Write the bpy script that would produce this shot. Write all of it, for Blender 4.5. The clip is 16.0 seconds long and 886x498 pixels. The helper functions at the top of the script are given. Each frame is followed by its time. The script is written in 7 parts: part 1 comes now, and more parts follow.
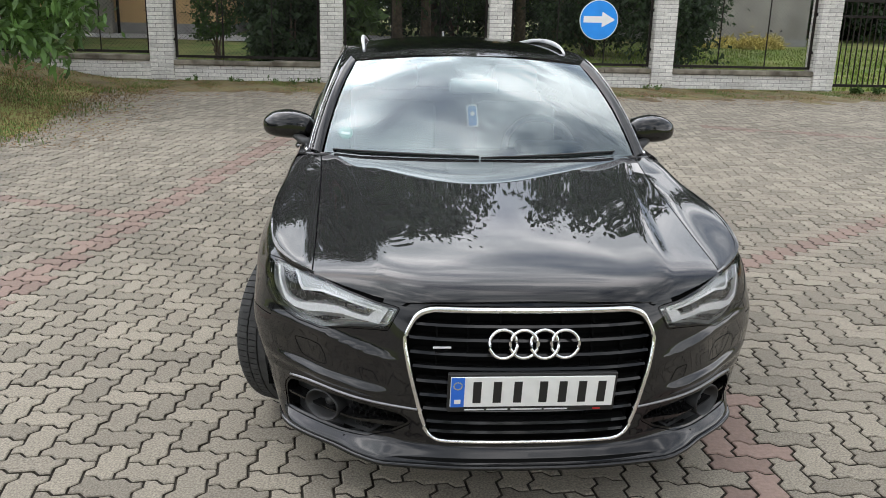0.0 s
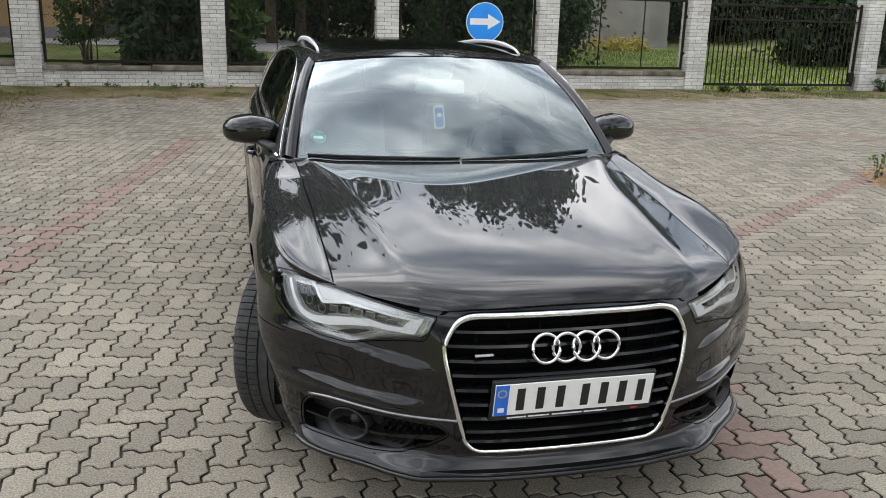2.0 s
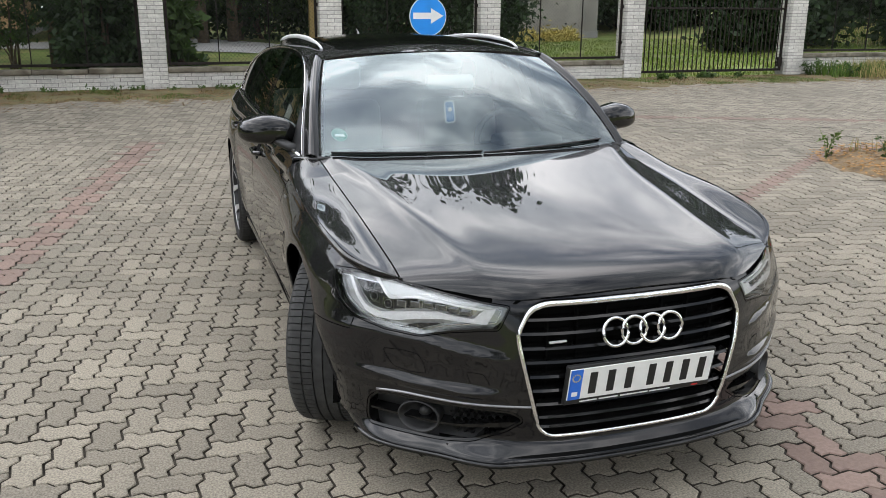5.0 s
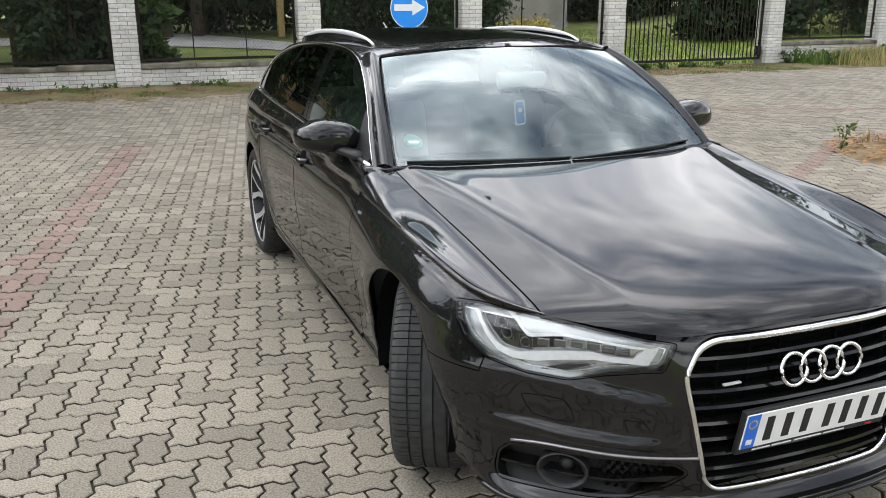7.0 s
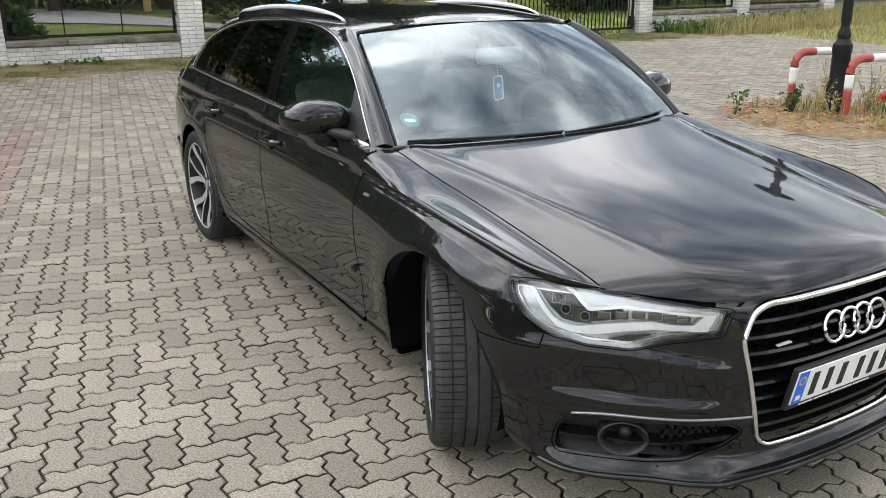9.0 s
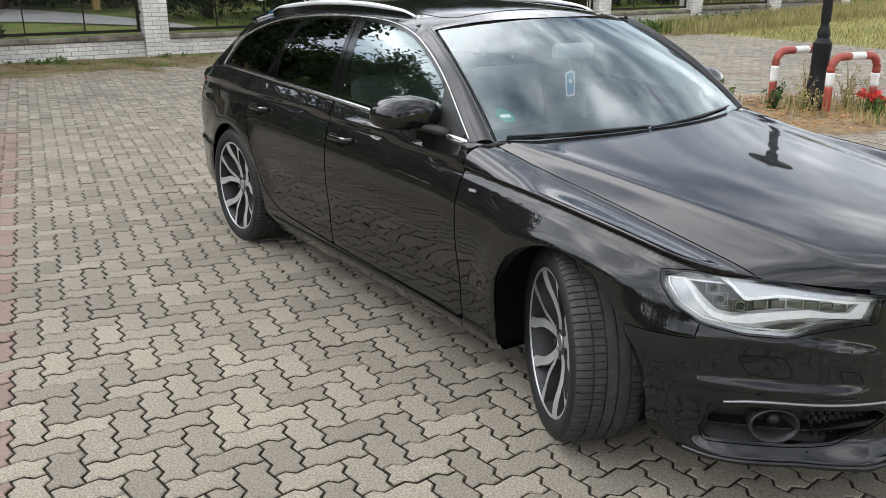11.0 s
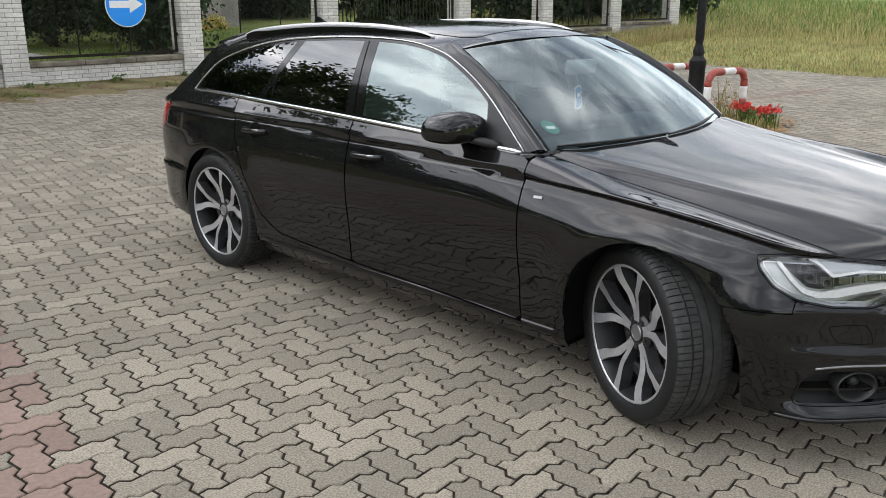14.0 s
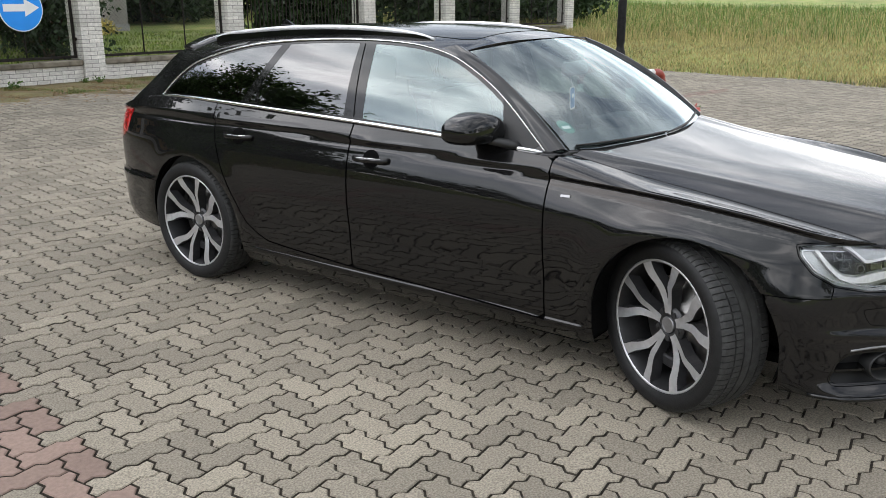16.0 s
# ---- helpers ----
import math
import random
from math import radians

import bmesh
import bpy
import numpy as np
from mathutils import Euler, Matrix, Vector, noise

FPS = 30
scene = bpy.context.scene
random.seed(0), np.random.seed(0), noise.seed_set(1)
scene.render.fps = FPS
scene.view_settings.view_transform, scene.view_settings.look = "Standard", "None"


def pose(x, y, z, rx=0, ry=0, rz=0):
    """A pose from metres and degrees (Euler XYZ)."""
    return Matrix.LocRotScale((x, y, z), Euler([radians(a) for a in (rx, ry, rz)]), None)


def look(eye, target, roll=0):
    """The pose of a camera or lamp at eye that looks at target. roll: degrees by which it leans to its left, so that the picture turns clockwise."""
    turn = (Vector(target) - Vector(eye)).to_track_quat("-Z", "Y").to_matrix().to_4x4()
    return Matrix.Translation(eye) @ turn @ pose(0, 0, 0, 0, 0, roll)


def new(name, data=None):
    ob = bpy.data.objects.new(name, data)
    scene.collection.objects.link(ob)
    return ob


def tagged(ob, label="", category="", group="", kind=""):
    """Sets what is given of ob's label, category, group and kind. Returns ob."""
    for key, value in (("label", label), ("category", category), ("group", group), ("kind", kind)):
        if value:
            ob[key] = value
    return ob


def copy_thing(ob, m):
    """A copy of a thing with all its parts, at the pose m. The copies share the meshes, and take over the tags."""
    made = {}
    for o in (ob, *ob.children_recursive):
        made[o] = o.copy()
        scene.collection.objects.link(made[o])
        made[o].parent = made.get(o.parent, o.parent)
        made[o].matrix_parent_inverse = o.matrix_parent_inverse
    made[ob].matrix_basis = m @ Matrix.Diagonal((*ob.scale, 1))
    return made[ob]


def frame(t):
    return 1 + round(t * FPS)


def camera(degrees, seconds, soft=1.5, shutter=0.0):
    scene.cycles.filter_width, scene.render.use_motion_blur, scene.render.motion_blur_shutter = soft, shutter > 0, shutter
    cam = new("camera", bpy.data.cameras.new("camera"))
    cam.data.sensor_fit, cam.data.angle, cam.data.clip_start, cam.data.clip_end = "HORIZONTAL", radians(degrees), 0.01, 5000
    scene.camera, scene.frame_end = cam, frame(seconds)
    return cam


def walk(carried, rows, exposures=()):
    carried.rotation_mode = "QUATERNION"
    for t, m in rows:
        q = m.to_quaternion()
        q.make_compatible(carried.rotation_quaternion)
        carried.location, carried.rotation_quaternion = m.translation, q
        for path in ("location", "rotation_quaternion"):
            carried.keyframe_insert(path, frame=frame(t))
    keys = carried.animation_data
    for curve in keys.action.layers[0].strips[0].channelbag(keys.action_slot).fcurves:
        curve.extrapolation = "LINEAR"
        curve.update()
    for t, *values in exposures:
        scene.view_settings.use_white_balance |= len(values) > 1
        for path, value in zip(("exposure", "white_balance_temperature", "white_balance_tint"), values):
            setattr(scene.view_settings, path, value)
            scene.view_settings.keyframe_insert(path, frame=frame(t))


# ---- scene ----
cam = camera(55.1, 16.0, soft=0.85)
ROWS = [
    (0.0, -0.4995, -3.3381, 1.6175, 74.123, -1.386, -4.461),
    (0.5, -0.5681, -3.3232, 1.6136, 74.251, -1.442, -6.098),
    (1.0, -0.7430, -3.1841, 1.6031, 74.386, -1.542, -9.036),
    (1.5, -0.9033, -3.0946, 1.5776, 74.478, -1.538, -11.690),
    (2.0, -0.9873, -3.1688, 1.5873, 74.542, -1.467, -13.469),
    (2.5, -1.0843, -3.3128, 1.5860, 74.599, -1.465, -14.487),
    (3.0, -1.1650, -3.3671, 1.5865, 74.680, -1.479, -15.683),
    (3.5, -1.3069, -3.3472, 1.5864, 74.435, -1.484, -17.010),
    (6.0, -1.4936, -2.6992, 1.5825, 74.137, 0.216, -19.177),
    (6.5, -1.6228, -2.5183, 1.5763, 73.961, 0.203, -19.864),
    (7.0, -1.7633, -2.5420, 1.5842, 73.717, 0.237, -21.464),
    (7.5, -1.9138, -2.5543, 1.5872, 73.203, 0.263, -24.044),
    (8.0, -2.0015, -2.4299, 1.5922, 72.669, 0.269, -26.365),
    (10.5, -2.6278, -2.1244, 1.6041, 71.654, 0.157, -34.284),
    (11.0, -2.7420, -1.9501, 1.5818, 71.920, -0.009, -34.660),
    (11.5, -2.8839, -1.8949, 1.5743, 72.434, 0.069, -36.218),
    (12.0, -3.0910, -1.9115, 1.5811, 72.569, 0.227, -38.420),
    (12.5, -3.2254, -1.8940, 1.5964, 72.641, 0.162, -39.949),
    (13.0, -3.3093, -1.7171, 1.5824, 73.035, 0.225, -41.803),
    (13.5, -3.4001, -1.5538, 1.5592, 73.453, 0.100, -43.545),
    (14.0, -3.5099, -1.5012, 1.5651, 73.514, 0.126, -45.787),
    (14.5, -3.6677, -1.4887, 1.5627, 73.580, 0.181, -47.619),
    (15.0, -3.7868, -1.4409, 1.5862, 73.530, 0.157, -50.112),
    (15.5, -3.8188, -1.2860, 1.5799, 73.558, 0.168, -51.986),
    (16.0, -3.8608, -1.0799, 1.5541, 73.790, 0.002, -53.322),
]
walk(cam, [(t, pose(x, y, z, rx, ry, rz)) for t, x, y, z, rx, ry, rz in ROWS],
     exposures=[(t, s, 6570, 11.4) for t, s in ((0.0, -0.12), (1.5, -0.20), (3.5, -0.18), (6.0, -0.08), (8.0, 0.08), (10.5, 0.08), (11.5, -0.12), (12.5, -0.18), (13.5, -0.24), (16.0, -0.26))])

# ---- world and light: bright sky with broken cloud ----
SUN_EL, SUN_AZ = 50.0, -40.0
world = bpy.data.worlds.new("sky")
scene.world = world
world.use_nodes = True
wn, wl = world.node_tree.nodes, world.node_tree.links
wn.clear()
w_out, w_bg, w_sky = wn.new("ShaderNodeOutputWorld"), wn.new("ShaderNodeBackground"), wn.new("ShaderNodeTexSky")
w_sky.sky_type, w_sky.sun_disc = "NISHITA", False
w_sky.sun_elevation, w_sky.sun_rotation = radians(SUN_EL), radians(SUN_AZ)
w_sky.dust_density, w_sky.ozone_density = 1.5, 1.0
w_tc, w_map = wn.new("ShaderNodeTexCoord"), wn.new("ShaderNodeMapping")
w_map.inputs["Scale"].default_value = (1.0, 1.0, 2.6)
w_noise, w_ramp, w_mix = wn.new("ShaderNodeTexNoise"), wn.new("ShaderNodeValToRGB"), wn.new("ShaderNodeMixRGB")
w_noise.inputs["Scale"].default_value, w_noise.inputs["Detail"].default_value = 2.1, 7.0
w_noise.inputs["Roughness"].default_value, w_noise.inputs["Distortion"].default_value = 0.55, 0.35
w_ramp.color_ramp.elements[0].position, w_ramp.color_ramp.elements[1].position = 0.30, 0.56
w_cloud, w_cramp = wn.new("ShaderNodeTexNoise"), wn.new("ShaderNodeValToRGB")
w_cloud.inputs["Scale"].default_value, w_cloud.inputs["Detail"].default_value = 3.4, 6.0
w_cramp.color_ramp.elements[0].position, w_cramp.color_ramp.elements[1].position = 0.40, 0.62
w_cramp.color_ramp.elements.new(0.5).color = (13.0, 13.8, 14.6, 1)
w_cramp.color_ramp.elements[0].color = (8.8, 9.6, 10.4, 1)
w_cramp.color_ramp.elements[2].color = (23.0, 23.2, 23.6, 1)
wl.new(w_tc.outputs["Generated"], w_map.inputs["Vector"])
wl.new(w_map.outputs["Vector"], w_noise.inputs["Vector"])
wl.new(w_map.outputs["Vector"], w_cloud.inputs["Vector"])
wl.new(w_noise.outputs["Fac"], w_ramp.inputs["Fac"])
wl.new(w_cloud.outputs["Fac"], w_cramp.inputs["Fac"])
wl.new(w_ramp.outputs["Color"], w_mix.inputs["Fac"])
wl.new(w_sky.outputs["Color"], w_mix.inputs["Color1"])
wl.new(w_cramp.outputs["Color"], w_mix.inputs["Color2"])
# broken cloud, bright down to the horizon
w_sep, w_grad, w_mul = wn.new("ShaderNodeSeparateXYZ"), wn.new("ShaderNodeMapRange"), wn.new("ShaderNodeVectorMath")
w_grad.inputs["To Min"].default_value, w_grad.inputs["To Max"].default_value = 1.55, 1.22
w_mul.operation = "SCALE"
wl.new(w_tc.outputs["Generated"], w_sep.inputs["Vector"])
wl.new(w_sep.outputs["Z"], w_grad.inputs["Value"])
wl.new(w_mix.outputs["Color"], w_mul.inputs[0])
wl.new(w_grad.outputs["Result"], w_mul.inputs["Scale"])
# the cloud glows round the veiled sun
w_dot, w_pow, w_glow, w_mul2 = wn.new("ShaderNodeVectorMath"), wn.new("ShaderNodeMath"), wn.new("ShaderNodeMath"), wn.new("ShaderNodeVectorMath")
w_dot.operation, w_pow.operation, w_glow.operation, w_mul2.operation = "DOT_PRODUCT", "POWER", "MULTIPLY_ADD", "SCALE"
w_dot.inputs[1].default_value = (math.sin(radians(SUN_AZ)) * math.cos(radians(SUN_EL)), math.cos(radians(SUN_AZ)) * math.cos(radians(SUN_EL)), math.sin(radians(SUN_EL)))
w_pow.inputs[1].default_value, w_pow.use_clamp = 3.0, True
w_glow.inputs[1].default_value, w_glow.inputs[2].default_value = 1.5, 0.95
wl.new(w_tc.outputs["Generated"], w_dot.inputs[0])
wl.new(w_dot.outputs["Value"], w_pow.inputs[0])
wl.new(w_pow.outputs["Value"], w_glow.inputs[0])
wl.new(w_mul.outputs["Vector"], w_mul2.inputs[0])
wl.new(w_glow.outputs["Value"], w_mul2.inputs["Scale"])
wl.new(w_mul2.outputs["Vector"], w_bg.inputs["Color"])
w_bg.inputs["Strength"].default_value = 0.105
wl.new(w_bg.outputs["Background"], w_out.inputs["Surface"])

sun = new("sun", bpy.data.lights.new("sun", "SUN"))
sun.data.energy, sun.data.angle, sun.data.color = 0.22, radians(80.0), (1.0, 0.96, 0.9)
sun.matrix_world = look((20 * math.sin(radians(SUN_AZ)), 20 * math.cos(radians(SUN_AZ)), 20 * math.tan(radians(SUN_EL))), (0, 0, 0))

# ---- materials ----


def material(name, color=(0.5, 0.5, 0.5), rough=0.6, metal=0.0, vary=0.0, scale=8.0, bump=0.0, bump_scale=60.0, color2=None, coat=0.0, rand=0.0, island=False, spec=0.5, second=0.0, second_scale=0.7):
    """A procedural surface: base colour varied at two scales, with fine relief."""
    m = bpy.data.materials.new(name)
    m.use_nodes = True
    n, l = m.node_tree.nodes, m.node_tree.links
    b = n["Principled BSDF"]
    b.inputs["Base Color"].default_value = (*color, 1)
    b.inputs["Roughness"].default_value = rough
    b.inputs["Metallic"].default_value = metal
    b.inputs["Specular IOR Level"].default_value = spec
    b.inputs["Coat Weight"].default_value = coat
    b.inputs["Coat Roughness"].default_value = 0.015
    b.inputs["Coat IOR"].default_value = 1.47
    geo = n.new("ShaderNodeNewGeometry")
    last = None
    if vary or color2:
        tex = n.new("ShaderNodeTexNoise")
        tex.inputs["Scale"].default_value, tex.inputs["Detail"].default_value = scale, 6.0
        l.new(geo.outputs["Position"], tex.inputs["Vector"])
        ramp = n.new("ShaderNodeValToRGB")
        c2 = color2 or tuple(min(1.0, c * (1 + vary)) for c in color)
        c1 = color if color2 else tuple(c * (1 - vary) for c in color)
        ramp.color_ramp.elements[0].color, ramp.color_ramp.elements[1].color = (*c1, 1), (*c2, 1)
        ramp.color_ramp.elements[0].position, ramp.color_ramp.elements[1].position = 0.34, 0.66
        l.new(tex.outputs["Fac"], ramp.inputs["Fac"])
        last = ramp.outputs["Color"]
    if second:
        tex2 = n.new("ShaderNodeTexNoise")
        tex2.inputs["Scale"].default_value, tex2.inputs["Detail"].default_value = second_scale, 4.0
        l.new(geo.outputs["Position"], tex2.inputs["Vector"])
        mr = n.new("ShaderNodeMapRange")
        mr.inputs["From Min"].default_value, mr.inputs["From Max"].default_value = 0.3, 0.7
        mr.inputs["To Min"].default_value, mr.inputs["To Max"].default_value = 1 - second, 1 + second
        l.new(tex2.outputs["Fac"], mr.inputs["Value"])
        hs = n.new("ShaderNodeHueSaturation")
        if last:
            l.new(last, hs.inputs["Color"])
        else:
            hs.inputs["Color"].default_value = (*color, 1)
        l.new(mr.outputs["Result"], hs.inputs["Value"])
        last = hs.outputs["Color"]
    if rand:
        info = n.new("ShaderNodeObjectInfo")
        src = geo.outputs["Random Per Island"] if island else info.outputs["Random"]
        mr = n.new("ShaderNodeMapRange")
        mr.inputs["To Min"].default_value, mr.inputs["To Max"].default_value = 1 - rand, 1 + rand
        l.new(src, mr.inputs["Value"])
        hs = n.new("ShaderNodeHueSaturation")
        if last:
            l.new(last, hs.inputs["Color"])
        else:
            hs.inputs["Color"].default_value = (*color, 1)
        l.new(mr.outputs["Result"], hs.inputs["Value"])
        last = hs.outputs["Color"]
    if last:
        l.new(last, b.inputs["Base Color"])
    if bump:
        tex = n.new("ShaderNodeTexNoise")
        tex.inputs["Scale"].default_value, tex.inputs["Detail"].default_value = bump_scale, 5.0
        l.new(geo.outputs["Position"], tex.inputs["Vector"])
        bp = n.new("ShaderNodeBump")
        bp.inputs["Strength"].default_value, bp.inputs["Distance"].default_value = bump, 0.01
        l.new(tex.outputs["Fac"], bp.inputs["Height"])
        l.new(bp.outputs["Normal"], b.inputs["Normal"])
    return m


def glass(name, tint, gloss=1.0, floor=0.0, coating=(1, 1, 1)):
    """A pane: tinted see-through, with a clear reflection that grows at grazing angles."""
    m = bpy.data.materials.new(name)
    m.use_nodes = True
    n, l = m.node_tree.nodes, m.node_tree.links
    n.clear()
    out, mix = n.new("ShaderNodeOutputMaterial"), n.new("ShaderNodeMixShader")
    tr, gl, fr = n.new("ShaderNodeBsdfTransparent"), n.new("ShaderNodeBsdfGlossy"), n.new("ShaderNodeFresnel")
    tr.inputs["Color"].default_value = (*tint, 1)
    gl.inputs["Color"].default_value = (*coating, 1)
    gl.inputs["Roughness"].default_value = 0.0
    fr.inputs["IOR"].default_value = 1.5
    ma = n.new("ShaderNodeMath")
    ma.operation, ma.use_clamp = "MULTIPLY_ADD", True
    ma.inputs[1].default_value, ma.inputs[2].default_value = gloss, floor
    l.new(fr.outputs["Fac"], ma.inputs[0])
    l.new(ma.outputs["Value"], mix.inputs["Fac"])
    l.new(tr.outputs["BSDF"], mix.inputs[1])
    l.new(gl.outputs["BSDF"], mix.inputs[2])
    l.new(mix.outputs["Shader"], out.inputs["Surface"])
    return m


PAINT = material("black_metallic_paint", (0.0034, 0.0033, 0.0036), 0.5, 0.0, vary=0.3, scale=900.0, coat=1.0, spec=0.05)
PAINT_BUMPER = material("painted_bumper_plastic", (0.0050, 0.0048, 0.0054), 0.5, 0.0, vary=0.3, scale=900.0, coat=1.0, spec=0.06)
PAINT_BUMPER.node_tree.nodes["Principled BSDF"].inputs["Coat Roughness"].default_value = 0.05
PIANO = material("gloss_black_plastic", (0.005, 0.005, 0.005), 0.09, spec=0.42)
BLACK = material("matt_black_plastic", (0.012, 0.012, 0.012), 0.5, vary=0.2, scale=200.0)
# near-black with hardly any gloss: shade of gaps and recesses put into colour
CAVITY = material("cavity_shade", (0.004, 0.004, 0.004), 0.9, spec=0.05)
RUBBER = material("tyre_rubber", (0.007, 0.007, 0.0074), 0.62, vary=0.25, scale=40.0, bump=0.15, bump_scale=300.0, spec=0.35)
CHROME = material("satin_chrome", (0.78, 0.78, 0.78), 0.16, 1.0, vary=0.04, scale=30.0)
# grey of hub caps and badges, also the highlight painted on the bumper crease
TRIM_HIGHLIGHT = material("satin_grey_trim_and_highlight", (0.30, 0.30, 0.31), 0.35, 0.8, vary=0.08, scale=40.0)
ALU = material("brushed_aluminium", (0.66, 0.66, 0.67), 0.42, 0.5, vary=0.06, scale=60.0)
ALLOY = material("turned_alloy_face", (0.46, 0.46, 0.47), 0.34, 0.6, vary=0.08, scale=50.0)
TREAD = material("dusty_tyre_tread", (0.030, 0.030, 0.029), 0.8, vary=0.3, scale=30.0, bump=0.2, bump_scale=260.0)
ALLOY_DARK = material("anthracite_alloy", (0.045, 0.045, 0.047), 0.42, 0.5, vary=0.15, scale=40.0)
BARREL = material("dark_wheel_barrel", (0.014, 0.014, 0.015), 0.5, 0.2, vary=0.3, scale=30.0)
DISC = material("brake_disc_steel", (0.25, 0.24, 0.23), 0.4, 1.0, vary=0.2, scale=30.0)
GLASS_WS = glass("windscreen_glass", (0.80, 0.90, 0.87), 1.15, 0.11, (0.88, 0.98, 1.0))
GLASS_FRONT = glass("tinted_side_glass", (0.26, 0.36, 0.33), 1.1, 0.10, (0.86, 0.98, 0.98))
GLASS_DARK = glass("privacy_glass", (0.04, 0.04, 0.045), 1.0, 0.08)
LENS = glass("clear_lamp_lens", (0.98, 0.985, 0.985), 0.9, 0.0)
LAMP_WHITE = material("white_light_guide", (0.88, 0.88, 0.89), 0.30, 0.0, vary=0.06, scale=70.0, coat=0.4)
MIRROR_SILVER = material("mirror_silver", (0.80, 0.80, 0.82), 0.02, 1.0)
LAMP_SILVER = material("lamp_reflector", (0.52, 0.52, 0.53), 0.24, 1.0, vary=0.1, scale=80.0)
LAMP_RED = material("red_tail_lamp", (0.45, 0.01, 0.012), 0.08, coat=1.0)
PLATE_WHITE = material("number_plate_white", (0.78, 0.78, 0.76), 0.4, vary=0.03, scale=30.0)
PLATE_BLUE = material("number_plate_blue", (0.02, 0.14, 0.62), 0.4)
INK = material("black_print", (0.012, 0.012, 0.012), 0.5)
WHITE_PRINT = material("white_print", (0.75, 0.75, 0.75), 0.5)
GREEN_PRINT = material("green_sticker", (0.03, 0.20, 0.15), 0.5)
BLUE_PRINT = material("blue_card", (0.06, 0.22, 0.50), 0.5)
SEAT = material("light_grey_leather", (0.48, 0.48, 0.46), 0.6, vary=0.1, scale=20.0)
DASH = material("dark_dashboard", (0.03, 0.032, 0.034), 0.6, vary=0.2, scale=60.0)

# ---- building helpers ----


def part(name, verts, faces, mat, parent=None, label="", smooth=False, normals=None):
    me = bpy.data.meshes.new(name)
    me.from_pydata([tuple(v) for v in verts], [], faces)
    me.update()
    me.materials.append(mat)
    if smooth or normals is not None:
        me.polygons.foreach_set("use_smooth", [True] * len(me.polygons))
    if normals is not None:
        me.normals_split_custom_set([tuple(v) for v in normals])
    ob = new(name, me)
    if parent is not None:
        ob.parent = parent
    if label:
        tagged(ob, label)
    return ob


def bm_part(name, bm, mat, parent=None, label="", smooth=False):
    me = bpy.data.meshes.new(name)
    bmesh.ops.recalc_face_normals(bm, faces=bm.faces)
    bm.to_mesh(me)
    bm.free()
    me.materials.append(mat)
    if smooth:
        me.polygons.foreach_set("use_smooth", [True] * len(me.polygons))
        me.set_sharp_from_angle(angle=radians(40))
    ob = new(name, me)
    if parent is not None:
        ob.parent = parent
    if label:
        tagged(ob, label)
    return ob


def box(bm, x0, x1, y0, y1, z0, z1, bevel=0.0, m=None):
    r = bmesh.ops.create_cube(bm, size=1.0)
    vs = r["verts"]
    for v in vs:
        v.co = Vector(((x0 + x1) / 2 + v.co.x * (x1 - x0), (y0 + y1) / 2 + v.co.y * (y1 - y0), (z0 + z1) / 2 + v.co.z * (z1 - z0)))
    if bevel:
        es = list({e for v in vs for e in v.link_edges})
        r2 = bmesh.ops.bevel(bm, geom=es, offset=bevel, segments=2, affect="EDGES", profile=0.5)
        vs = list({v for f in r2["faces"] for v in f.verts} | {v for v in vs if v.is_valid})
    if m is not None:
        bmesh.ops.transform(bm, matrix=m, verts=[v for v in vs if v.is_valid])
    return vs


def tube(path, radius, sides=10, closed=False, flat=1.0):
    """Vertices and faces of a tube along path; radius may be a list; flat squeezes it along the second axis."""
    pts = [Vector(p) for p in path]
    n = len(pts)
    rad = radius if isinstance(radius, (list, tuple)) else [radius] * n
    verts, faces = [], []
    up = Vector((0, 0, 1))
    for i, p in enumerate(pts):
        a, b = (pts[(i - 1) % n], pts[(i + 1) % n]) if closed else (pts[max(0, i - 1)], pts[min(n - 1, i + 1)])
        d = (b - a).normalized()
        ref = up if abs(d.z) < 0.95 else Vector((0, 1, 0))
        s = d.cross(ref).normalized()
        t = s.cross(d).normalized()
        for k in range(sides):
            w = 2 * math.pi * k / sides
            verts.append(p + (s * math.cos(w) + t * math.sin(w) * flat) * rad[i])
    for i in range(n if closed else n - 1):
        for k in range(sides):
            a, b = i * sides + k, i * sides + (k + 1) % sides
            c, d = ((i + 1) % n) * sides + (k + 1) % sides, ((i + 1) % n) * sides + k
            faces.append((a, b, c, d))
    if not closed:
        faces.append(tuple(range(sides))[::-1])
        faces.append(tuple((n - 1) * sides + k for k in range(sides)))
    return verts, faces


def pchip(xs, ys):
    """A smooth curve through points, without overshoot."""
    xs, ys = np.asarray(xs, float), np.asarray(ys, float)
    h, d = np.diff(xs), np.diff(ys) / np.diff(xs)
    m = np.zeros(len(xs))
    for i in range(1, len(xs) - 1):
        if d[i - 1] * d[i] > 0:
            w1, w2 = 2 * h[i] + h[i - 1], h[i] + 2 * h[i - 1]
            m[i] = (w1 + w2) / (w1 / d[i - 1] + w2 / d[i])
    m[0], m[-1] = d[0], d[-1]

    def f(x):
        x = np.clip(np.asarray(x, float), xs[0], xs[-1])
        i = np.clip(np.searchsorted(xs, x) - 1, 0, len(xs) - 2)
        t = (x - xs[i]) / h[i]
        return (2 * t**3 - 3 * t**2 + 1) * ys[i] + (t**3 - 2 * t**2 + t) * h[i] * m[i] + (-2 * t**3 + 3 * t**2) * ys[i + 1] + (t**3 - t**2) * h[i] * m[i + 1]

    return f


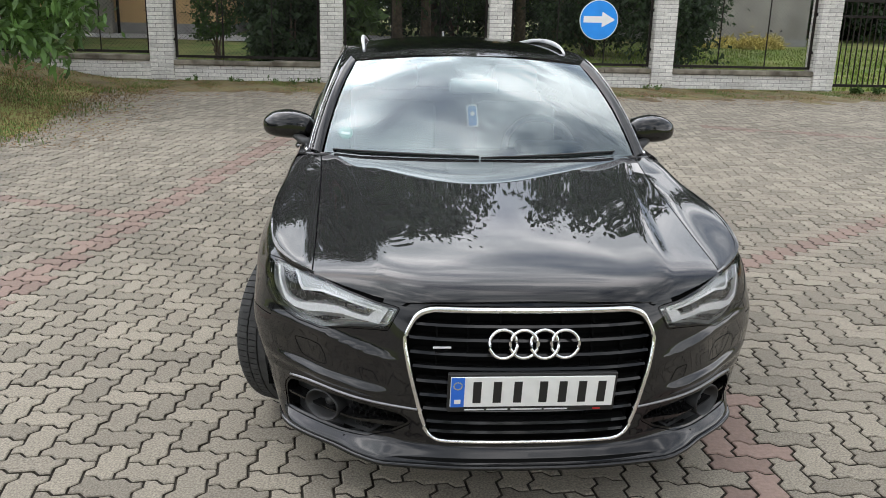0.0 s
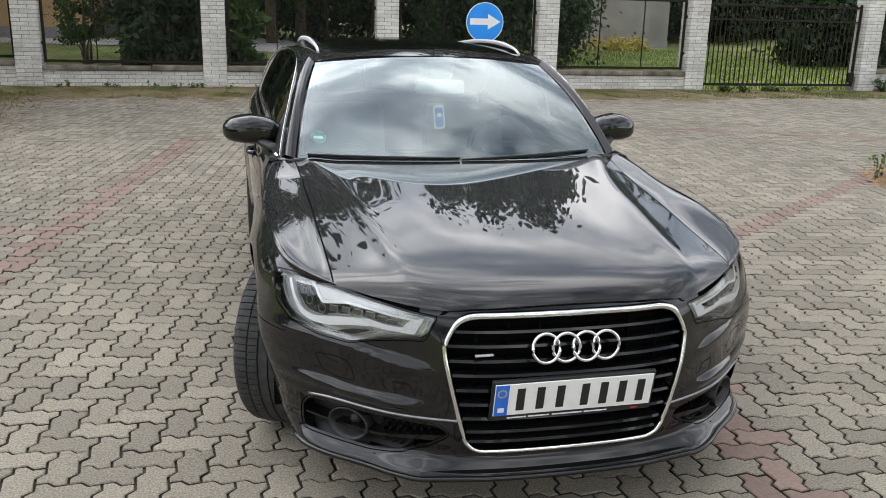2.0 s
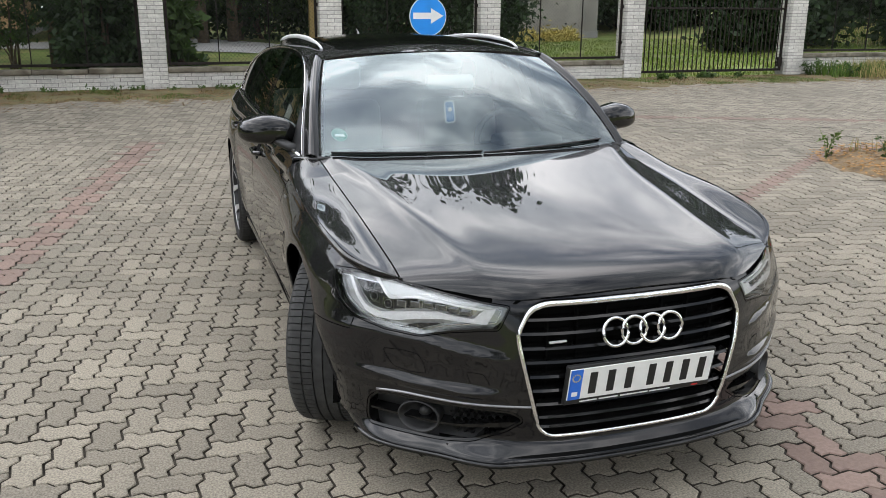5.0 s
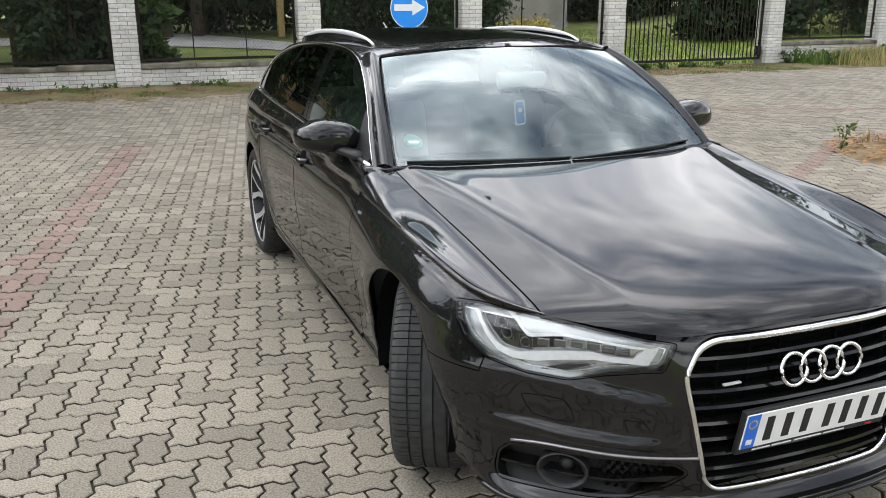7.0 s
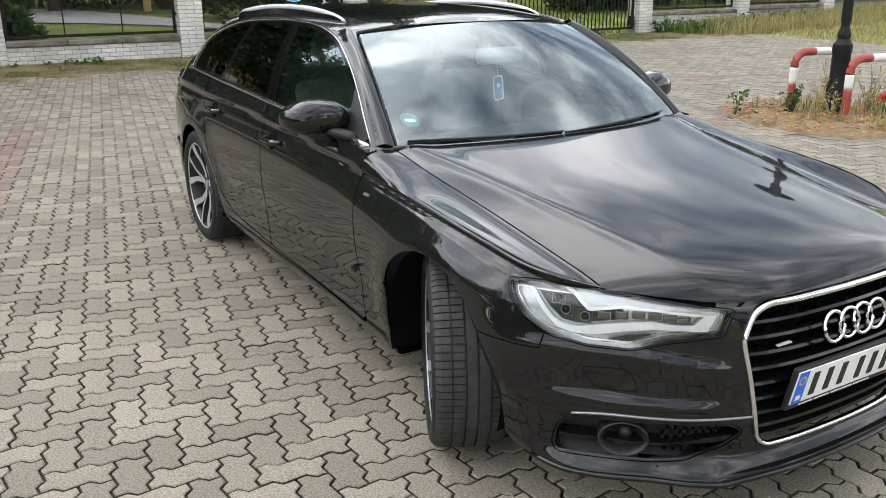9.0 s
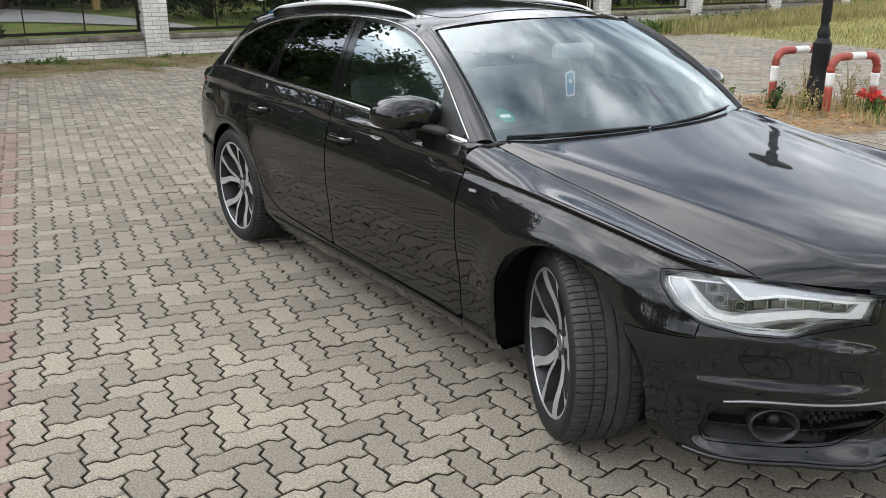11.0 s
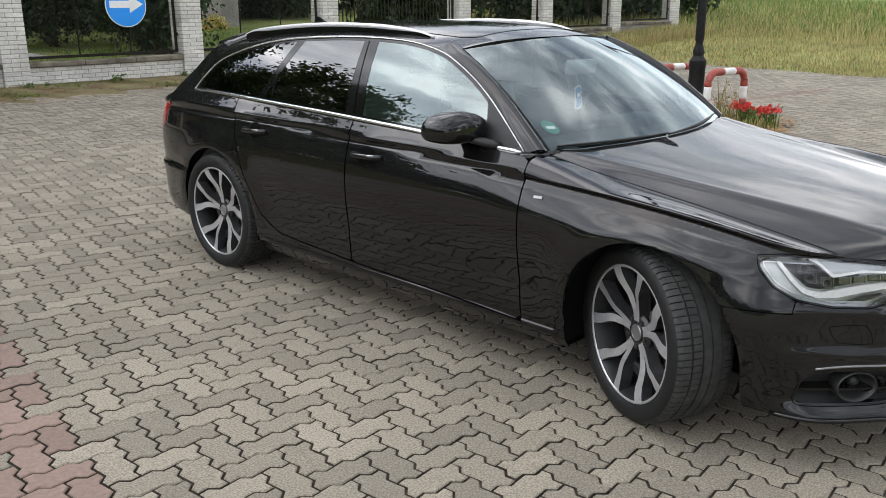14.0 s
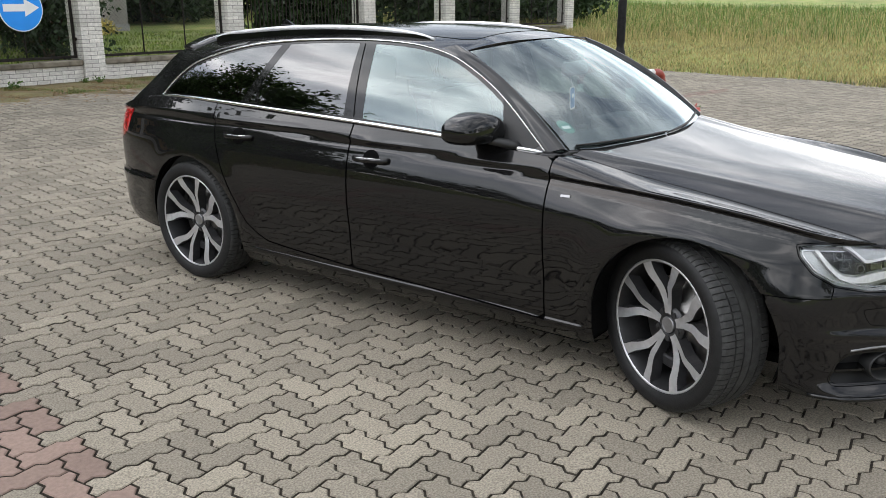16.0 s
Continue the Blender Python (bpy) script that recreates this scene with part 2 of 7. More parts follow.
def natural(xs, ys):
    """A natural cubic spline, for curves whose bend must be even."""
    xs, ys = np.asarray(xs, float), np.asarray(ys, float)
    n = len(xs)
    h = np.diff(xs)
    A, r = np.eye(n), np.zeros(n)
    for i in range(1, n - 1):
        A[i, i - 1], A[i, i], A[i, i + 1] = h[i - 1], 2 * (h[i - 1] + h[i]), h[i]
        r[i] = 6 * ((ys[i + 1] - ys[i]) / h[i] - (ys[i] - ys[i - 1]) / h[i - 1])
    m = np.linalg.solve(A, r)

    def f(x):
        x = np.clip(np.asarray(x, float), xs[0], xs[-1])
        i = np.clip(np.searchsorted(xs, x) - 1, 0, n - 2)
        a, b = xs[i + 1] - x, x - xs[i]
        return (m[i] * a**3 + m[i + 1] * b**3) / (6 * h[i]) + (ys[i] / h[i] - m[i] * h[i] / 6) * a + (ys[i + 1] / h[i] - m[i + 1] * h[i] / 6) * b

    return f


def sdf(poly):
    """Signed distance to a closed outline: positive inside."""
    q = np.asarray(poly, float)

    def f(x, y):
        x, y = np.asarray(x, float), np.asarray(y, float)
        best, inside = np.full(x.shape, 1e9), np.zeros(x.shape, bool)
        for (x0, y0), (x1, y1) in zip(q, np.roll(q, -1, 0)):
            dx, dy = x1 - x0, y1 - y0
            t = np.clip(((x - x0) * dx + (y - y0) * dy) / (dx * dx + dy * dy + 1e-12), 0, 1)
            best = np.minimum(best, np.hypot(x - x0 - t * dx, y - y0 - t * dy))
            cross = ((y0 > y) != (y1 > y)) & (x < (x1 - x0) * (y - y0) / (y1 - y0 + 1e-12) + x0)
            inside ^= cross
        return np.where(inside, best, -best)

    return f


def rounded(poly, r, n=5):
    """The outline with its corners rounded by about r."""
    q = [Vector((float(a), float(b))) for a, b in poly]
    out = []
    for i, p in enumerate(q):
        a, b = q[i - 1], q[(i + 1) % len(q)]
        ra, rb = min(r, (a - p).length * 0.45), min(r, (b - p).length * 0.45)
        s, e = p + (a - p).normalized() * ra, p + (b - p).normalized() * rb
        for k in range(n + 1):
            t = k / n
            out.append(tuple(s * (1 - t) ** 2 + p * 2 * t * (1 - t) + e * t * t))
    return out


def patch(S, us, vs, clips=(), flip=False, rim=0.008, lift=0.0):
    """A piece of the surface S(u, v), cut by the clip functions of (u, v, points); true normals; the edge turned in by rim.
    Returns vertices, faces and a normal for each corner."""
    us, vs = np.asarray(us, float), np.asarray(vs, float)
    uv = np.stack(np.meshgrid(us, vs, indexing="ij"), -1).reshape(-1, 2)
    nv = len(vs)
    faces = [(i * nv + j, (i + 1) * nv + j, (i + 1) * nv + j + 1, i * nv + j + 1) for i in range(len(us) - 1) for j in range(nv - 1)]
    for clip in clips:
        fv = np.asarray(clip(uv[:, 0], uv[:, 1], S(uv[:, 0], uv[:, 1])), float)
        add, cache, keep = [], {}, []
        val = fv.tolist()
        n0 = len(uv)
        for fc in faces:
            sg = [val[i] >= 0 for i in fc]
            if all(sg):
                keep.append(fc)
                continue
            if not any(sg):
                continue
            poly = []
            for k, i in enumerate(fc):
                j = fc[(k + 1) % len(fc)]
                if sg[k]:
                    poly.append(i)
                if sg[k] != sg[(k + 1) % len(fc)]:
                    key = (min(i, j), max(i, j))
                    if key not in cache:
                        t = val[key[0]] / (val[key[0]] - val[key[1]])
                        cache[key] = n0 + len(add)
                        add.append((key, t))
                    poly.append(cache[key])
            if len(poly) > 2:
                keep.append(tuple(poly))
        if add:
            a, b = uv[[k[0] for k, _ in add]], uv[[k[1] for k, _ in add]]
            t = np.array([x for _, x in add])
            lo, hi = np.zeros(len(t)), np.ones(len(t))
            fa = fv[[k[0] for k, _ in add]]
            for _ in range(4):
                p = a + (b - a) * t[:, None]
                fm = np.asarray(clip(p[:, 0], p[:, 1], S(p[:, 0], p[:, 1])), float)
                same = (fm >= 0) == (fa >= 0)
                lo, hi = np.where(same, t, lo), np.where(same, hi, t)
                t = np.where(np.abs(fm) < 1e-5, t, (lo + hi) / 2)
            uv = np.concatenate([uv, a + (b - a) * t[:, None]])
        faces = keep
    used = sorted({i for f in faces for i in f})
    remap = {o: k for k, o in enumerate(used)}
    uv = uv[used]
    faces = [tuple(remap[i] for i in f) for f in faces]
    e = 1e-4
    u, v = uv[:, 0], uv[:, 1]
    P = S(u, v)
    N = np.cross(S(u + e, v) - S(u - e, v), S(u, v + e) - S(u, v - e))
    N /= np.linalg.norm(N, axis=1, keepdims=True) + 1e-12
    if flip:
        N = -N
        faces = [f[::-1] for f in faces]
    P = P + N * lift
    verts, normals = [*map(tuple, P)], []
    for f in faces:
        normals += [N[i] for i in f]
    if rim:
        count = {}
        for f in faces:
            for k, i in enumerate(f):
                j = f[(k + 1) % len(f)]
                count[(i, j)] = count.get((i, j), 0) + 1
        edges = [(i, j) for (i, j) in count if (j, i) not in count]
        idx = {}
        for i in {k for e2 in edges for k in e2}:
            idx[i] = len(verts)
            verts.append(tuple(P[i] - N[i] * rim))
        for i, j in edges:
            q = (j, i, idx[i], idx[j])
            d = np.cross(P[i] - P[j], -N[i])
            ln = np.linalg.norm(d)
            if ln < 1e-9:
                continue
            faces.append(q)
            normals += [d / ln] * 4
    return verts, faces, normals


def merged(*pieces):
    V, F, N = [], [], []
    for v, f, n in pieces:
        o = len(V)
        V += list(v)
        F += [tuple(i + o for i in q) for q in f]
        N += list(n)
    return V, F, N


def flipped(piece):
    """The mirror image across the car's middle plane."""
    v, f, n = piece
    N, k = [], 0
    for q in f:
        N += [(-a[0], a[1], a[2]) for a in n[k:k + len(q)][::-1]]
        k += len(q)
    return [(-a, b, c) for a, b, c in v], [q[::-1] for q in f], N


def both(name, piece, mat, parent, label=""):
    v, f, n = piece
    a = part(name, v, f, mat, parent, label, normals=n)
    v, f, n = flipped(piece)
    return a, part(name, v, f, mat, parent, label, normals=n)


def whole(name, piece, mat, parent, label=""):
    v, f, n = merged(piece, flipped(piece))
    return part(name, v, f, mat, parent, label, normals=n)


# ---- the car: front axle at y = 0, nose towards -y ----
WB, WR = 2.912, 0.338
PLAN = np.array([(0, -.905), (.15, -.901), (.28, -.888), (.40, -.858), (.50, -.816), (.60, -.755), (.70, -.668), (.78, -.572), (.84, -.46), (.873, -.34), (.893, -.2), (.905, 0),
                 (.907, .3), (.903, .7), (.903, 1.2), (.906, 1.7), (.911, 2.3), (.916, 2.75), (.912, 3.05), (.90, 3.28), (.88, 3.43), (.845, 3.58), (.78, 3.715), (.65, 3.825), (.4, 3.895), (0, 3.915)])
U_AT = np.concatenate([[0], np.cumsum(np.hypot(*np.diff(PLAN, axis=0).T))])
plan_a, plan_y = natural(U_AT, PLAN[:, 0]), natural(U_AT, PLAN[:, 1])
_uu = np.linspace(0, U_AT[-1], 4000)
_aa, _yy = plan_a(_uu), plan_y(_uu)


def u_y(y):
    """Length along the outline where it passes y."""
    return np.interp(y, np.maximum.accumulate(_yy), _uu)


def u_a(a):
    """Length along the front of the outline where it passes half-width a."""
    k = _yy < -0.2
    return np.interp(a, np.maximum.accumulate(_aa[k]), _uu[k])


crease = natural([-.75, -.6, -.35, -.05, .28, .61, 1.09, 1.7, 2.4, 3.0, 3.5, 3.8], [.725, .752, .806, .848, .871, .886, .909, .929, .942, .950, .945, .93])
belt = natural([.3, .66, 1.14, 1.74, 2.6, 3.2, 3.4, 3.55, 3.7, 3.9], [.93, .950, .977, 1.002, 1.028, 1.029, 1.012, .982, .945, .93])
side_off = pchip([.10, .16, .20, .24, .285, .33, .45, .60, .70, .80, .86], [-.135, -.085, -.052, -.028, -.017, -.012, -.005, 0, -.003, -.012, -.020])
sill_ledge = pchip([.16, .20, .228, .248, .262, .274, .292, .33], [0, .003, .005, .008, .0065, -.002, -.001, 0])
nose_plain = pchip([.10, .16, .188, .205, .255, .30, .40, .50, .60, .66, .70, .75], [-.16, -.06, .020, .018, -.016, -.011, -.002, 0, -.012, -.024, -.036, -.060])
nose_off = pchip([.10, .16, .182, .192, .200, .248, .256, .30, .37, .385, .40, .420, .430, .436, .460, .50, .55, .563, .572, .582, .605, .66, .70, .75], [-.16, -.06, .008, .018, .017, -.020, -.022, -.012, -.003, .001, -.001, .0070, .0098, .0080, -.005, -.006, -.003, -.0015, -.0025, -.0080, -.016, -.021, -.026, -.050])
fold_a = pchip([-.88, -.84, -.776, -.70, -.55, -.4], [.530, .537, .556, .574, .582, .584])
fold_b = pchip([-.88, -.84, -.72, -.55, -.4], [.416, .419, .428, .436, .442])


# the lip: straight across the middle, then a chamfer to a second corner
lip_out = pchip([-.905, -.884, -.858, -.835, -.805, -.733, -.625, -.54, -.46, -.36], [0, .003, .012, .024, .016, -.006, .004, .016, .012, 0])


def smooth(x, a, b):
    t = np.clip((x - a) / (b - a), 0, 1)
    return t * t * (3 - 2 * t)


lean = pchip([-.45, -.28, -.15, -.06, -.03, 0, .02], [0, .022, .030, .014, .004, 0, 0])


groove = pchip([-.22, -.15, -.10, -.05, -.030, 0, .02], [0, -.002, -.008, -.012, -.010, 0, 0])


def offset(y, z):
    c = crease(y)
    d = z - c
    s = side_off(np.minimum(z, c - .05))
    base = side_off(c - .05)
    top = pchip([-.06, -.05, -.034, -.026, -.021, -.002, .004, .02, .072, .12], [.0, .0, -.005, -.009, -.012, -.0015, .0, -.010, -.040, -.07])(d)
    s = np.where(d > -.05, base + top, s) + sill_ledge(z) * smooth(y, .40, .44) * (1 - smooth(y, 2.4, 2.5))
    front = 1 - smooth(y, .3, .9)
    s = s + lean(d) * (.62 + .56 * front) + .4 * groove(d) * front * smooth(y, -.40, -.10)
    for cy in (0.005, WB - .02):
        r = np.hypot(y - cy, z - WR)
        s = s + (.014 * np.exp(-(np.maximum(r - .400, 0) / .085) ** 2) - .30 * np.maximum(.386 - r, 0)) * smooth(z, .25, .45)
    w = smooth(y, -.66, -.36)
    za = z - (fold_a(y) - .572) * smooth(z, .48, .55) * (1 - smooth(z, .60, .68)) - (fold_b(y) - .433) * smooth(z, .37, .42) * (1 - smooth(z, .46, .50))
    k = smooth(y, -.86, -.80)
    wide = .030 * smooth(y, -.66, -.42) * (1 - smooth(y, -.22, .10)) * (1 - smooth(z, .50, .68))
    wide = wide + .020 * smooth(y, 3.10, 3.40) * (1 - smooth(z, .548, .572)) * smooth(z, .20, .34)
    low = lip_out(y) * smooth(z, .150, .188) * (1 - smooth(z, .205, .27))
    return wide + s * w + (nose_off(za) * k + nose_plain(z) * (1 - k) + low) * (1 - w)


def SIDE(u, z):
    a, y = plan_a(u), plan_y(u)
    e = 1e-3
    da, dy = plan_a(u + e) - plan_a(u - e), plan_y(u + e) - plan_y(u - e)
    ln = np.hypot(da, dy) + 1e-12
    na, ny = dy / ln, -da / ln
    o = offset(y, z)
    return np.stack([a + na * o, y + ny * o, z], -1)


hood_c = natural([-.9, -.727, -.6, -.3, 0, .2, .35, .5, .7], [.774, .806, .826, .864, .899, .923, .943, .965, .996])
hood_d = pchip([-.9, -.6, 0, .6], [.070, .070, .047, .030])
front_y = pchip([0, .2, .33, .40, .434, .57, .704, .8], [-.876, -.872, -.854, -.832, -.815, -.718, -.600, -.5])
roll = pchip([0, .3, .434, .57, .704, .8], [.040, .045, .058, .040, .012, .0])


hood_ridge = pchip([-.9, -.74, -.2, .2, .5, .7], [.455, .472, .537, .592, .660, .70])


def hood_z(a, y):
    aa = np.abs(a)
    ridge = hood_ridge(y)
    d, t = hood_d(y), aa - ridge
    soft = .5 * (t + np.sqrt(t * t + .011 ** 2))
    fall = .5 * d * (aa / .7) ** 2.6 + .11 * d * (np.minimum(aa, ridge) / ridge) ** 2 + .39 * d / np.maximum(.725 - ridge, .09) * soft
    bump = .0042 * np.exp(-(np.minimum(t, 0) / .07) ** 2) * np.where(t > 0, np.exp(-(t / .030) ** 2), 1.0)
    return hood_c(y) - fall - roll(aa) * np.exp(-np.maximum(y - front_y(aa), -.02) / .035) + bump * smooth(y, -.80, -.5)


def HOOD(x, y):
    return np.stack([x, y, hood_z(x, y)], -1)


def hood_edge(y):
    return pchip([-.62, -.595, 0, .45, .62, .70], [.706, .704, .716, .732, .742, .745])(y)


def FENDER(s, y):
    """From the bonnet's edge over to the shoulder crease."""
    a0 = hood_edge(y) + .004
    p0 = np.stack([a0, y, hood_z(a0, y)], -1)
    c = crease(y)
    p1 = SIDE(u_y(y), c)
    k = (p1[..., 0] - a0)
    w = smooth(y, .12, .62)
    t0 = np.stack([k * (1.1 + .9 * w), 0 * y, -k * .25 * (1 - w) + .008 * w], -1)
    t1 = np.stack([k * (.75 - .6 * w), 0 * y, (-np.maximum(p0[..., 2] - c, .004) * 1.1 - k * .12) * (1 - w) - .16 * w], -1)
    s = s[..., None]
    p = (2 * s**3 - 3 * s**2 + 1) * p0 + (s**3 - 2 * s**2 + s) * t0 + (-2 * s**3 + 3 * s**2) * p1 + (s**3 - s**2) * t1
    return p


car = new("car")
tagged(car, "black metallic estate car parked on grey block paving", "car")

GAP = .0016
arch_f, arch_r = (0.005, WR + .010, .370), (WB - .02, WR + .010, .374)


def out_arch(u, z, P):
    y = P[:, 1]
    f = np.minimum(np.hypot(y - arch_f[0], (z - arch_f[1]) * .985) - arch_f[2], np.hypot(y - arch_r[0], (z - arch_r[1]) * .985) - arch_r[2])
    low = np.minimum(np.abs(y - arch_f[0]) - arch_f[2], np.abs(y - arch_r[0]) - arch_r[2])
    return np.where(z < WR, np.minimum(low, 1), f)


def inside(poly, axis="y", gap=GAP):
    f = sdf(poly)
    return (lambda u, z, P: f(P[:, 1], z) - gap) if axis == "y" else (lambda u, z, P: f(u, z) - gap)


def outside(poly, axis="u", gap=GAP):
    f = sdf(poly)
    return (lambda u, z, P: -f(P[:, 1], z) - gap) if axis == "y" else (lambda u, z, P: -f(u, z) - gap)


def line(n0, n1, n):
    return np.linspace(n0, n1, n)


HL = rounded([(u_a(.428), .704), (u_a(.57), .728), (u_a(.70) + .0, .747), (u_y(-.45), .758), (u_y(-.372), .752), (u_y(-.385), .710), (u_y(-.43), .656), (u_y(-.50), .613), (u_y(-.60), .590), (u_a(.677), .587), (u_a(.60), .611), (u_a(.50), .626), (u_a(.462), .627)], .012, 3)
GRILLE = rounded([(-.5, .712), (.325, .711), (.372, .692), (.406, .622), (.402, .585), (.334, .298), (.297, .270), (-.5, .270)], .03, 5)
GRILLE_U = [(float(u_a(abs(a))) * (1 if a > 0 else -1), z) for a, z in GRILLE]
FOG = rounded([(u_a(.385), .340), (u_a(.42), .362), (u_a(.57), .374), (u_y(-.62), .372), (u_y(-.565), .364), (u_y(-.535), .33), (u_y(-.520), .26), (u_y(-.532), .237), (u_a(.73), .236), (u_a(.62), .236), (u_a(.53), .246), (u_a(.44), .283), (u_a(.382), .322)], .012, 3)
SHUT_Z = .572


def hood_front(u, z, P):
    """Below the bonnet's leading edge on the nose, below the crease on the wings, below the belt at the doors."""
    y = P[:, 1]
    lim = np.where(y < -.60, hood_z(P[:, 0], np.maximum(y, front_y(np.abs(P[:, 0])))) - .004, np.where(y < .602, crease(np.maximum(y, -.6)), belt(y)))
    return lim - z


# nose and bumper
bumper_us = np.concatenate([line(0, 1.0, 51), line(1.01, u_y(-.30), 36)])
bumper = patch(SIDE, bumper_us, line(.185, .78, 76), [hood_front, outside(HL), outside(GRILLE_U, gap=-.004), outside(FOG), out_arch,
               lambda u, z, P: np.where(P[:, 1] > -.508, SHUT_Z - GAP - z, 1.0)])
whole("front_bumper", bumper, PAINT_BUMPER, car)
# wings
fender_low = patch(SIDE, line(u_y(-.62), u_y(.61), 130), line(.185, .92, 190), [hood_front, outside(HL), out_arch, lambda u, z, P: .598 - GAP - P[:, 1],
                   lambda u, z, P: np.where(P[:, 1] < -.505, -1.0, np.where(P[:, 1] < 0, z - SHUT_Z - GAP, 1.0)), lambda u, z, P: np.where(P[:, 1] > 0, z - .195, 1.0)], rim=.006)
sliver = patch(SIDE, line(u_a(.66), u_y(-.49), 16), line(.60, .80, 14), [hood_front, outside(HL), lambda u, z, P: P[:, 1] + .64, lambda u, z, P: -.505 - P[:, 1], lambda u, z, P: z - .70], rim=0)
fender_top = merged(patch(FENDER, line(0, 1, 14), line(-.60, .596, 40), [], rim=.006), patch(FENDER, line(0, .62, 9), line(.596, .675, 6), [lambda s, y, P: .815 - P[:, 0]], rim=.01))
both("wing", merged(fender_low, fender_top), PAINT, car)
# bonnet
hood_line = [(.0, front_y(0) + .004)] + [(float(a), float(front_y(a)) + .004) for a in line(.05, .70, 14)] + [(float(hood_edge(y)), float(y)) for y in line(-.59, .6, 10)] + [(.60, .575), (.40, .525), (.2, .495), (0, .485)]
hood_poly = sdf(hood_line + [(-a, b) for a, b in hood_line[::-1]])
hood = patch(HOOD, line(-.76, .76, 121), line(-.9, .62, 70), [lambda u, v, P: hood_poly(u, v) - .001], rim=.012)
part("bonnet", *hood[:2], PAINT, car, normals=hood[2])

# doors, sill and rear quarter
REAR_CUT = [(2.69, 1.1), (2.69, .99), (2.655, .83), (2.60, .69), (2.545, .58), (2.48, .46), (2.44, .405), (2.38, .36), (2.30, .325), (2.15, .312)]
FDOOR = [(.602, 1.2), (.602, .262), (1.692, .288), (1.692, 1.2)]
RDOOR = [(1.698, 1.2), (1.698, .288)] + REAR_CUT[::-1]
fdoor = patch(SIDE, line(u_y(.59), u_y(1.71), 30), line(.24, 1.06, 40), [hood_front, inside(FDOOR)], rim=.012)
rdoor = patch(SIDE, line(u_y(1.68), u_y(2.72), 30), line(.24, 1.06, 40), [hood_front, inside(RDOOR), out_arch], rim=.012)
SILL = [(.395, .19), (.60, .258), (1.695, .283), (2.15, .307), (2.30, .320), (2.38, .355), (2.44, .40), (2.48, .455), (2.6, .455), (2.6, .178), (1.6, .17), (.395, .185)]
sill = patch(SIDE, line(u_y(.38), u_y(2.62), 50), line(.15, .47, 66), [inside(SILL), out_arch], rim=.02)
QUARTER = [(2.694, 1.2), (2.694, .99), (2.66, .83), (2.605, .69), (2.55, .58), (2.485, .46), (2.5, .16), (3.1, .16), (4.2, .16), (4.2, 1.2)]
TAIL = [(3.49, .945), (3.66, .94), (4.2, .93), (4.2, .74), (3.68, .74), (3.56, .80)]
BUMP_R = [(3.2, .545), (3.58, .575), (4.2, .58), (4.2, .1), (3.2, .1)]
quarter = patch(SIDE, line(u_y(2.46), U_AT[-1], 70), line(.22, 1.06, 40), [hood_front, inside(QUARTER), out_arch, outside(TAIL, "y"), outside(BUMP_R, "y")], rim=.01)
rear_bumper = patch(SIDE, line(u_y(3.15), U_AT[-1], 44), line(.25, .60, 16), [inside(BUMP_R, "y"), out_arch], rim=.01)
tail = patch(SIDE, line(u_y(3.45), u_a(.3) * 0 + U_AT[-1] - .35, 20), line(.72, .97, 10), [inside(TAIL, "y")], rim=.01)
doors = both("front_door", fdoor, PAINT, car)
rdoors = both("rear_door", rdoor, PAINT, car)
both("sill", sill, PAINT, car)
both("rear_quarter", quarter, PAINT, car)
whole("rear_bumper", rear_bumper, PAINT, car)
both("tail_lamp", tail, LAMP_RED, car, "red tail lamp")

# inner shell behind the gaps, its near-black colour giving their shade
shell = patch(SIDE, line(0, U_AT[-1], 110), line(.22, .93, 22), [hood_front, out_arch, outside(GRILLE_U, gap=.001), outside(HL, gap=-.002), outside(FOG, gap=-.002)], rim=0, lift=-.014)
hood_in = patch(HOOD, line(-.73, .73, 25), line(-.83, .60, 25), [lambda u, v, P: hood_poly(u, v) + .004], rim=0, lift=-.014)
sh = merged(shell, flipped(shell), hood_in)
part("inner_shell", sh[0], sh[1], CAVITY, car, normals=sh[2])
bm = bmesh.new()
box(bm, -.82, .82, .42, 2.46, .17, .21)
box(bm, -.6, .6, -.75, 3.8, .19, .23)
bm_part("underbody", bm, CAVITY, car)

# wheel housings
for cy, r in ((arch_f[0], arch_f[2]), (arch_r[0], arch_r[2])):
    for sx in (-1, 1):
        V, F, n = [], [], 28
        for k in range(n + 1):
            w = math.pi * (-.10 + 1.2 * k / n)
            for a in (.60, .893):
                V.append((sx * a, cy + (r + .004) * math.cos(w), WR + .012 + (r + .004) * math.sin(w)))
        for k in range(n):
            F.append((2 * k, 2 * k + 1, 2 * k + 3, 2 * k + 2))
        o = len(V)
        V.append((sx * .60, cy, WR))
        for k in range(n):
            F.append((2 * k, 2 * k + 2, o))
        part("wheel_housing", V, F, CAVITY, car)

# ---- greenhouse ----


def WS(s, t):
    a0, y0, z0 = .741 * s, .455 + .135 * s * s, .952 + .004 * s * s
    a1, y1, z1 = .596 * s, 1.11 + .105 * s * s, 1.382 - .042 * s * s
    b = 4 * t * (1 - t)
    return np.stack([a0 + (a1 - a0) * t + .012 * b * s, y0 + (y1 - y0) * t - .018 * b, z0 + (z1 - z0) * t + .024 * b], -1)


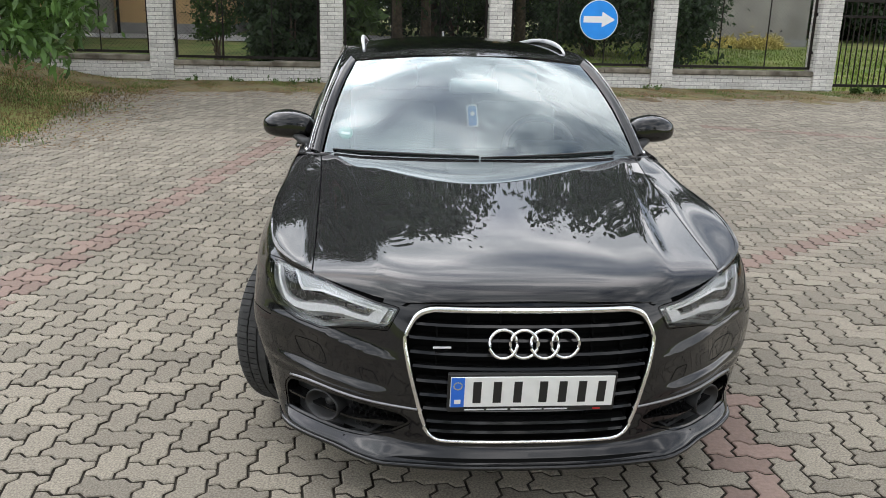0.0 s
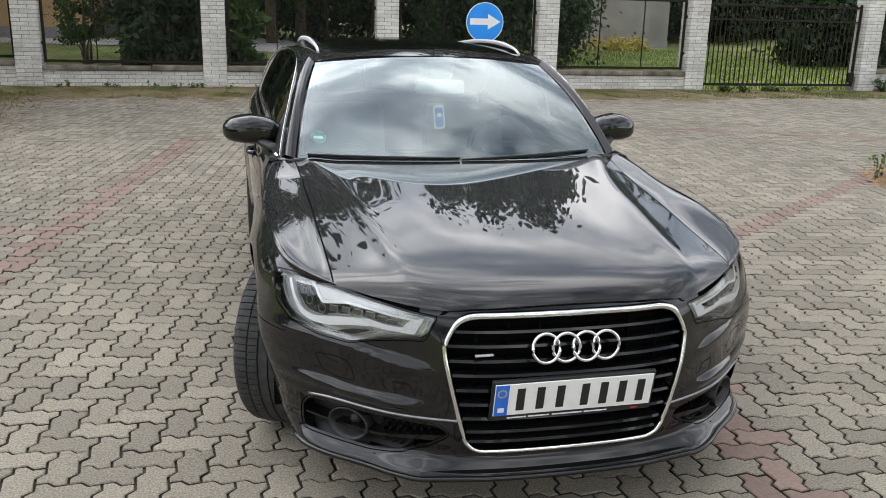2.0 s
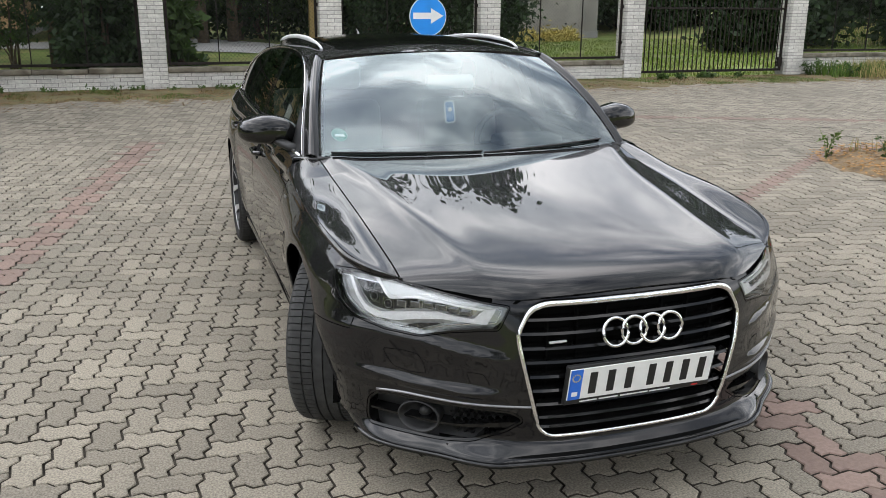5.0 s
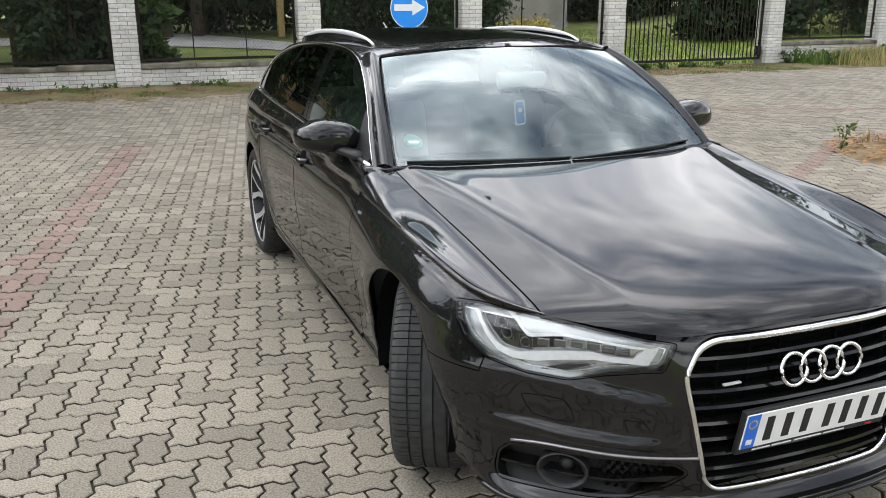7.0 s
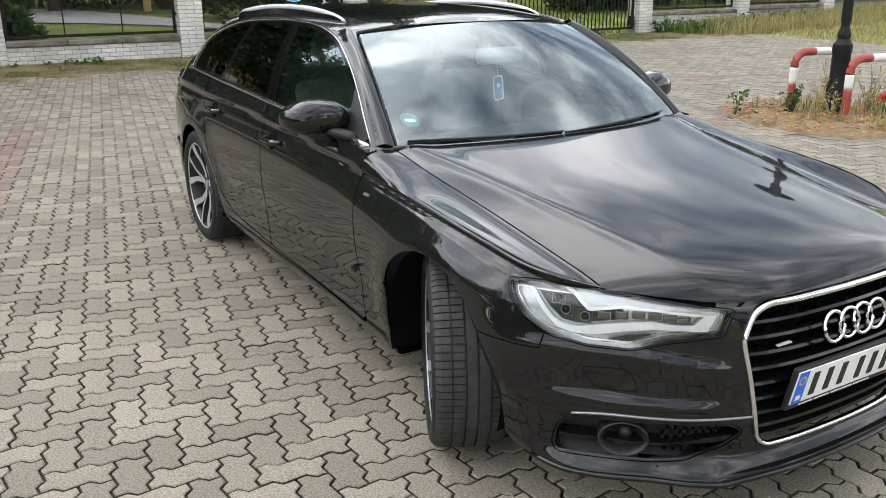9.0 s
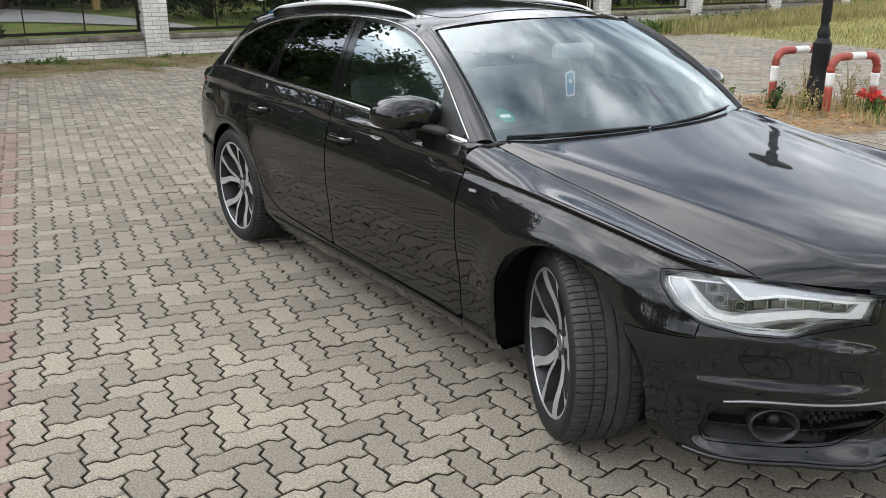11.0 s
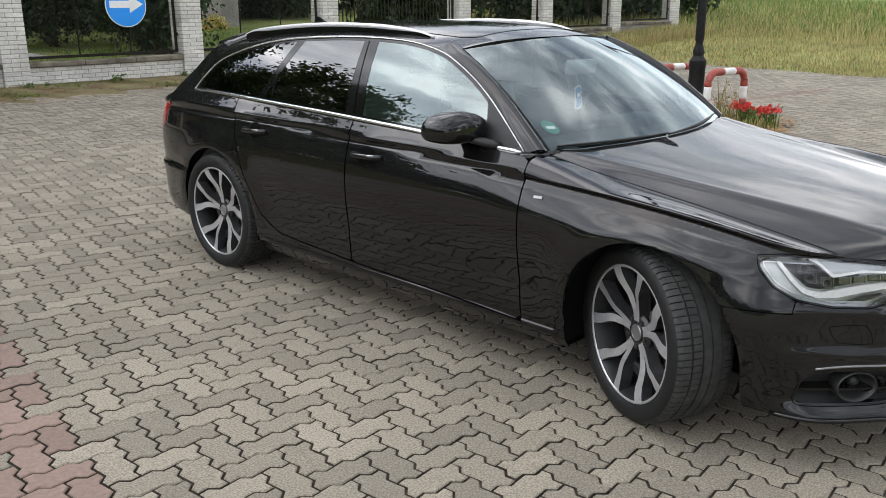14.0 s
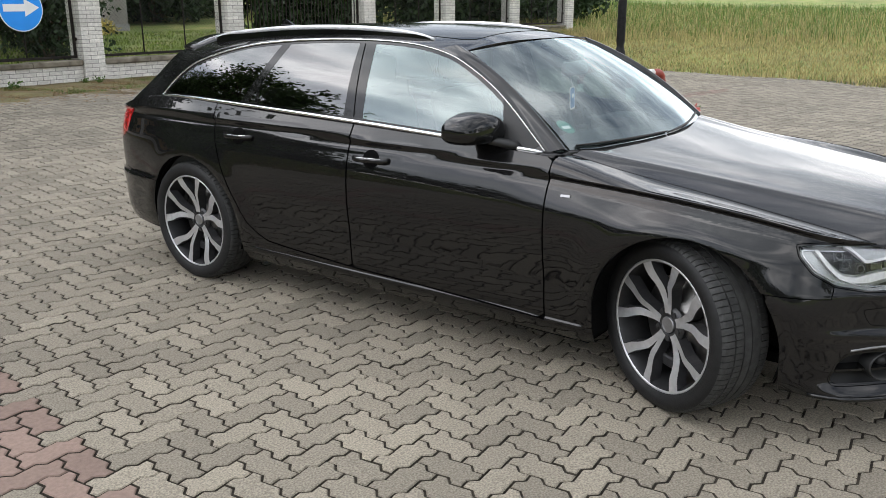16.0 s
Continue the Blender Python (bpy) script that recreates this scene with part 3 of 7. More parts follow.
roof_e = np.array([(.600, 1.215, 1.340), (.640, 1.34, 1.352), (.648, 1.6, 1.376), (.652, 1.88, 1.380), (.656, 2.27, 1.368), (.656, 2.56, 1.350), (.640, 2.85, 1.322), (.61, 3.1, 1.297), (.575, 3.34, 1.272)])
re_a, re_z = natural(roof_e[:, 1], roof_e[:, 0]), natural(roof_e[:, 1], roof_e[:, 2])
roof_c = natural([1.11, 1.2, 1.3, 1.45, 1.8, 2.2, 2.7, 3.1, 3.36], [1.382, 1.401, 1.415, 1.427, 1.439, 1.440, 1.420, 1.385, 1.352])


def ROOF(s, t):
    y0 = 1.11 + .105 * s * s
    y = y0 + (3.34 - y0) * t
    e = re_a(y)
    zc, ze = roof_c(y), re_z(y)
    return np.stack([e * s, y, zc + (ze - zc) * np.abs(s) ** 2.3], -1)


roof = patch(ROOF, line(-1, 1, 41), line(0, 1, 40), rim=.01)
part("roof", *roof[:2], PAINT, car, normals=roof[2])
SUNROOF = sdf(rounded([(-.47, 1.27), (.47, 1.27), (.50, 1.5), (.50, 2.62), (-.50, 2.62), (-.50, 1.5)], .08))
pano = patch(ROOF, line(-.9, .9, 37), line(.03, .8, 34), [lambda u, v, P: SUNROOF(P[:, 0], P[:, 1])], rim=.006, lift=.002)
part("sunroof", *pano[:2], PIANO, car, "black glass panoramic sunroof", normals=pano[2])

windscreen = patch(WS, line(-.985, .985, 41), line(.012, .988, 26), rim=.005)
part("windscreen", *windscreen[:2], GLASS_WS, car, "clear windscreen reflecting cloud", normals=windscreen[2]).visible_shadow = False

g_ab = natural([.3, .66, 1.0, 1.7, 2.4, 2.9, 3.3, 3.7], [.79, .806, .828, .842, .845, .832, .800, .75])


def SG(y, z):
    """The surface that the side windows lie in."""
    d = z - belt(y)
    return np.stack([g_ab(y) - .30 * d - .47 * d * np.maximum(d, 0), y, z], -1)


DLO = [(.664, .954), (.78, 1.055), (.894, 1.146), (1.02, 1.226), (1.144, 1.287), (1.25, 1.327), (1.40, 1.358), (1.6, 1.375), (1.88, 1.378), (2.1, 1.371), (2.27, 1.361), (2.45, 1.345), (2.60, 1.323), (2.77, 1.287), (2.90, 1.25), (3.0, 1.213), (3.10, 1.15), (3.17, 1.095), (3.235, 1.034)]
top_y, top_z = natural(line(0, 1, len(DLO)), [p[0] for p in DLO]), natural(line(0, 1, len(DLO)), [p[1] for p in DLO])
DLO_POLY = [(float(top_y(t)), float(top_z(t))) for t in line(0, 1, 60)] + [(float(y), float(belt(y)) + .004) for y in line(3.2, .7, 26)]


def win(poly, mat, name, label=""):
    f, g = sdf(DLO_POLY), sdf(poly)
    p = patch(SG, line(.62, 3.26, 80), line(.93, 1.39, 24), [lambda u, v, P: f(u, v) - .016, lambda u, v, P: g(u, v)], flip=False, rim=.004)
    for ob in both(name, p, mat, car, label):
        ob.visible_shadow = False


FRONT_PANE = [(.55, .9), (.93, 1.5), (1.715, 1.5), (1.640, .9)]
REAR_PANE = [(1.800, 1.5), (1.782, 1.2), (1.758, .9), (2.388, .9), (2.388, 1.155), (2.158, 1.5)]
CORNER_PANE = [(2.402, .9), (2.402, 1.132), (2.567, .885)]
QUARTER_PANE = [(2.607, .9), (2.207, 1.5), (3.4, 1.5), (3.4, .9)]
win(FRONT_PANE, GLASS_FRONT, "front_side_window", "green-tinted side window reflecting trees")
win(REAR_PANE, GLASS_DARK, "rear_side_window", "dark privacy glass reflecting trees")
win(CORNER_PANE, GLASS_DARK, "corner_window", "small dark fixed pane")
win(QUARTER_PANE, GLASS_DARK, "quarter_window", "dark privacy glass reflecting trees")
# black pillars around the panes
f_dlo = sdf(DLO_POLY)
F_HOLE, R_HOLE, K_HOLE, Q_HOLE = sdf(FRONT_PANE), sdf(REAR_PANE), sdf(CORNER_PANE), sdf(QUARTER_PANE)
b_pillar = patch(SG, line(1.6, 1.84, 61), line(.93, 1.40, 24), [lambda u, v, P: f_dlo(u, v) - .002, lambda u, v, P: .004 - F_HOLE(u, v), lambda u, v, P: .004 - R_HOLE(u, v), lambda u, v, P: np.abs(u - 1.708 - .16 * (v - 1.03)) - .0035], rim=.01, lift=.001)
c_pillar = patch(SG, line(2.10, 2.66, 40), line(.93, 1.40, 40), [lambda u, v, P: f_dlo(u, v) - .002, lambda u, v, P: .004 - R_HOLE(u, v), lambda u, v, P: .004 - K_HOLE(u, v), lambda u, v, P: .004 - Q_HOLE(u, v)], rim=.01, lift=.001)
both("b_pillar", b_pillar, PIANO, car, "gloss black pillar")
both("c_pillar", c_pillar, PIANO, car, "gloss black pillar")
seal = patch(SG, line(.62, 3.26, 90), line(.93, 1.39, 30), [lambda u, v, P: f_dlo(u, v) + .002, lambda u, v, P: .0175 - f_dlo(u, v)], rim=.008, lift=.001)
both("window_seal", seal, PIANO, car)


def strip(A, B, bulge, skew=False):
    """A bowed strip between two curves A(t) and B(t), t from 0 to 1."""
    def S(t, s):
        a, b = A(t), B(t)
        d = b - a
        nrm = -np.cross(A(t + 1e-3) - A(t - 1e-3), d)
        nrm /= np.linalg.norm(nrm, axis=-1, keepdims=True) + 1e-9
        return a + d * s[..., None] + nrm * (bulge * (4 * s * (1 - s) if not skew else 6.75 * s * (1 - s) ** 2))[..., None]
    return S


def poly_curve(P):
    P = np.asarray(P, float)
    u = np.concatenate([[0], np.cumsum(np.linalg.norm(np.diff(P, axis=0), axis=1))])
    f = [natural(u / u[-1], P[:, i]) for i in range(3)]
    return lambda t: np.stack([g(t) for g in f], -1)


def sg_pt(y, z, out=0.0):
    p = SG(np.array([y]), np.array([z]))[0]
    return (p[0] + out, p[1], p[2])


# A pillar: from the screen's edge to the side window's edge
A_in = poly_curve([WS(np.array([1.0]), np.array([t]))[0] for t in line(0, 1, 9)])
A_out = poly_curve([sg_pt(*p) for p in DLO[:6]] + [tuple(roof_e[1])])
AP = strip(A_in, A_out, .024, True)
a_pillar = patch(AP, line(0, 1, 26), line(0, 1, 8), flip=True, rim=.01)
both("a_pillar", a_pillar, PAINT, car)
# foot of the pillar, closing down to the wing and the bonnet's corner
foot = strip(poly_curve([WS(np.array([.90]), np.array([0.0]))[0], WS(np.array([1.0]), np.array([0.01]))[0], (.765, .632, .9575), sg_pt(.664, .956)]),
             poly_curve([(.655, .562, .944), (.735, .580, .946), (.800, .606, .950), (.850, .655, .948)]), .004)
for fp in (True, False):
    q = patch(foot, line(0, 1, 14), line(0, 1, 6), flip=fp, rim=0)
    if sum(n[2] for n in q[2]) > 0:
        both("pillar_foot", q, PAINT, car)
# cant rail: from the roof's edge to the window's edge
C_in = poly_curve([(float(re_a(y)), y, float(re_z(y))) for y in line(1.3, 2.6, 14)])
C_out = poly_curve([sg_pt(float(y), float(z)) for y, z in DLO[5:13]])
cant = patch(strip(C_in, C_out, .006), line(0, 1, 30), line(0, 1, 5), flip=True, rim=.008)
both("cant_rail", cant, PAINT, car)
# D pillar and tailgate
D_in = poly_curve([(float(re_a(y)), y, float(re_z(y))) for y in line(2.58, 3.34, 8)] + [(.655, 3.47, 1.14), (.712, 3.595, 1.02), (.74, 3.67, .945)])
D_out = poly_curve([sg_pt(*p) for p in DLO[12:]] + [(.80, 3.40, 1.005), (.785, 3.53, .975), (.77, 3.61, .94)])
dpil = patch(strip(D_in, D_out, .014), line(0, 1, 34), line(0, 1, 8), flip=True, rim=.008)
both("d_pillar", dpil, PAINT, car)
T_r = poly_curve([(.575, 3.34, 1.272), (.655, 3.47, 1.14), (.712, 3.595, 1.02), (.74, 3.67, .945)])
T_c = poly_curve([(0, 3.36, 1.352), (0, 3.58, 1.16), (0, 3.74, 1.02), (0, 3.83, .93)])
gate = patch(strip(T_c, T_r, .02), line(0, 1, 14), line(0, 1, 10), flip=True, rim=.006)
whole("tailgate", gate, PIANO, car, "dark tailgate glass")
# spoiler: a thin wing carrying the roof's line past the glass
sp_front = poly_curve([(-.575, 3.15, 1.296), (-.3, 3.20, 1.356), (0, 3.22, 1.374), (.3, 3.20, 1.356), (.575, 3.15, 1.296)])(line(0, 1, 25))
sp_rear = poly_curve([(-.575, 3.31, 1.300), (-.3, 3.42, 1.350), (0, 3.44, 1.362), (.3, 3.42, 1.350), (.575, 3.31, 1.300)])(line(0, 1, 25))
V, F = [], []
for p, q in zip(sp_front, sp_rear):
    m_ = p * .45 + q * .55 + np.array([0, 0, .008])
    V += [tuple(p + (0, 0, .004)), tuple(m_), tuple(q + (0, 0, .004)), tuple(q + (0, .004, -.006)), tuple(q - (0, .012, .026)), tuple(p - (0, 0, .05))]
F = [(6 * i + k, 6 * i + (k + 1) % 6, 6 * i + 6 + (k + 1) % 6, 6 * i + 6 + k) for i in range(24) for k in range(6)] + [tuple(range(5, -1, -1)), tuple(range(144, 150))]
part("roof_spoiler", V, F, PAINT, car, smooth=True)
# belt shelf between door skin and glass
for name, y0, y1 in (("chrome_belt_trim", .664, 3.235),):
    pts = [(float(g_ab(y)) + .010, float(y), float(belt(y)) + .006) for y in line(y0, y1, 60)]
    tops = [sg_pt(float(top_y(t)), float(top_z(t)), .001 + .004 * float(smooth(t, .15, .35))) for t in line(0, 1, 70)]
    loop = tops + pts[::-1][1:-1]
    rad = [.0022 + .0033 * float(smooth(t, .30, .55)) for t in line(0, 1, 70)] + [.0095] * (len(pts) - 2)
    for sx in (-1, 1):
        v, f = tube([(sx * a, b, c) for a, b, c in loop], rad, 8, closed=True)
        part(name, v, f, CHROME, car, "bright chrome window surround", smooth=True)
    def BELT(u, s):
        p = SIDE(u_y(u), belt(u) - .001)
        a1 = g_ab(u) + .012
        return np.stack([p[..., 0] + (a1 - p[..., 0]) * s, u, belt(u) - .001 + .006 * s], -1)
    shelf = patch(BELT, line(.604, 3.60, 60), line(0, 1, 4), rim=0)
    both("belt_moulding", shelf, PAINT, car)
# fin aerial near the roof's rear edge
bm = bmesh.new()
box(bm, -.022, .022, 2.93, 3.07, 1.392, 1.418, .008)
fin = bm_part("roof_aerial", bm, PAINT, car, "small black fin aerial", smooth=True)
V = [(-.008, 2.95, 1.414), (.008, 2.95, 1.414), (.012, 3.06, 1.412), (-.012, 3.06, 1.412), (-.003, 3.03, 1.452), (.003, 3.03, 1.452), (.003, 3.06, 1.450), (-.003, 3.06, 1.450)]
part("fin", V, [(0, 3, 2, 1), (4, 5, 6, 7), (0, 1, 5, 4), (1, 2, 6, 5), (2, 3, 7, 6), (3, 0, 4, 7)], PAINT, fin)
# roof rails
rail = np.array([(.555, 1.435, 1.384), (.556, 1.49, 1.398), (.560, 1.60, 1.413), (.564, 1.85, 1.427), (.566, 2.15, 1.428), (.562, 2.5, 1.414), (.552, 2.8, 1.391), (.540, 3.0, 1.366), (.535, 3.06, 1.350)])
rc = poly_curve(rail)
for sx in (-1, 1):
    v, f = tube([(sx * p[0], p[1], p[2]) for p in rc(line(0, 1, 44))], [.0065 + .0055 * min(1, 5 * t, 5 * (1 - t)) for t in line(0, 1, 44)], 10, flat=1.15)
    part("roof_rail", v, f, ALU, car, "brushed aluminium roof rail", smooth=True)
    base = rc(line(.01, .99, 44))
    V = [(sx * (p[0] + e), p[1], p[2] - dz) for p in base for e, dz in ((-.008, .0), (-.009, .045), (.009, .050), (.008, .0))]
    F = [(4 * i + k, 4 * i + k + 1, 4 * i + k + 5, 4 * i + k + 4) for i in range(43) for k in range(3)]
    part("rail_base", V, F, PIANO, car)

# ---- nose: grille, rings, plate, lamps ----


def nose_pt(a, z, out=0.0):
    u = float(u_a(abs(a)))
    p = SIDE(np.array([u]), np.array([z]))[0]
    q, r = SIDE(np.array([u + 1e-3]), np.array([z]))[0], SIDE(np.array([u]), np.array([z + 1e-3]))[0]
    n = np.cross(q - p, r - p)
    n /= np.linalg.norm(n)
    p = p + n * out
    return (p[0] if a >= 0 else -p[0], p[1], p[2])


half = [p for p in rounded([(0, .712), (.325, .711), (.372, .692), (.406, .622), (.402, .585), (.334, .298), (.297, .270), (0, .270)], .03, 6) if p[0] > .02]
loop = [(0, .712)] + half + [(0, .270)]
loop = loop + [(-a, z) for a, z in loop[-2:0:-1]]
fine = []
for (a, z), (b, w) in zip(loop, loop[1:] + loop[:1]):
    n = max(1, int(math.hypot(b - a, w - z) / .03))
    fine += [(a + (b - a) * k / n, z + (w - z) * k / n) for k in range(n)]
v, f = tube([nose_pt(a, z, .002) for a, z in fine], [.0076 + .0050 * float(smooth(z, .665, .708)) for a, z in fine], 10, closed=True)
grille = part("grille", v, f, CHROME, car, "black slatted grille in a chrome frame", smooth=True)
gp = sdf([(a, z) for a, z in fine])
back = patch(lambda u, v: np.array([nose_pt(a, z, -.055) for a, z in zip(np.atleast_1d(u), np.atleast_1d(v))]), line(0, .42, 15), line(.26, .73, 13), [lambda u, v, P: gp(u, v) + .02], rim=0)
bk = merged(back, flipped(back))
part("backing", bk[0], bk[1], CAVITY, grille)


def grille_half(z):
    return float(np.interp(z, [.270, .298, .585, .622, .692, .711], [.297, .334, .402, .406, .372, .325])) - .010


for z in (.662, .618, .572, .527, .478, .430, .382, .335, .300):
    w = grille_half(z)
    V, F = [], []
    aa = line(-w, w, 25)
    for a in aa:
        edge = min(1.0, (w - abs(a)) / .05)
        for dz, o in ((.015, -.046), (.0045, -.010), (-.004, -.006), (-.008, -.046)):
            V.append(nose_pt(a, z + dz, o))
    for i in range(len(aa) - 1):
        for k in range(3):
            F.append((4 * i + k, 4 * i + k + 1, 4 * i + k + 5, 4 * i + k + 4))
    part("slat", V, F, PIANO, grille)
for a in (-.30, -.20, -.10, .10, .20, .30):
    bm = bmesh.new()
    p0, p1 = nose_pt(a, .31 if abs(a) < .28 else .4, -.04), nose_pt(a, .70 if abs(a) < .28 else .66, -.04)
    box(bm, a - .003, a + .003, min(p0[1], p1[1]), min(p0[1], p1[1]) + .02, p0[2], p1[2])
    bm_part("strut", bm, CAVITY, grille)
# four plain chrome rings
for k in range(4):
    cx = -.0975 + .065 * k
    ring = [(cx + .0435 * math.cos(2 * math.pi * i / 40), nose_pt(cx, .617 + .0435 * math.sin(2 * math.pi * i / 40), .020 + (.003 if (k + i // 20) % 2 else 0))[1], .617 + .0435 * math.sin(2 * math.pi * i / 40)) for i in range(40)]
    v, f = tube(ring, .0058, 8, closed=True)
    part("ring", v, f, CHROME, car, "plain chrome ring", smooth=True)
p = nose_pt(-.29, .598, .004)
bm = bmesh.new()
box(bm, -.315, -.258, p[1] - .014, p[1] - .004, .5963, .6013, .001)
bm_part("grille_badge", bm, ALU, car, "small silver badge bar")

# number plate in its holder: characters as plain bars
plate_m = Matrix.Translation((0, -.920, .462)) @ Matrix.Rotation(radians(11), 4, "X")
bm = bmesh.new()
box(bm, -.268, .268, .001, .018, -.078, .066, .004, plate_m)
holder = bm_part("number_plate", bm, BLACK, car, "white number plate in a black dealer frame")
bm = bmesh.new()
box(bm, -.26, .26, -.003, .002, -.056, .057, .0015, plate_m)
bm_part("plate", bm, PLATE_WHITE, holder)
bm = bmesh.new()
box(bm, -.258, -.216, -.0042, -.002, -.055, .056, 0, plate_m)
bm_part("blue_strip", bm, PLATE_BLUE, holder)
for x in (-.176, -.112, -.047, .034, .096, .158, .220):
    bm = bmesh.new()
    box(bm, x - .013, x + .013, -.0046, -.002, -.040, .040, .001, plate_m)
    bm_part("plain_bar", bm, INK, holder)
bm = bmesh.new()
for i in range(12):
    w = 2 * math.pi * i / 12
    box(bm, -.237 + .013 * math.cos(w) - .0018, -.237 + .013 * math.cos(w) + .0018, -.0052, -.003, .026 + .013 * math.sin(w) - .0018, .026 + .013 * math.sin(w) + .0018, 0, plate_m)
bm_part("star_ring", bm, material("yellow_print", (.7, .55, .05), .5), holder)
bm = bmesh.new()
box(bm, -.247, -.227, -.0052, -.003, -.042, -.026, 0, plate_m)
for i, (a, b) in enumerate(((-.212, -.150), (-.143, -.075), (-.065, .035), (.042, .118))):
    box(bm, a, b, -.0002, .002, -.0710, -.0665, 0, plate_m)
bm_part("print_bar", bm, WHITE_PRINT, holder)
bm = bmesh.new()
box(bm, .200, .224, -.0002, .002, -.0710, -.0665, 0, plate_m)
bm_part("red_print_bar", bm, material("red_print", (.6, .03, .03), .5), holder)

# headlamps
hl = sdf(HL)
LAMP_GREY = material("lamp_housing_grey", (0.46, 0.47, 0.47), 0.30, 0.7, vary=0.10, scale=60.0)
LAMP_CUP = material("lamp_cup_smoked", (0.16, 0.165, 0.17), 0.18, 0.9, vary=0.3, scale=70.0)
LAMP_DARK = material("lamp_well_dark", (0.02, 0.02, 0.021), 0.25, 0.0, vary=0.2, scale=90.0)


def hl_piece(c, lift, rim=.006, us=(u_a(.40), u_y(-.34)), zs=(.58, .775)):
    return patch(SIDE, line(*us, 70), line(*zs, 50), c, rim=rim, lift=lift)


def hl_area(poly, lift, rim=.006, edge=.004, r=.006):
    g = sdf(rounded(poly, r, 2) if r else poly)
    return hl_piece([lambda u, z, P: g(u, z), lambda u, z, P: hl(u, z) - edge], lift, rim)


lens = hl_piece([lambda u, z, P: hl(u, z) - .003], -.001, .004)
house = hl_piece([lambda u, z, P: hl(u, z) - .002], -.036, 0)
wall_ = hl_piece([lambda u, z, P: hl(u, z) - .001, lambda u, z, P: .0065 - hl(u, z)], .0005, .03)
inner_step = hl_piece([lambda u, z, P: hl(u, z) - .017, lambda u, z, P: .020 - hl(u, z), lambda u, z, P: .74 - z], -.022, .012)
guide = hl_area([(1.040, .740), (1.036, .733), (.990, .676), (.945, .636), (.900, .620), (.830, .619), (.750, .635), (.667, .646), (.570, .642), (.512, .639), (.487, .681), (.479, .698), (.498, .700), (.516, .688), (.537, .675), (.555, .657), (.619, .661), (.676, .669), (.750, .661), (.810, .651), (.860, .643), (.885, .638), (.930, .647), (.957, .662), (.980, .683), (1.030, .744)], -.018, .014, .012, .003)
shelf = hl_area([(.955, .756), (.930, .748), (.900, .730), (.862, .697), (.850, .695), (.755, .712), (.671, .708), (.589, .699), (.500, .691), (.460, .700), (.60, .74), (.85, .775), (.95, .775)], -.012, .02, .013)
guide2 = hl_area([(.952, .752), (.940, .748), (.900, .726), (.862, .690), (.850, .688), (.755, .705), (.671, .701), (.589, .692), (.500, .684), (.495, .690), (.589, .699), (.671, .709), (.755, .714), (.845, .699), (.858, .700), (.890, .728), (.925, .752)], -.009, .014, .008, .002)
well = hl_area([(1.020, .742), (.975, .690), (.93, .655), (.885, .646), (.80, .660), (.76, .668), (.76, .700), (.850, .690), (.862, .692), (.90, .728), (.945, .752)], -.030, .01, .02)
pocket_ = hl_area([(.76, .669), (.676, .676), (.60, .667), (.56, .664), (.545, .682), (.589, .690), (.671, .700), (.76, .702)], -.030, .01, .02)
tri = hl_area([(.822, .603), (.745, .606), (.650, .634), (.747, .622)], -.024, .004, .012, .004)
ub = lambda y: float(u_y(y))
ua = lambda a: float(u_a(a))


def side_pt(u, z, out):
    p = SIDE(np.array([u]), np.array([z]))[0]
    q, r = SIDE(np.array([u + 1e-3]), np.array([z]))[0], SIDE(np.array([u]), np.array([z + 1e-3]))[0]
    n = np.cross(q - p, r - p)
    n /= np.linalg.norm(n)
    return p + n * out, n


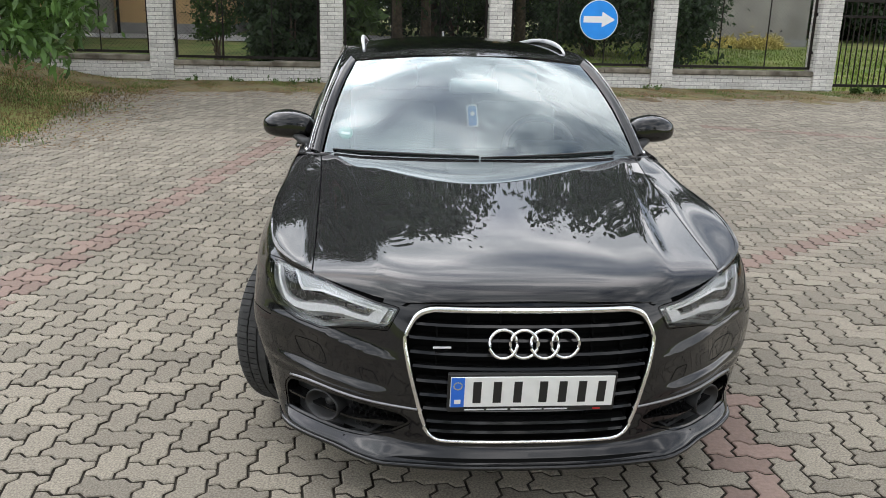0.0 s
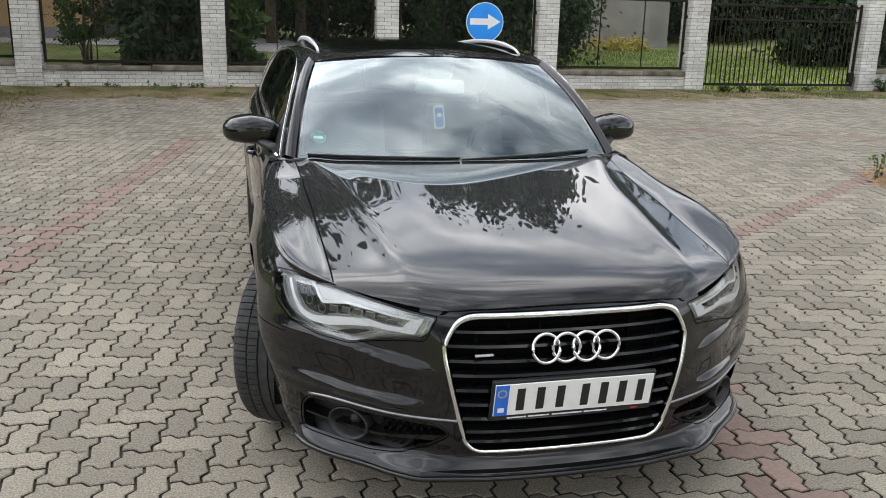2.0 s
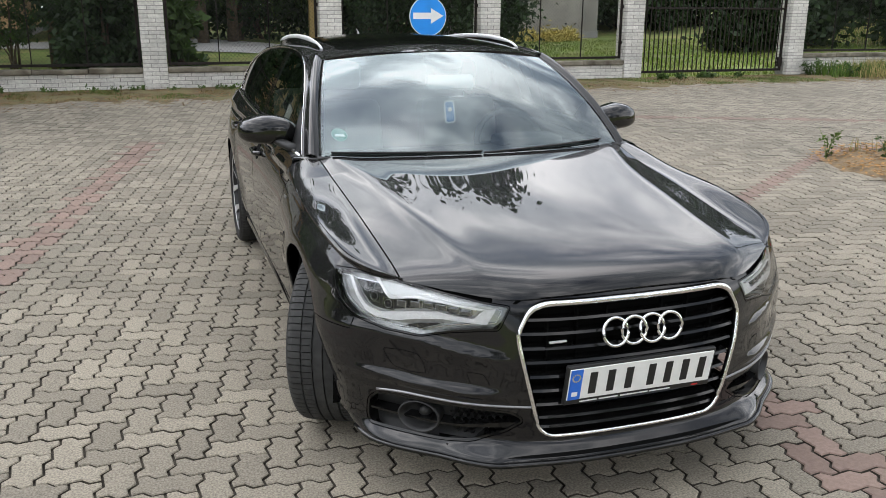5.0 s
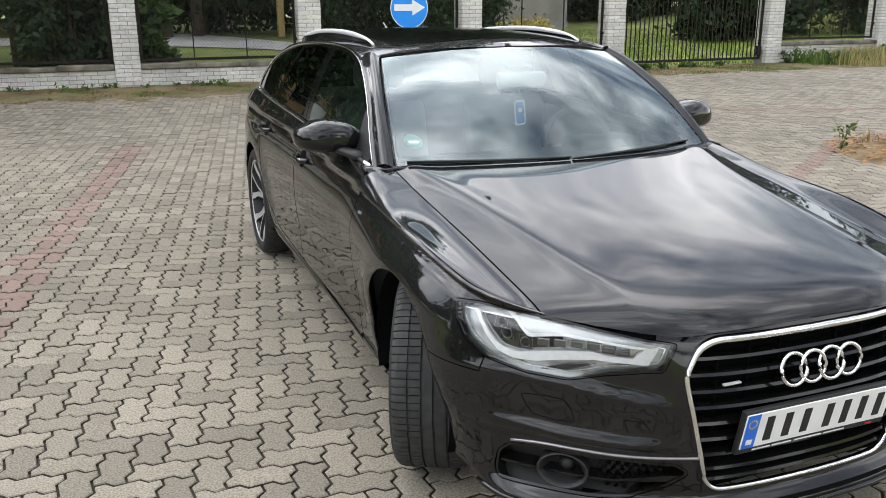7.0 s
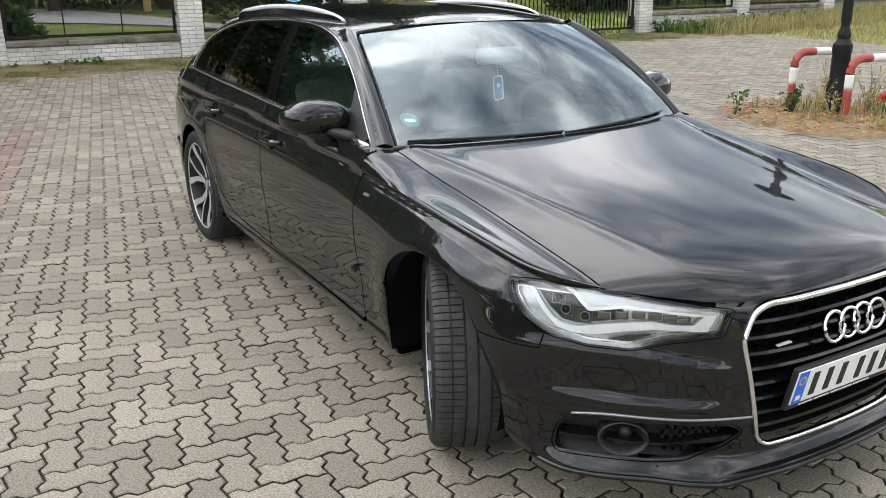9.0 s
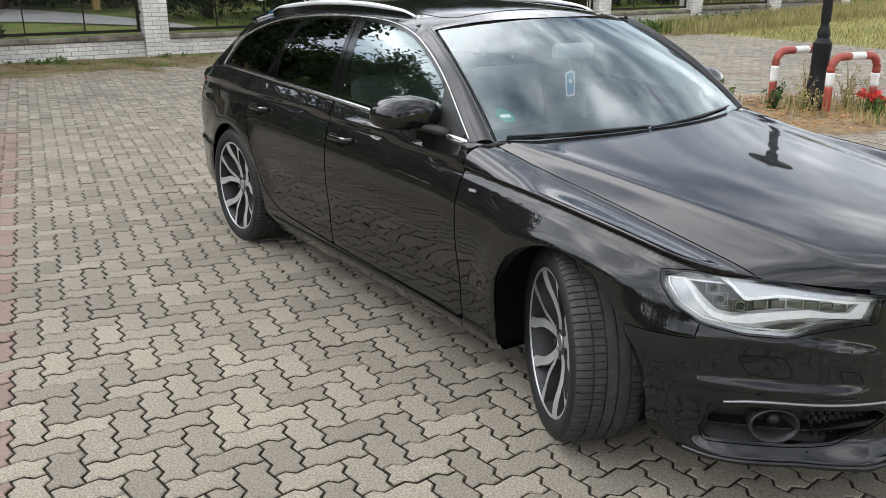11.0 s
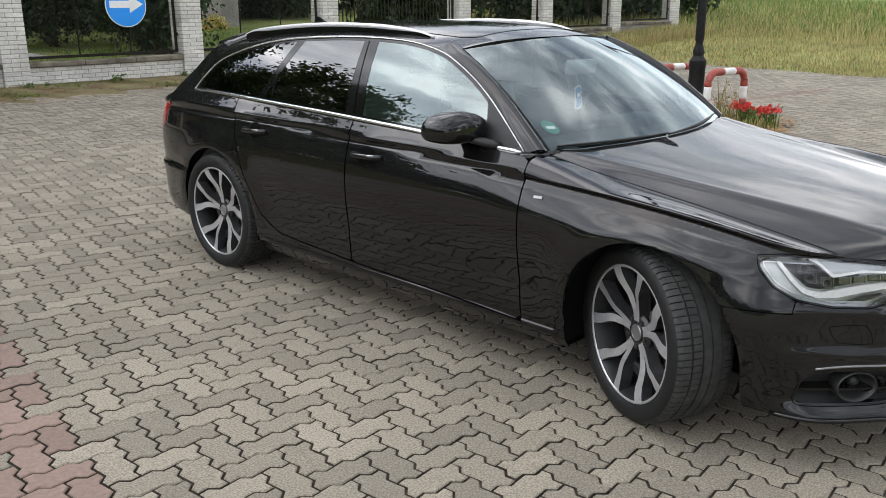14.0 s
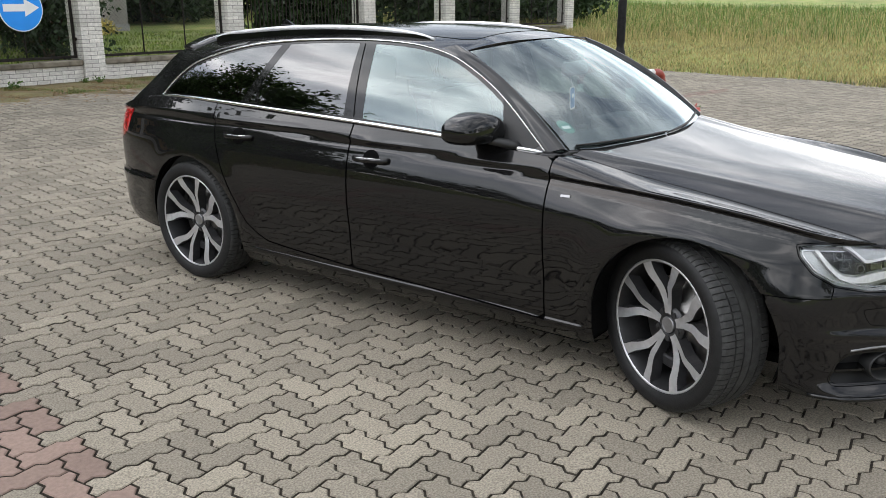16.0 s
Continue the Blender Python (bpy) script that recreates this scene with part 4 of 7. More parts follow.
for sx in (1, -1):
    fl = (lambda p: p) if sx == 1 else flipped
    q = fl(house)
    lamp = part("headlamp", q[0], q[1], LAMP_GREY, car, "clear headlamp with white light guides", normals=q[2])
    q = fl(lens)
    part("lens", q[0], q[1], LENS, lamp, normals=q[2]).visible_shadow = False
    for nm, piece, mat in (("seal", wall_, PIANO), ("inner_step", inner_step, LAMP_SILVER), ("light_guide", guide, LAMP_WHITE), ("light_guide", guide2, LAMP_WHITE), ("upper_shelf", shelf, LAMP_GREY), ("dark_well", well, LAMP_DARK), ("reflector_trough", pocket_, LAMP_SILVER), ("side_marker", tri, LAMP_DARK)):
        q = fl(piece)
        part(nm, q[0], q[1], mat, lamp, normals=q[2])
    for i, (u, z, r) in enumerate(((.950, .722, .013), (.925, .685, .014), (.868, .668, .014), (.815, .676, .012), (.765, .681, .011), (.715, .684, .010), (.668, .684, .010), (.624, .678, .009), (.585, .673, .008))):
        p, n = side_pt(u, z, -.026)
        d = Vector((sx * n[0], n[1], n[2]))
        m = Matrix.Translation((sx * p[0], p[1], p[2])) @ d.to_track_quat("Z", "Y").to_matrix().to_4x4()
        bm = bmesh.new()
        if i < 3:
            bmesh.ops.create_icosphere(bm, subdivisions=3, radius=r * .8, matrix=m)
            bm_part("projector", bm, PIANO, lamp, smooth=True)
            v, f = tube([m @ Vector((r * math.cos(w), r * math.sin(w), .004)) for w in line(0, 2 * math.pi, 25)[:-1]], .0007, 6, closed=True)
            part("projector_ring", v, f, LAMP_GREY, lamp, smooth=True)
            bm = bmesh.new()
            for a, b, c, d in ((-1.5, 1.5, 1.25, 1.4), (-1.5, 1.5, -1.4, -1.25), (-1.5, -1.35, -1.4, 1.4), (1.35, 1.5, -1.4, 1.4)):
                box(bm, a * r, b * r, c * r, d * r, -.004, .002, 0, m)
            bm_part("projector_frame", bm, LAMP_CUP, lamp)
        else:
            box(bm, -.018, .018, -r, r, -.006, .010, .003, m)
            bm_part("reflector", bm, LAMP_CUP, lamp)
            bm = bmesh.new()
            box(bm, .018, .0205, -r * 1.1, r * 1.1, -.006, .014, 0, m)
            bm_part("divider", bm, LAMP_SILVER, lamp)

# fog lamp pockets
fog = sdf(FOG)
pocket = patch(SIDE, line(u_a(.37), u_y(-.46), 40), line(.22, .40, 26), [lambda u, z, P: fog(u, z) + .002], rim=0, lift=-.05)
lip = patch(SIDE, line(u_a(.37), u_y(-.46), 60), line(.22, .40, 44), [lambda u, z, P: fog(u, z) - .001, lambda u, z, P: .008 - fog(u, z)], rim=.05, lift=-.002)
blade = patch(SIDE, line(u_a(.385), u_y(-.54), 30), line(.28, .33, 10), [lambda u, z, P: fog(u, z) - .003, lambda u, z, P: z - (.288 + .012 * smooth(u, u_a(.60), u_a(.42))), lambda u, z, P: .297 + .022 * smooth(u, u_a(.60), u_a(.42)) - z], rim=.04, lift=-.006)
fc = np.array([.671, -.676, .306])
for sx in (1, -1):
    fl = (lambda p: p) if sx == 1 else flipped
    q = fl(pocket)
    inlet = part("air_intake", q[0], q[1], BLACK, car, "black lower air intake with fog lamp", normals=q[2])
    q = fl(lip)
    part("surround", q[0], q[1], PIANO, inlet, normals=q[2])
    q = fl(blade)
    part("blade", q[0], q[1], PIANO, inlet, normals=q[2])
    d = Vector((sx * .62, -.78, 0)).normalized()
    m = Matrix.Translation((sx * fc[0], fc[1], fc[2])) @ d.to_track_quat("Z", "Y").to_matrix().to_4x4()
    V, F, n = [], [], 36
    for r, zz in ((.060, -.05), (.062, .004), (.0595, .009), (.056, .007), (.050, -.010), (.036, -.040)):
        for k in range(n):
            w = 2 * math.pi * k / n
            V.append(m @ Vector((r * 1.20 * math.cos(w), r * .90 * math.sin(w), zz)))
    for j in range(5):
        for k in range(n):
            F.append((j * n + k, j * n + (k + 1) % n, (j + 1) * n + (k + 1) % n, (j + 1) * n + k))
    F.append(tuple(5 * n + k for k in range(n)))
    part("fog_lamp", V, F, BLACK, inlet, "round black fog lamp bezel", smooth=True)
    bm = bmesh.new()
    bmesh.ops.create_icosphere(bm, subdivisions=3, radius=.024, matrix=m @ Matrix.Translation((-.008 * sx, .006, -.040)))
    bm_part("bulb_lens", bm, BLACK, inlet, smooth=True)
    # honeycomb in the inner part of the intake
    bm = bmesh.new()
    for i in range(8):
        for j in range(6):
            a, z = .43 + .022 * i + (.011 if j % 2 else 0), .262 + .019 * j
            if fog(np.array([u_a(a)]), np.array([z]))[0] < .012:
                continue
            p = nose_pt(a, z, -.036)
            bmesh.ops.create_cone(bm, segments=6, radius1=.0095, radius2=.0125, depth=.014, cap_ends=False, matrix=Matrix.Translation((sx * p[0], p[1], p[2])) @ Matrix.Rotation(radians(-90), 4, "X"))
    tagged(bm_part("honeycomb", bm, BLACK, inlet), kind="stuff")
# grey strips painting the sky's highlight on the creases, and covers on the bumper
for sx in (1, -1):
    for pts, r in (([(ua(.345), .377), (ua(.45), .381), (ua(.57), .385), (ub(-.70), .388), (ub(-.64), .386), (ub(-.572), .377)], .0045),):
        path = [SIDE(np.array([u]), np.array([z]))[0] for u, z in pts]
        pc = poly_curve(path)(line(0, 1, 24))
        v, f = tube([(sx * p[0], p[1], p[2]) for p in pc], r, 8)
        part("bumper_crease_highlight", v, f, TRIM_HIGHLIGHT, car, smooth=True)
    for poly in ([(ua(.765), .527), (ua(.72), .531), (ua(.683), .529), (ua(.668), .505), (ua(.659), .466), (ua(.70), .463), (ua(.742), .470), (ua(.755), .495)], [(ua(.551), .490), (ua(.503), .485), (ua(.490), .462), (ua(.481), .442), (ua(.525), .436), (ua(.540), .455)]):
        g = sdf(rounded(poly, .008, 3))
        u0, u1 = min(p[0] for p in poly), max(p[0] for p in poly)
        q = patch(SIDE, line(u0 - .01, u1 + .01, 22), line(.45, .55, 22), [lambda u, z, P: g(u, z) + .0015, lambda u, z, P: .0005 - g(u, z)], rim=0, lift=.0008)
        q = q if sx == 1 else flipped(q)
        part("washer_cover", q[0], q[1], CAVITY, car, normals=q[2])
# the lower slot's shade, a near-black strip laid on the uncut bumper
slot = patch(SIDE, line(0, u_a(.43), 24), line(.208, .224, 9), [lambda u, z, P: .0052 * (1 - (P[:, 0] / .44) ** 6) - np.abs(z - .216)], rim=0, lift=.0012)
slot = merged(slot, flipped(slot))
part("lower_slot_shade", slot[0], slot[1], CAVITY, car, normals=slot[2])
lip_pts = [SIDE(np.array([u]), np.array([.196]))[0] for u in line(0, u_y(-.46), 30)]
path = [(-p[0], p[1], p[2]) for p in lip_pts[:0:-1]] + [tuple(p) for p in lip_pts]
v, f = tube([(a, b - .004, c) for a, b, c in path], .009, 8)
part("front_lip", v, f, PAINT, car, smooth=True)

# ---- cowl, wipers, screen fittings ----


def COWL(s, t):
    a = .735 * s
    p = WS(s, np.full_like(s, .02))
    y0 = np.interp(np.abs(a), [0, .2, .4, .6, .735], [.478, .488, .518, .568, .60])
    z0 = hood_z(a, y0) - .022
    return np.stack([a + (p[..., 0] - a) * t, y0 + (p[..., 1] - y0 + .02) * t, z0 + (p[..., 2] - z0 - .004) * t], -1)


cw = patch(COWL, line(-.965, .965, 31), line(0, 1, 5), rim=0)
part("cowl_panel", *cw[:2], BLACK, car, normals=cw[2])


def ws_pt(s, t, out=0.0):
    p = WS(np.array([s]), np.array([t]))[0]
    q, r = WS(np.array([s + 1e-3]), np.array([t]))[0], WS(np.array([s]), np.array([t + 1e-3]))[0]
    n = np.cross(q - p, r - p)
    return tuple(p + n / np.linalg.norm(n) * out)


for s0, s1, t0, t1 in ((-.93, -.03, .030, .022), (-.02, .86, .012, .045)):
    wiper = part("wiper", *tube([ws_pt(s0 + (s1 - s0) * k / 14, t0 + (t1 - t0) * k / 14, .012) for k in range(15)], [.003 + .0025 * math.sin(math.pi * k / 14) for k in range(15)], 8), BLACK, car, "black wiper blade", smooth=True)
    part("rubber_edge", *tube([ws_pt(s0 + (s1 - s0) * k / 14, t0 + .004 + (t1 - t0) * k / 14, .006) for k in range(15)], .004, 6), RUBBER, wiper)
frit = patch(WS, line(-.99, .99, 41), line(.0, 1, 40), [lambda s, t, P: np.maximum(np.maximum(.022 - t, t - .975), np.abs(s) - .968) + 0 * s], rim=0, lift=-.006)
part("screen_edge_band", *frit[:2], PIANO, car, normals=frit[2])
SENSOR = sdf(rounded([(-.17, 1.0), (.17, 1.0), (.15, .90), (.09, .80), (-.09, .80), (-.15, .90)], .05))
sens = patch(WS, line(-.2, .2, 17), line(.78, .99, 14), [lambda s, t, P: SENSOR(s, t)], rim=.03, lift=-.012)
part("sensor_housing", *sens[:2], DASH, car, "dark sensor housing behind the glass", normals=sens[2])
bm = bmesh.new()
c = ws_pt(0, .74, -.06)
box(bm, -.125, .125, c[1], c[1] + .035, c[2] - .035, c[2] + .04, .022)
bm_part("rear_view_mirror", bm, material("mirror_shell", (.55, .56, .55), .35), car, "pale rear-view mirror", smooth=True)
c = np.array([.0, .98, 1.09])


def card(w, h, y0, y1, tilt=.10):
    """A hanging card with rounded corners, leaning a little."""
    bm = bmesh.new()
    pts = rounded([(-w, -h), (w, -h), (w, h), (-w, h)], w * .6, 6)
    rot = [(x * math.cos(tilt) - z * math.sin(tilt), x * math.sin(tilt) + z * math.cos(tilt)) for x, z in pts]
    rings = [[bm.verts.new((c[0] + x, y, c[2] + z)) for x, z in rot] for y in (y0, y1)]
    bm.faces.new(rings[0])
    bm.faces.new(rings[1][::-1])
    for i in range(len(rot)):
        bm.faces.new((rings[0][i - 1], rings[0][i], rings[1][i], rings[1][i - 1]))
    return bm


tag = bm_part("air_freshener", card(.021, .050, c[1], c[1] + .003), BLUE_PRINT, car, "blue hanging air freshener card")
bm_part("card_edge", card(.028, .058, c[1] + .001, c[1] + .0022), WHITE_PRINT, tag)
bm = bmesh.new()
bmesh.ops.create_cone(bm, cap_ends=True, segments=20, radius1=.011, radius2=.011, depth=.001, matrix=Matrix.Translation((c[0], c[1] - .0008, c[2] + .012)) @ Matrix.Rotation(radians(90), 4, "X"))
bm_part("printed_disc", bm, WHITE_PRINT, tag)
part("string", *tube([(c[0], c[1] + .002, c[2] + .06), (0, c[1] + .04, c[2] + .17)], .0015, 5), WHITE_PRINT, tag)
for r, mat, lift, name in ((.040, GREEN_PRINT, -.0065, "windscreen_sticker"), (.0, WHITE_PRINT, -.004, "sticker_bar")):
    c = np.array([-.632, .690, 1.045])
    if r:
        q = patch(WS, line(-.99, -.80, 24), line(.10, .34, 24), [lambda s, t, P: .034 - np.hypot((P[:, 0] - c[0]), (P[:, 2] - c[2]) * 1.38)], rim=.001, lift=-.0045)
        stick = part(name, *q[:2], mat, car, "round green sticker inside the windscreen", normals=q[2])
    else:
        q = patch(WS, line(-.99, -.80, 24), line(.10, .34, 24), [lambda s, t, P: .020 - np.abs(P[:, 0] - c[0]), lambda s, t, P: .005 - np.abs(P[:, 2] - c[2] + .002)], rim=.001, lift=-.0035)
        part(name, *q[:2], mat, stick, normals=q[2])

# ---- door mirrors, handles, badges ----
for sx in (-1, 1):
    def MIRROR(u, w):
        """Rounded pod, blunt at the back."""
        cu, su, cw_, sw = np.cos(u), np.sin(u), np.cos(w), np.sin(w)
        ex = lambda q, p: np.sign(q) * np.abs(q) ** p
        x = ex(cw_, .66) * ex(cu, .62)
        y = ex(cw_, .66) * ex(su, .72)
        z = ex(sw, .70)
        taper = 1 - .16 * np.maximum(-x, 0) - .10 * np.maximum(x, 0) * np.maximum(z, 0)
        yy = np.where(y < 0, y * .105, y * .055) * taper
        tz = 1 - .30 * np.maximum(x, 0) ** 1.5 * (z > 0) - .14 * np.maximum(-x, 0)
        return np.stack([.918 + .134 * x, .965 + yy + .035 * x, 1.030 + z * np.where(z > 0, .082, .056) * tz + .004 * x], -1)
    q = patch(MIRROR, line(-math.pi, math.pi, 49), line(-1.5705, 1.5705, 31), [lambda u, w, P: P[:, 2] - 1.004 - .02 * (P[:, 0] - .93)], rim=0)
    lowq = patch(MIRROR, line(-math.pi, math.pi, 49), line(-1.5705, 1.5705, 31), [lambda u, w, P: 1.004 + .02 * (P[:, 0] - .93) - P[:, 2]], rim=0)
    q = q if sx == 1 else flipped(q)
    lowq = lowq if sx == 1 else flipped(lowq)
    mir = part("door_mirror", q[0], q[1], PAINT, car, "black door mirror", normals=q[2])
    part("mirror_base", lowq[0], lowq[1], PIANO, mir, normals=lowq[2])
    v, f = tube([(sx * .79, .80, .962), (sx * .83, .82, .975), (sx * .87, .87, .99), (sx * .90, .92, 1.0)], [.034, .030, .026, .022], 12, flat=.7)
    part("mirror_arm", v, f, BLACK, mir, smooth=True)
    bm = bmesh.new()
    box(bm, sx * .925 - .095, sx * .925 + .095, .998, 1.012, .985, 1.088, .012)
    bm_part("mirror_glass", bm, MIRROR_SILVER, mir)
    # black sail panel in the window's front corner
    sail = patch(SG, line(.64, .96, 12), line(.94, 1.2, 14), [lambda u, v, P: f_dlo(u, v) - .004, lambda u, v, P: .86 + (v - .97) * .28 - u], rim=.01, lift=.003)
    sail = sail if sx == 1 else flipped(sail)
    part("mirror_sail", sail[0], sail[1], BLACK, mir, normals=sail[2])
    for door, yc, zc in ((doors[0 if sx == 1 else 1], 1.548, .846), (rdoors[0 if sx == 1 else 1], 2.475, .872)):
        a = float(SIDE(np.array([u_y(yc)]), np.array([zc]))[0][0])
        hp = poly_curve([(a - .004, yc - .105, zc + .002), (a + .020, yc - .085, zc + .002), (a + .032, yc, zc), (a + .020, yc + .085, zc - .002), (a - .004, yc + .105, zc - .002)])(line(0, 1, 20))
        v, f = tube([(sx * p[0], p[1], p[2]) for p in hp], .013, 10, flat=1.0)
        h = part("handle", v, f, PAINT, door, "body-coloured handle with bright edge", smooth=True)
        v, f = tube([(sx * (p[0] + .006), p[1], p[2] + .010) for p in hp[2:-2]], .0014, 6)
        part("bright_edge", v, f, CHROME, h, smooth=True)
        # shade of the handle's bowl, a flat dark ellipse laid on the skin
        cup = patch(SIDE, line(u_y(yc - .06), u_y(yc + .06), 20), line(zc - .05, zc + .05, 20), [lambda u, z, P: 1 - np.hypot((P[:, 1] - yc) / .05, (z - zc) / .042)], rim=0, lift=.0015)
        cup = cup if sx == 1 else flipped(cup)
        part("handle_cup_shade", cup[0], cup[1], CAVITY, h, normals=cup[2])
    bd = patch(SIDE, line(u_y(.45), u_y(.57), 10), line(.79, .83, 6), [lambda u, z, P: .021 - np.abs(P[:, 1] - .51), lambda u, z, P: .0050 - np.abs(z - .809 + .05 * (P[:, 1] - .51))], rim=.003, lift=.004)
    bd = bd if sx == 1 else flipped(bd)
    part("wing_badge", bd[0], bd[1], TRIM_HIGHLIGHT, car, "small silver badge bar", normals=bd[2])

# ---- wheels ----


def revolve(profile, angles):
    """Turns a profile of (x, r) round the x axis; r may depend on the step."""
    V, F, n = [], [], len(angles)
    m = len(profile)
    for k, w in enumerate(angles):
        for x, r in profile:
            rr = r(k) if callable(r) else r
            V.append((x, rr * math.cos(w), rr * math.sin(w)))
    for k in range(n):
        for j in range(m - 1):
            F.append((k * m + j, k * m + j + 1, ((k + 1) % n) * m + j + 1, ((k + 1) % n) * m + j))
    return V, F


def make_wheel():
    """One wheel, its outer face towards -x, its centre at the origin."""
    pitch = 84
    ang = []
    for k in range(pitch):
        for q in (0, .12, .14, .56, .98):
            ang.append(2 * math.pi * (k + q) / pitch)
    cut = lambda top, low: (lambda k: low if k % 5 in (0, 1) else top)
    R = WR + .005
    side = [(-.105, .262), (-.118, .270), (-.1255, .288), (-.1275, .303), (-.1250, .318), (-.1190, .328), (-.1165, .3305)]
    prof = [(-.1165, .3305), (-.113, cut(R - .009, R - .016)), (-.106, cut(R - .0045, R - .014)), (-.097, cut(R - .002, R - .012)), (-.070, cut(R - .001, R - .011)), (-.066, cut(R - .001, R - .011)),
            (-.065, R - .008), (-.060, R - .008), (-.059, cut(R, R - .009)), (-.028, cut(R, R - .008)), (-.023, R), (-.022, R - .008), (-.017, R - .008), (-.016, R), (.016, R), (.017, R - .008), (.022, R - .008), (.023, R), (.058, R), (.059, R - .008), (.064, R - .008),
            (.068, cut(R - .001, R - .010)), (.097, cut(R - .003, R - .012)), (.110, R - .010), (.116, .3305)]
    inner_side = [(.116, .3305), (.122, .318), (.127, .30), (.118, .270), (.105, .262)]
    rim_prof = [(-.103, .268), (-.112, .268), (-.113, .262), (-.106, .256), (-.094, .250), (-.06, .240), (.0, .232), (.09, .245), (.105, .262)]
    a96 = [2 * math.pi * k / 96 for k in range(96)]
    V, F = revolve(rim_prof, a96)
    wheel = part("wheel", V, F, BARREL, car, "large two-tone alloy wheel with five paired spokes", smooth=True)
    V, F = revolve(side, a96)
    tyre = part("tyre", V, F, RUBBER, wheel, "black low-profile tyre", smooth=True)
    V, F = revolve(inner_side, a96)
    part("inner_sidewall", V, F, RUBBER, tyre, smooth=True)
    V, F = revolve(prof, ang)
    part("tread", V, F, TREAD, tyre, "dusty grooved tread")
    V, F = revolve([(-.1125, .2665), (-.1150, .264), (-.1145, .2585), (-.1105, .2560)], a96)
    part("rim_lip", V, F, ALLOY, wheel, "polished rim lip", smooth=True)
    spread = pchip([.04, .07, .105, .145, .175, .205, .26], [7.0, 6.6, 7.4, 8.6, 12.2, 16.2, 18.6])
    width = pchip([.04, .07, .12, .16, .20, .235, .26], [.0115, .0116, .0138, .0168, .0192, .0208, .0230])
    for k in range(5):
        for sgn in (-1, 1):
            base = math.pi / 2 + 2 * math.pi * k / 5
            rows_f, rows_b = [], []
            for t in line(0, 1, 17):
                r = .046 + t * .213
                off = sgn * radians(float(spread(r)))
                hw = float(width(r))
                x = -.070 - .040 * float(smooth(t, .05, .95))
                c, s = math.cos(base + off), math.sin(base + off)
                tx, ty = -s, c
                dip = .001 + .006 * float(smooth(t, .10, .45)) * (1 - .6 * float(smooth(t, .75, 1)))
                rows_f.append([(x + (dip if e * sgn < 0 else 0), r * c + tx * hw * e, r * s + ty * hw * e) for e in (-1, 1)])
                rows_b.append([(x + .048, r * c + tx * (hw + .004) * e, r * s + ty * (hw + .004) * e) for e in (-1, 1)])
            V, F = [], []
            for a, b in zip(rows_f, rows_b):
                V += [a[0], a[1], b[1], b[0]]
            n = len(rows_f)
            for i in range(n - 1):
                for j in (1, 2, 3):
                    F.append((4 * i + j, 4 * i + (j + 1) % 4, 4 * i + 4 + (j + 1) % 4, 4 * i + 4 + j))
            F += [(0, 1, 2, 3), (4 * n - 1, 4 * n - 2, 4 * n - 3, 4 * n - 4)]
            sp_ = part("spoke", V, F, ALLOY_DARK, wheel)
            V = [p for a in rows_f for p in ((a[0][0] - .0012, a[0][1], a[0][2]), (a[1][0] - .0012, a[1][1], a[1][2]))]
            F = [(2 * i, 2 * i + 1, 2 * i + 3, 2 * i + 2) for i in range(n - 1)]
            part("spoke_face", V, F, ALLOY, wheel, "polished spoke face", smooth=True)
    V, F = revolve([(-.055, .075), (-.068, .066), (-.069, .055), (-.067, .036), (-.062, .034)], [2 * math.pi * k / 40 for k in range(40)])
    part("hub", V, F, ALLOY_DARK, wheel, smooth=True)
    V, F = revolve([(-.060, .033), (-.072, .033), (-.0745, .031), (-.0748, .027), (-.0735, .026), (-.0735, .001)], [2 * math.pi * k / 32 for k in range(32)])
    part("hub_cap", V, F, TRIM_HIGHLIGHT, wheel, "satin grey hub cap", smooth=True).data.set_sharp_from_angle(angle=radians(30))
    for k in range(5):
        bm = bmesh.new()
        w = math.pi / 2 + 2 * math.pi * (k + .5) / 5
        bmesh.ops.create_cone(bm, segments=10, radius1=.011, radius2=.011, depth=.03, cap_ends=True, matrix=Matrix.Translation((-.06, .056 * math.cos(w), .056 * math.sin(w))) @ Matrix.Rotation(radians(90), 4, "Y"))
        bm_part("wheel_bolt", bm, ALLOY_DARK, wheel)
    V, F = revolve([(-.01, .19), (-.012, .185), (-.012, .10), (-.03, .09), (-.03, .01)], [2 * math.pi * k / 48 for k in range(48)])
    part("brake_disc", V, F, DISC, wheel, smooth=True)
    sec = [(-.05, .150), (-.05, .180), (-.043, .188), (.033, .188), (.04, .180), (.04, .150), (.033, .142), (-.043, .142)]
    V = [(x, -r * math.sin(w), r * math.cos(w)) for w in line(radians(136), radians(218), 13) for x, r in sec]
    F = [(8 * i + j, 8 * i + (j + 1) % 8, 8 * i + 8 + (j + 1) % 8, 8 * i + 8 + j) for i in range(12) for j in range(8)] + [tuple(range(7, -1, -1)), tuple(range(96, 104))]
    part("brake_caliper", V, F, ALLOY_DARK, wheel)
    return wheel


STEER = 26.0
wheel = make_wheel()
wheel.matrix_basis = Matrix.Translation((-.738, .020, 0)) @ Matrix.Rotation(radians(-STEER), 4, "Z") @ Matrix.Translation((-.045, 0, WR + .004)) @ Matrix.Rotation(radians(-5), 4, "X")
copy_thing(wheel, Matrix.Translation((-.800, WB, WR + .004)) @ Matrix.Rotation(radians(-4), 4, "X"))
copy_thing(wheel, Matrix.Translation((.738, .020, 0)) @ Matrix.Rotation(radians(180 - STEER), 4, "Z") @ Matrix.Translation((-.045, 0, WR + .004)))
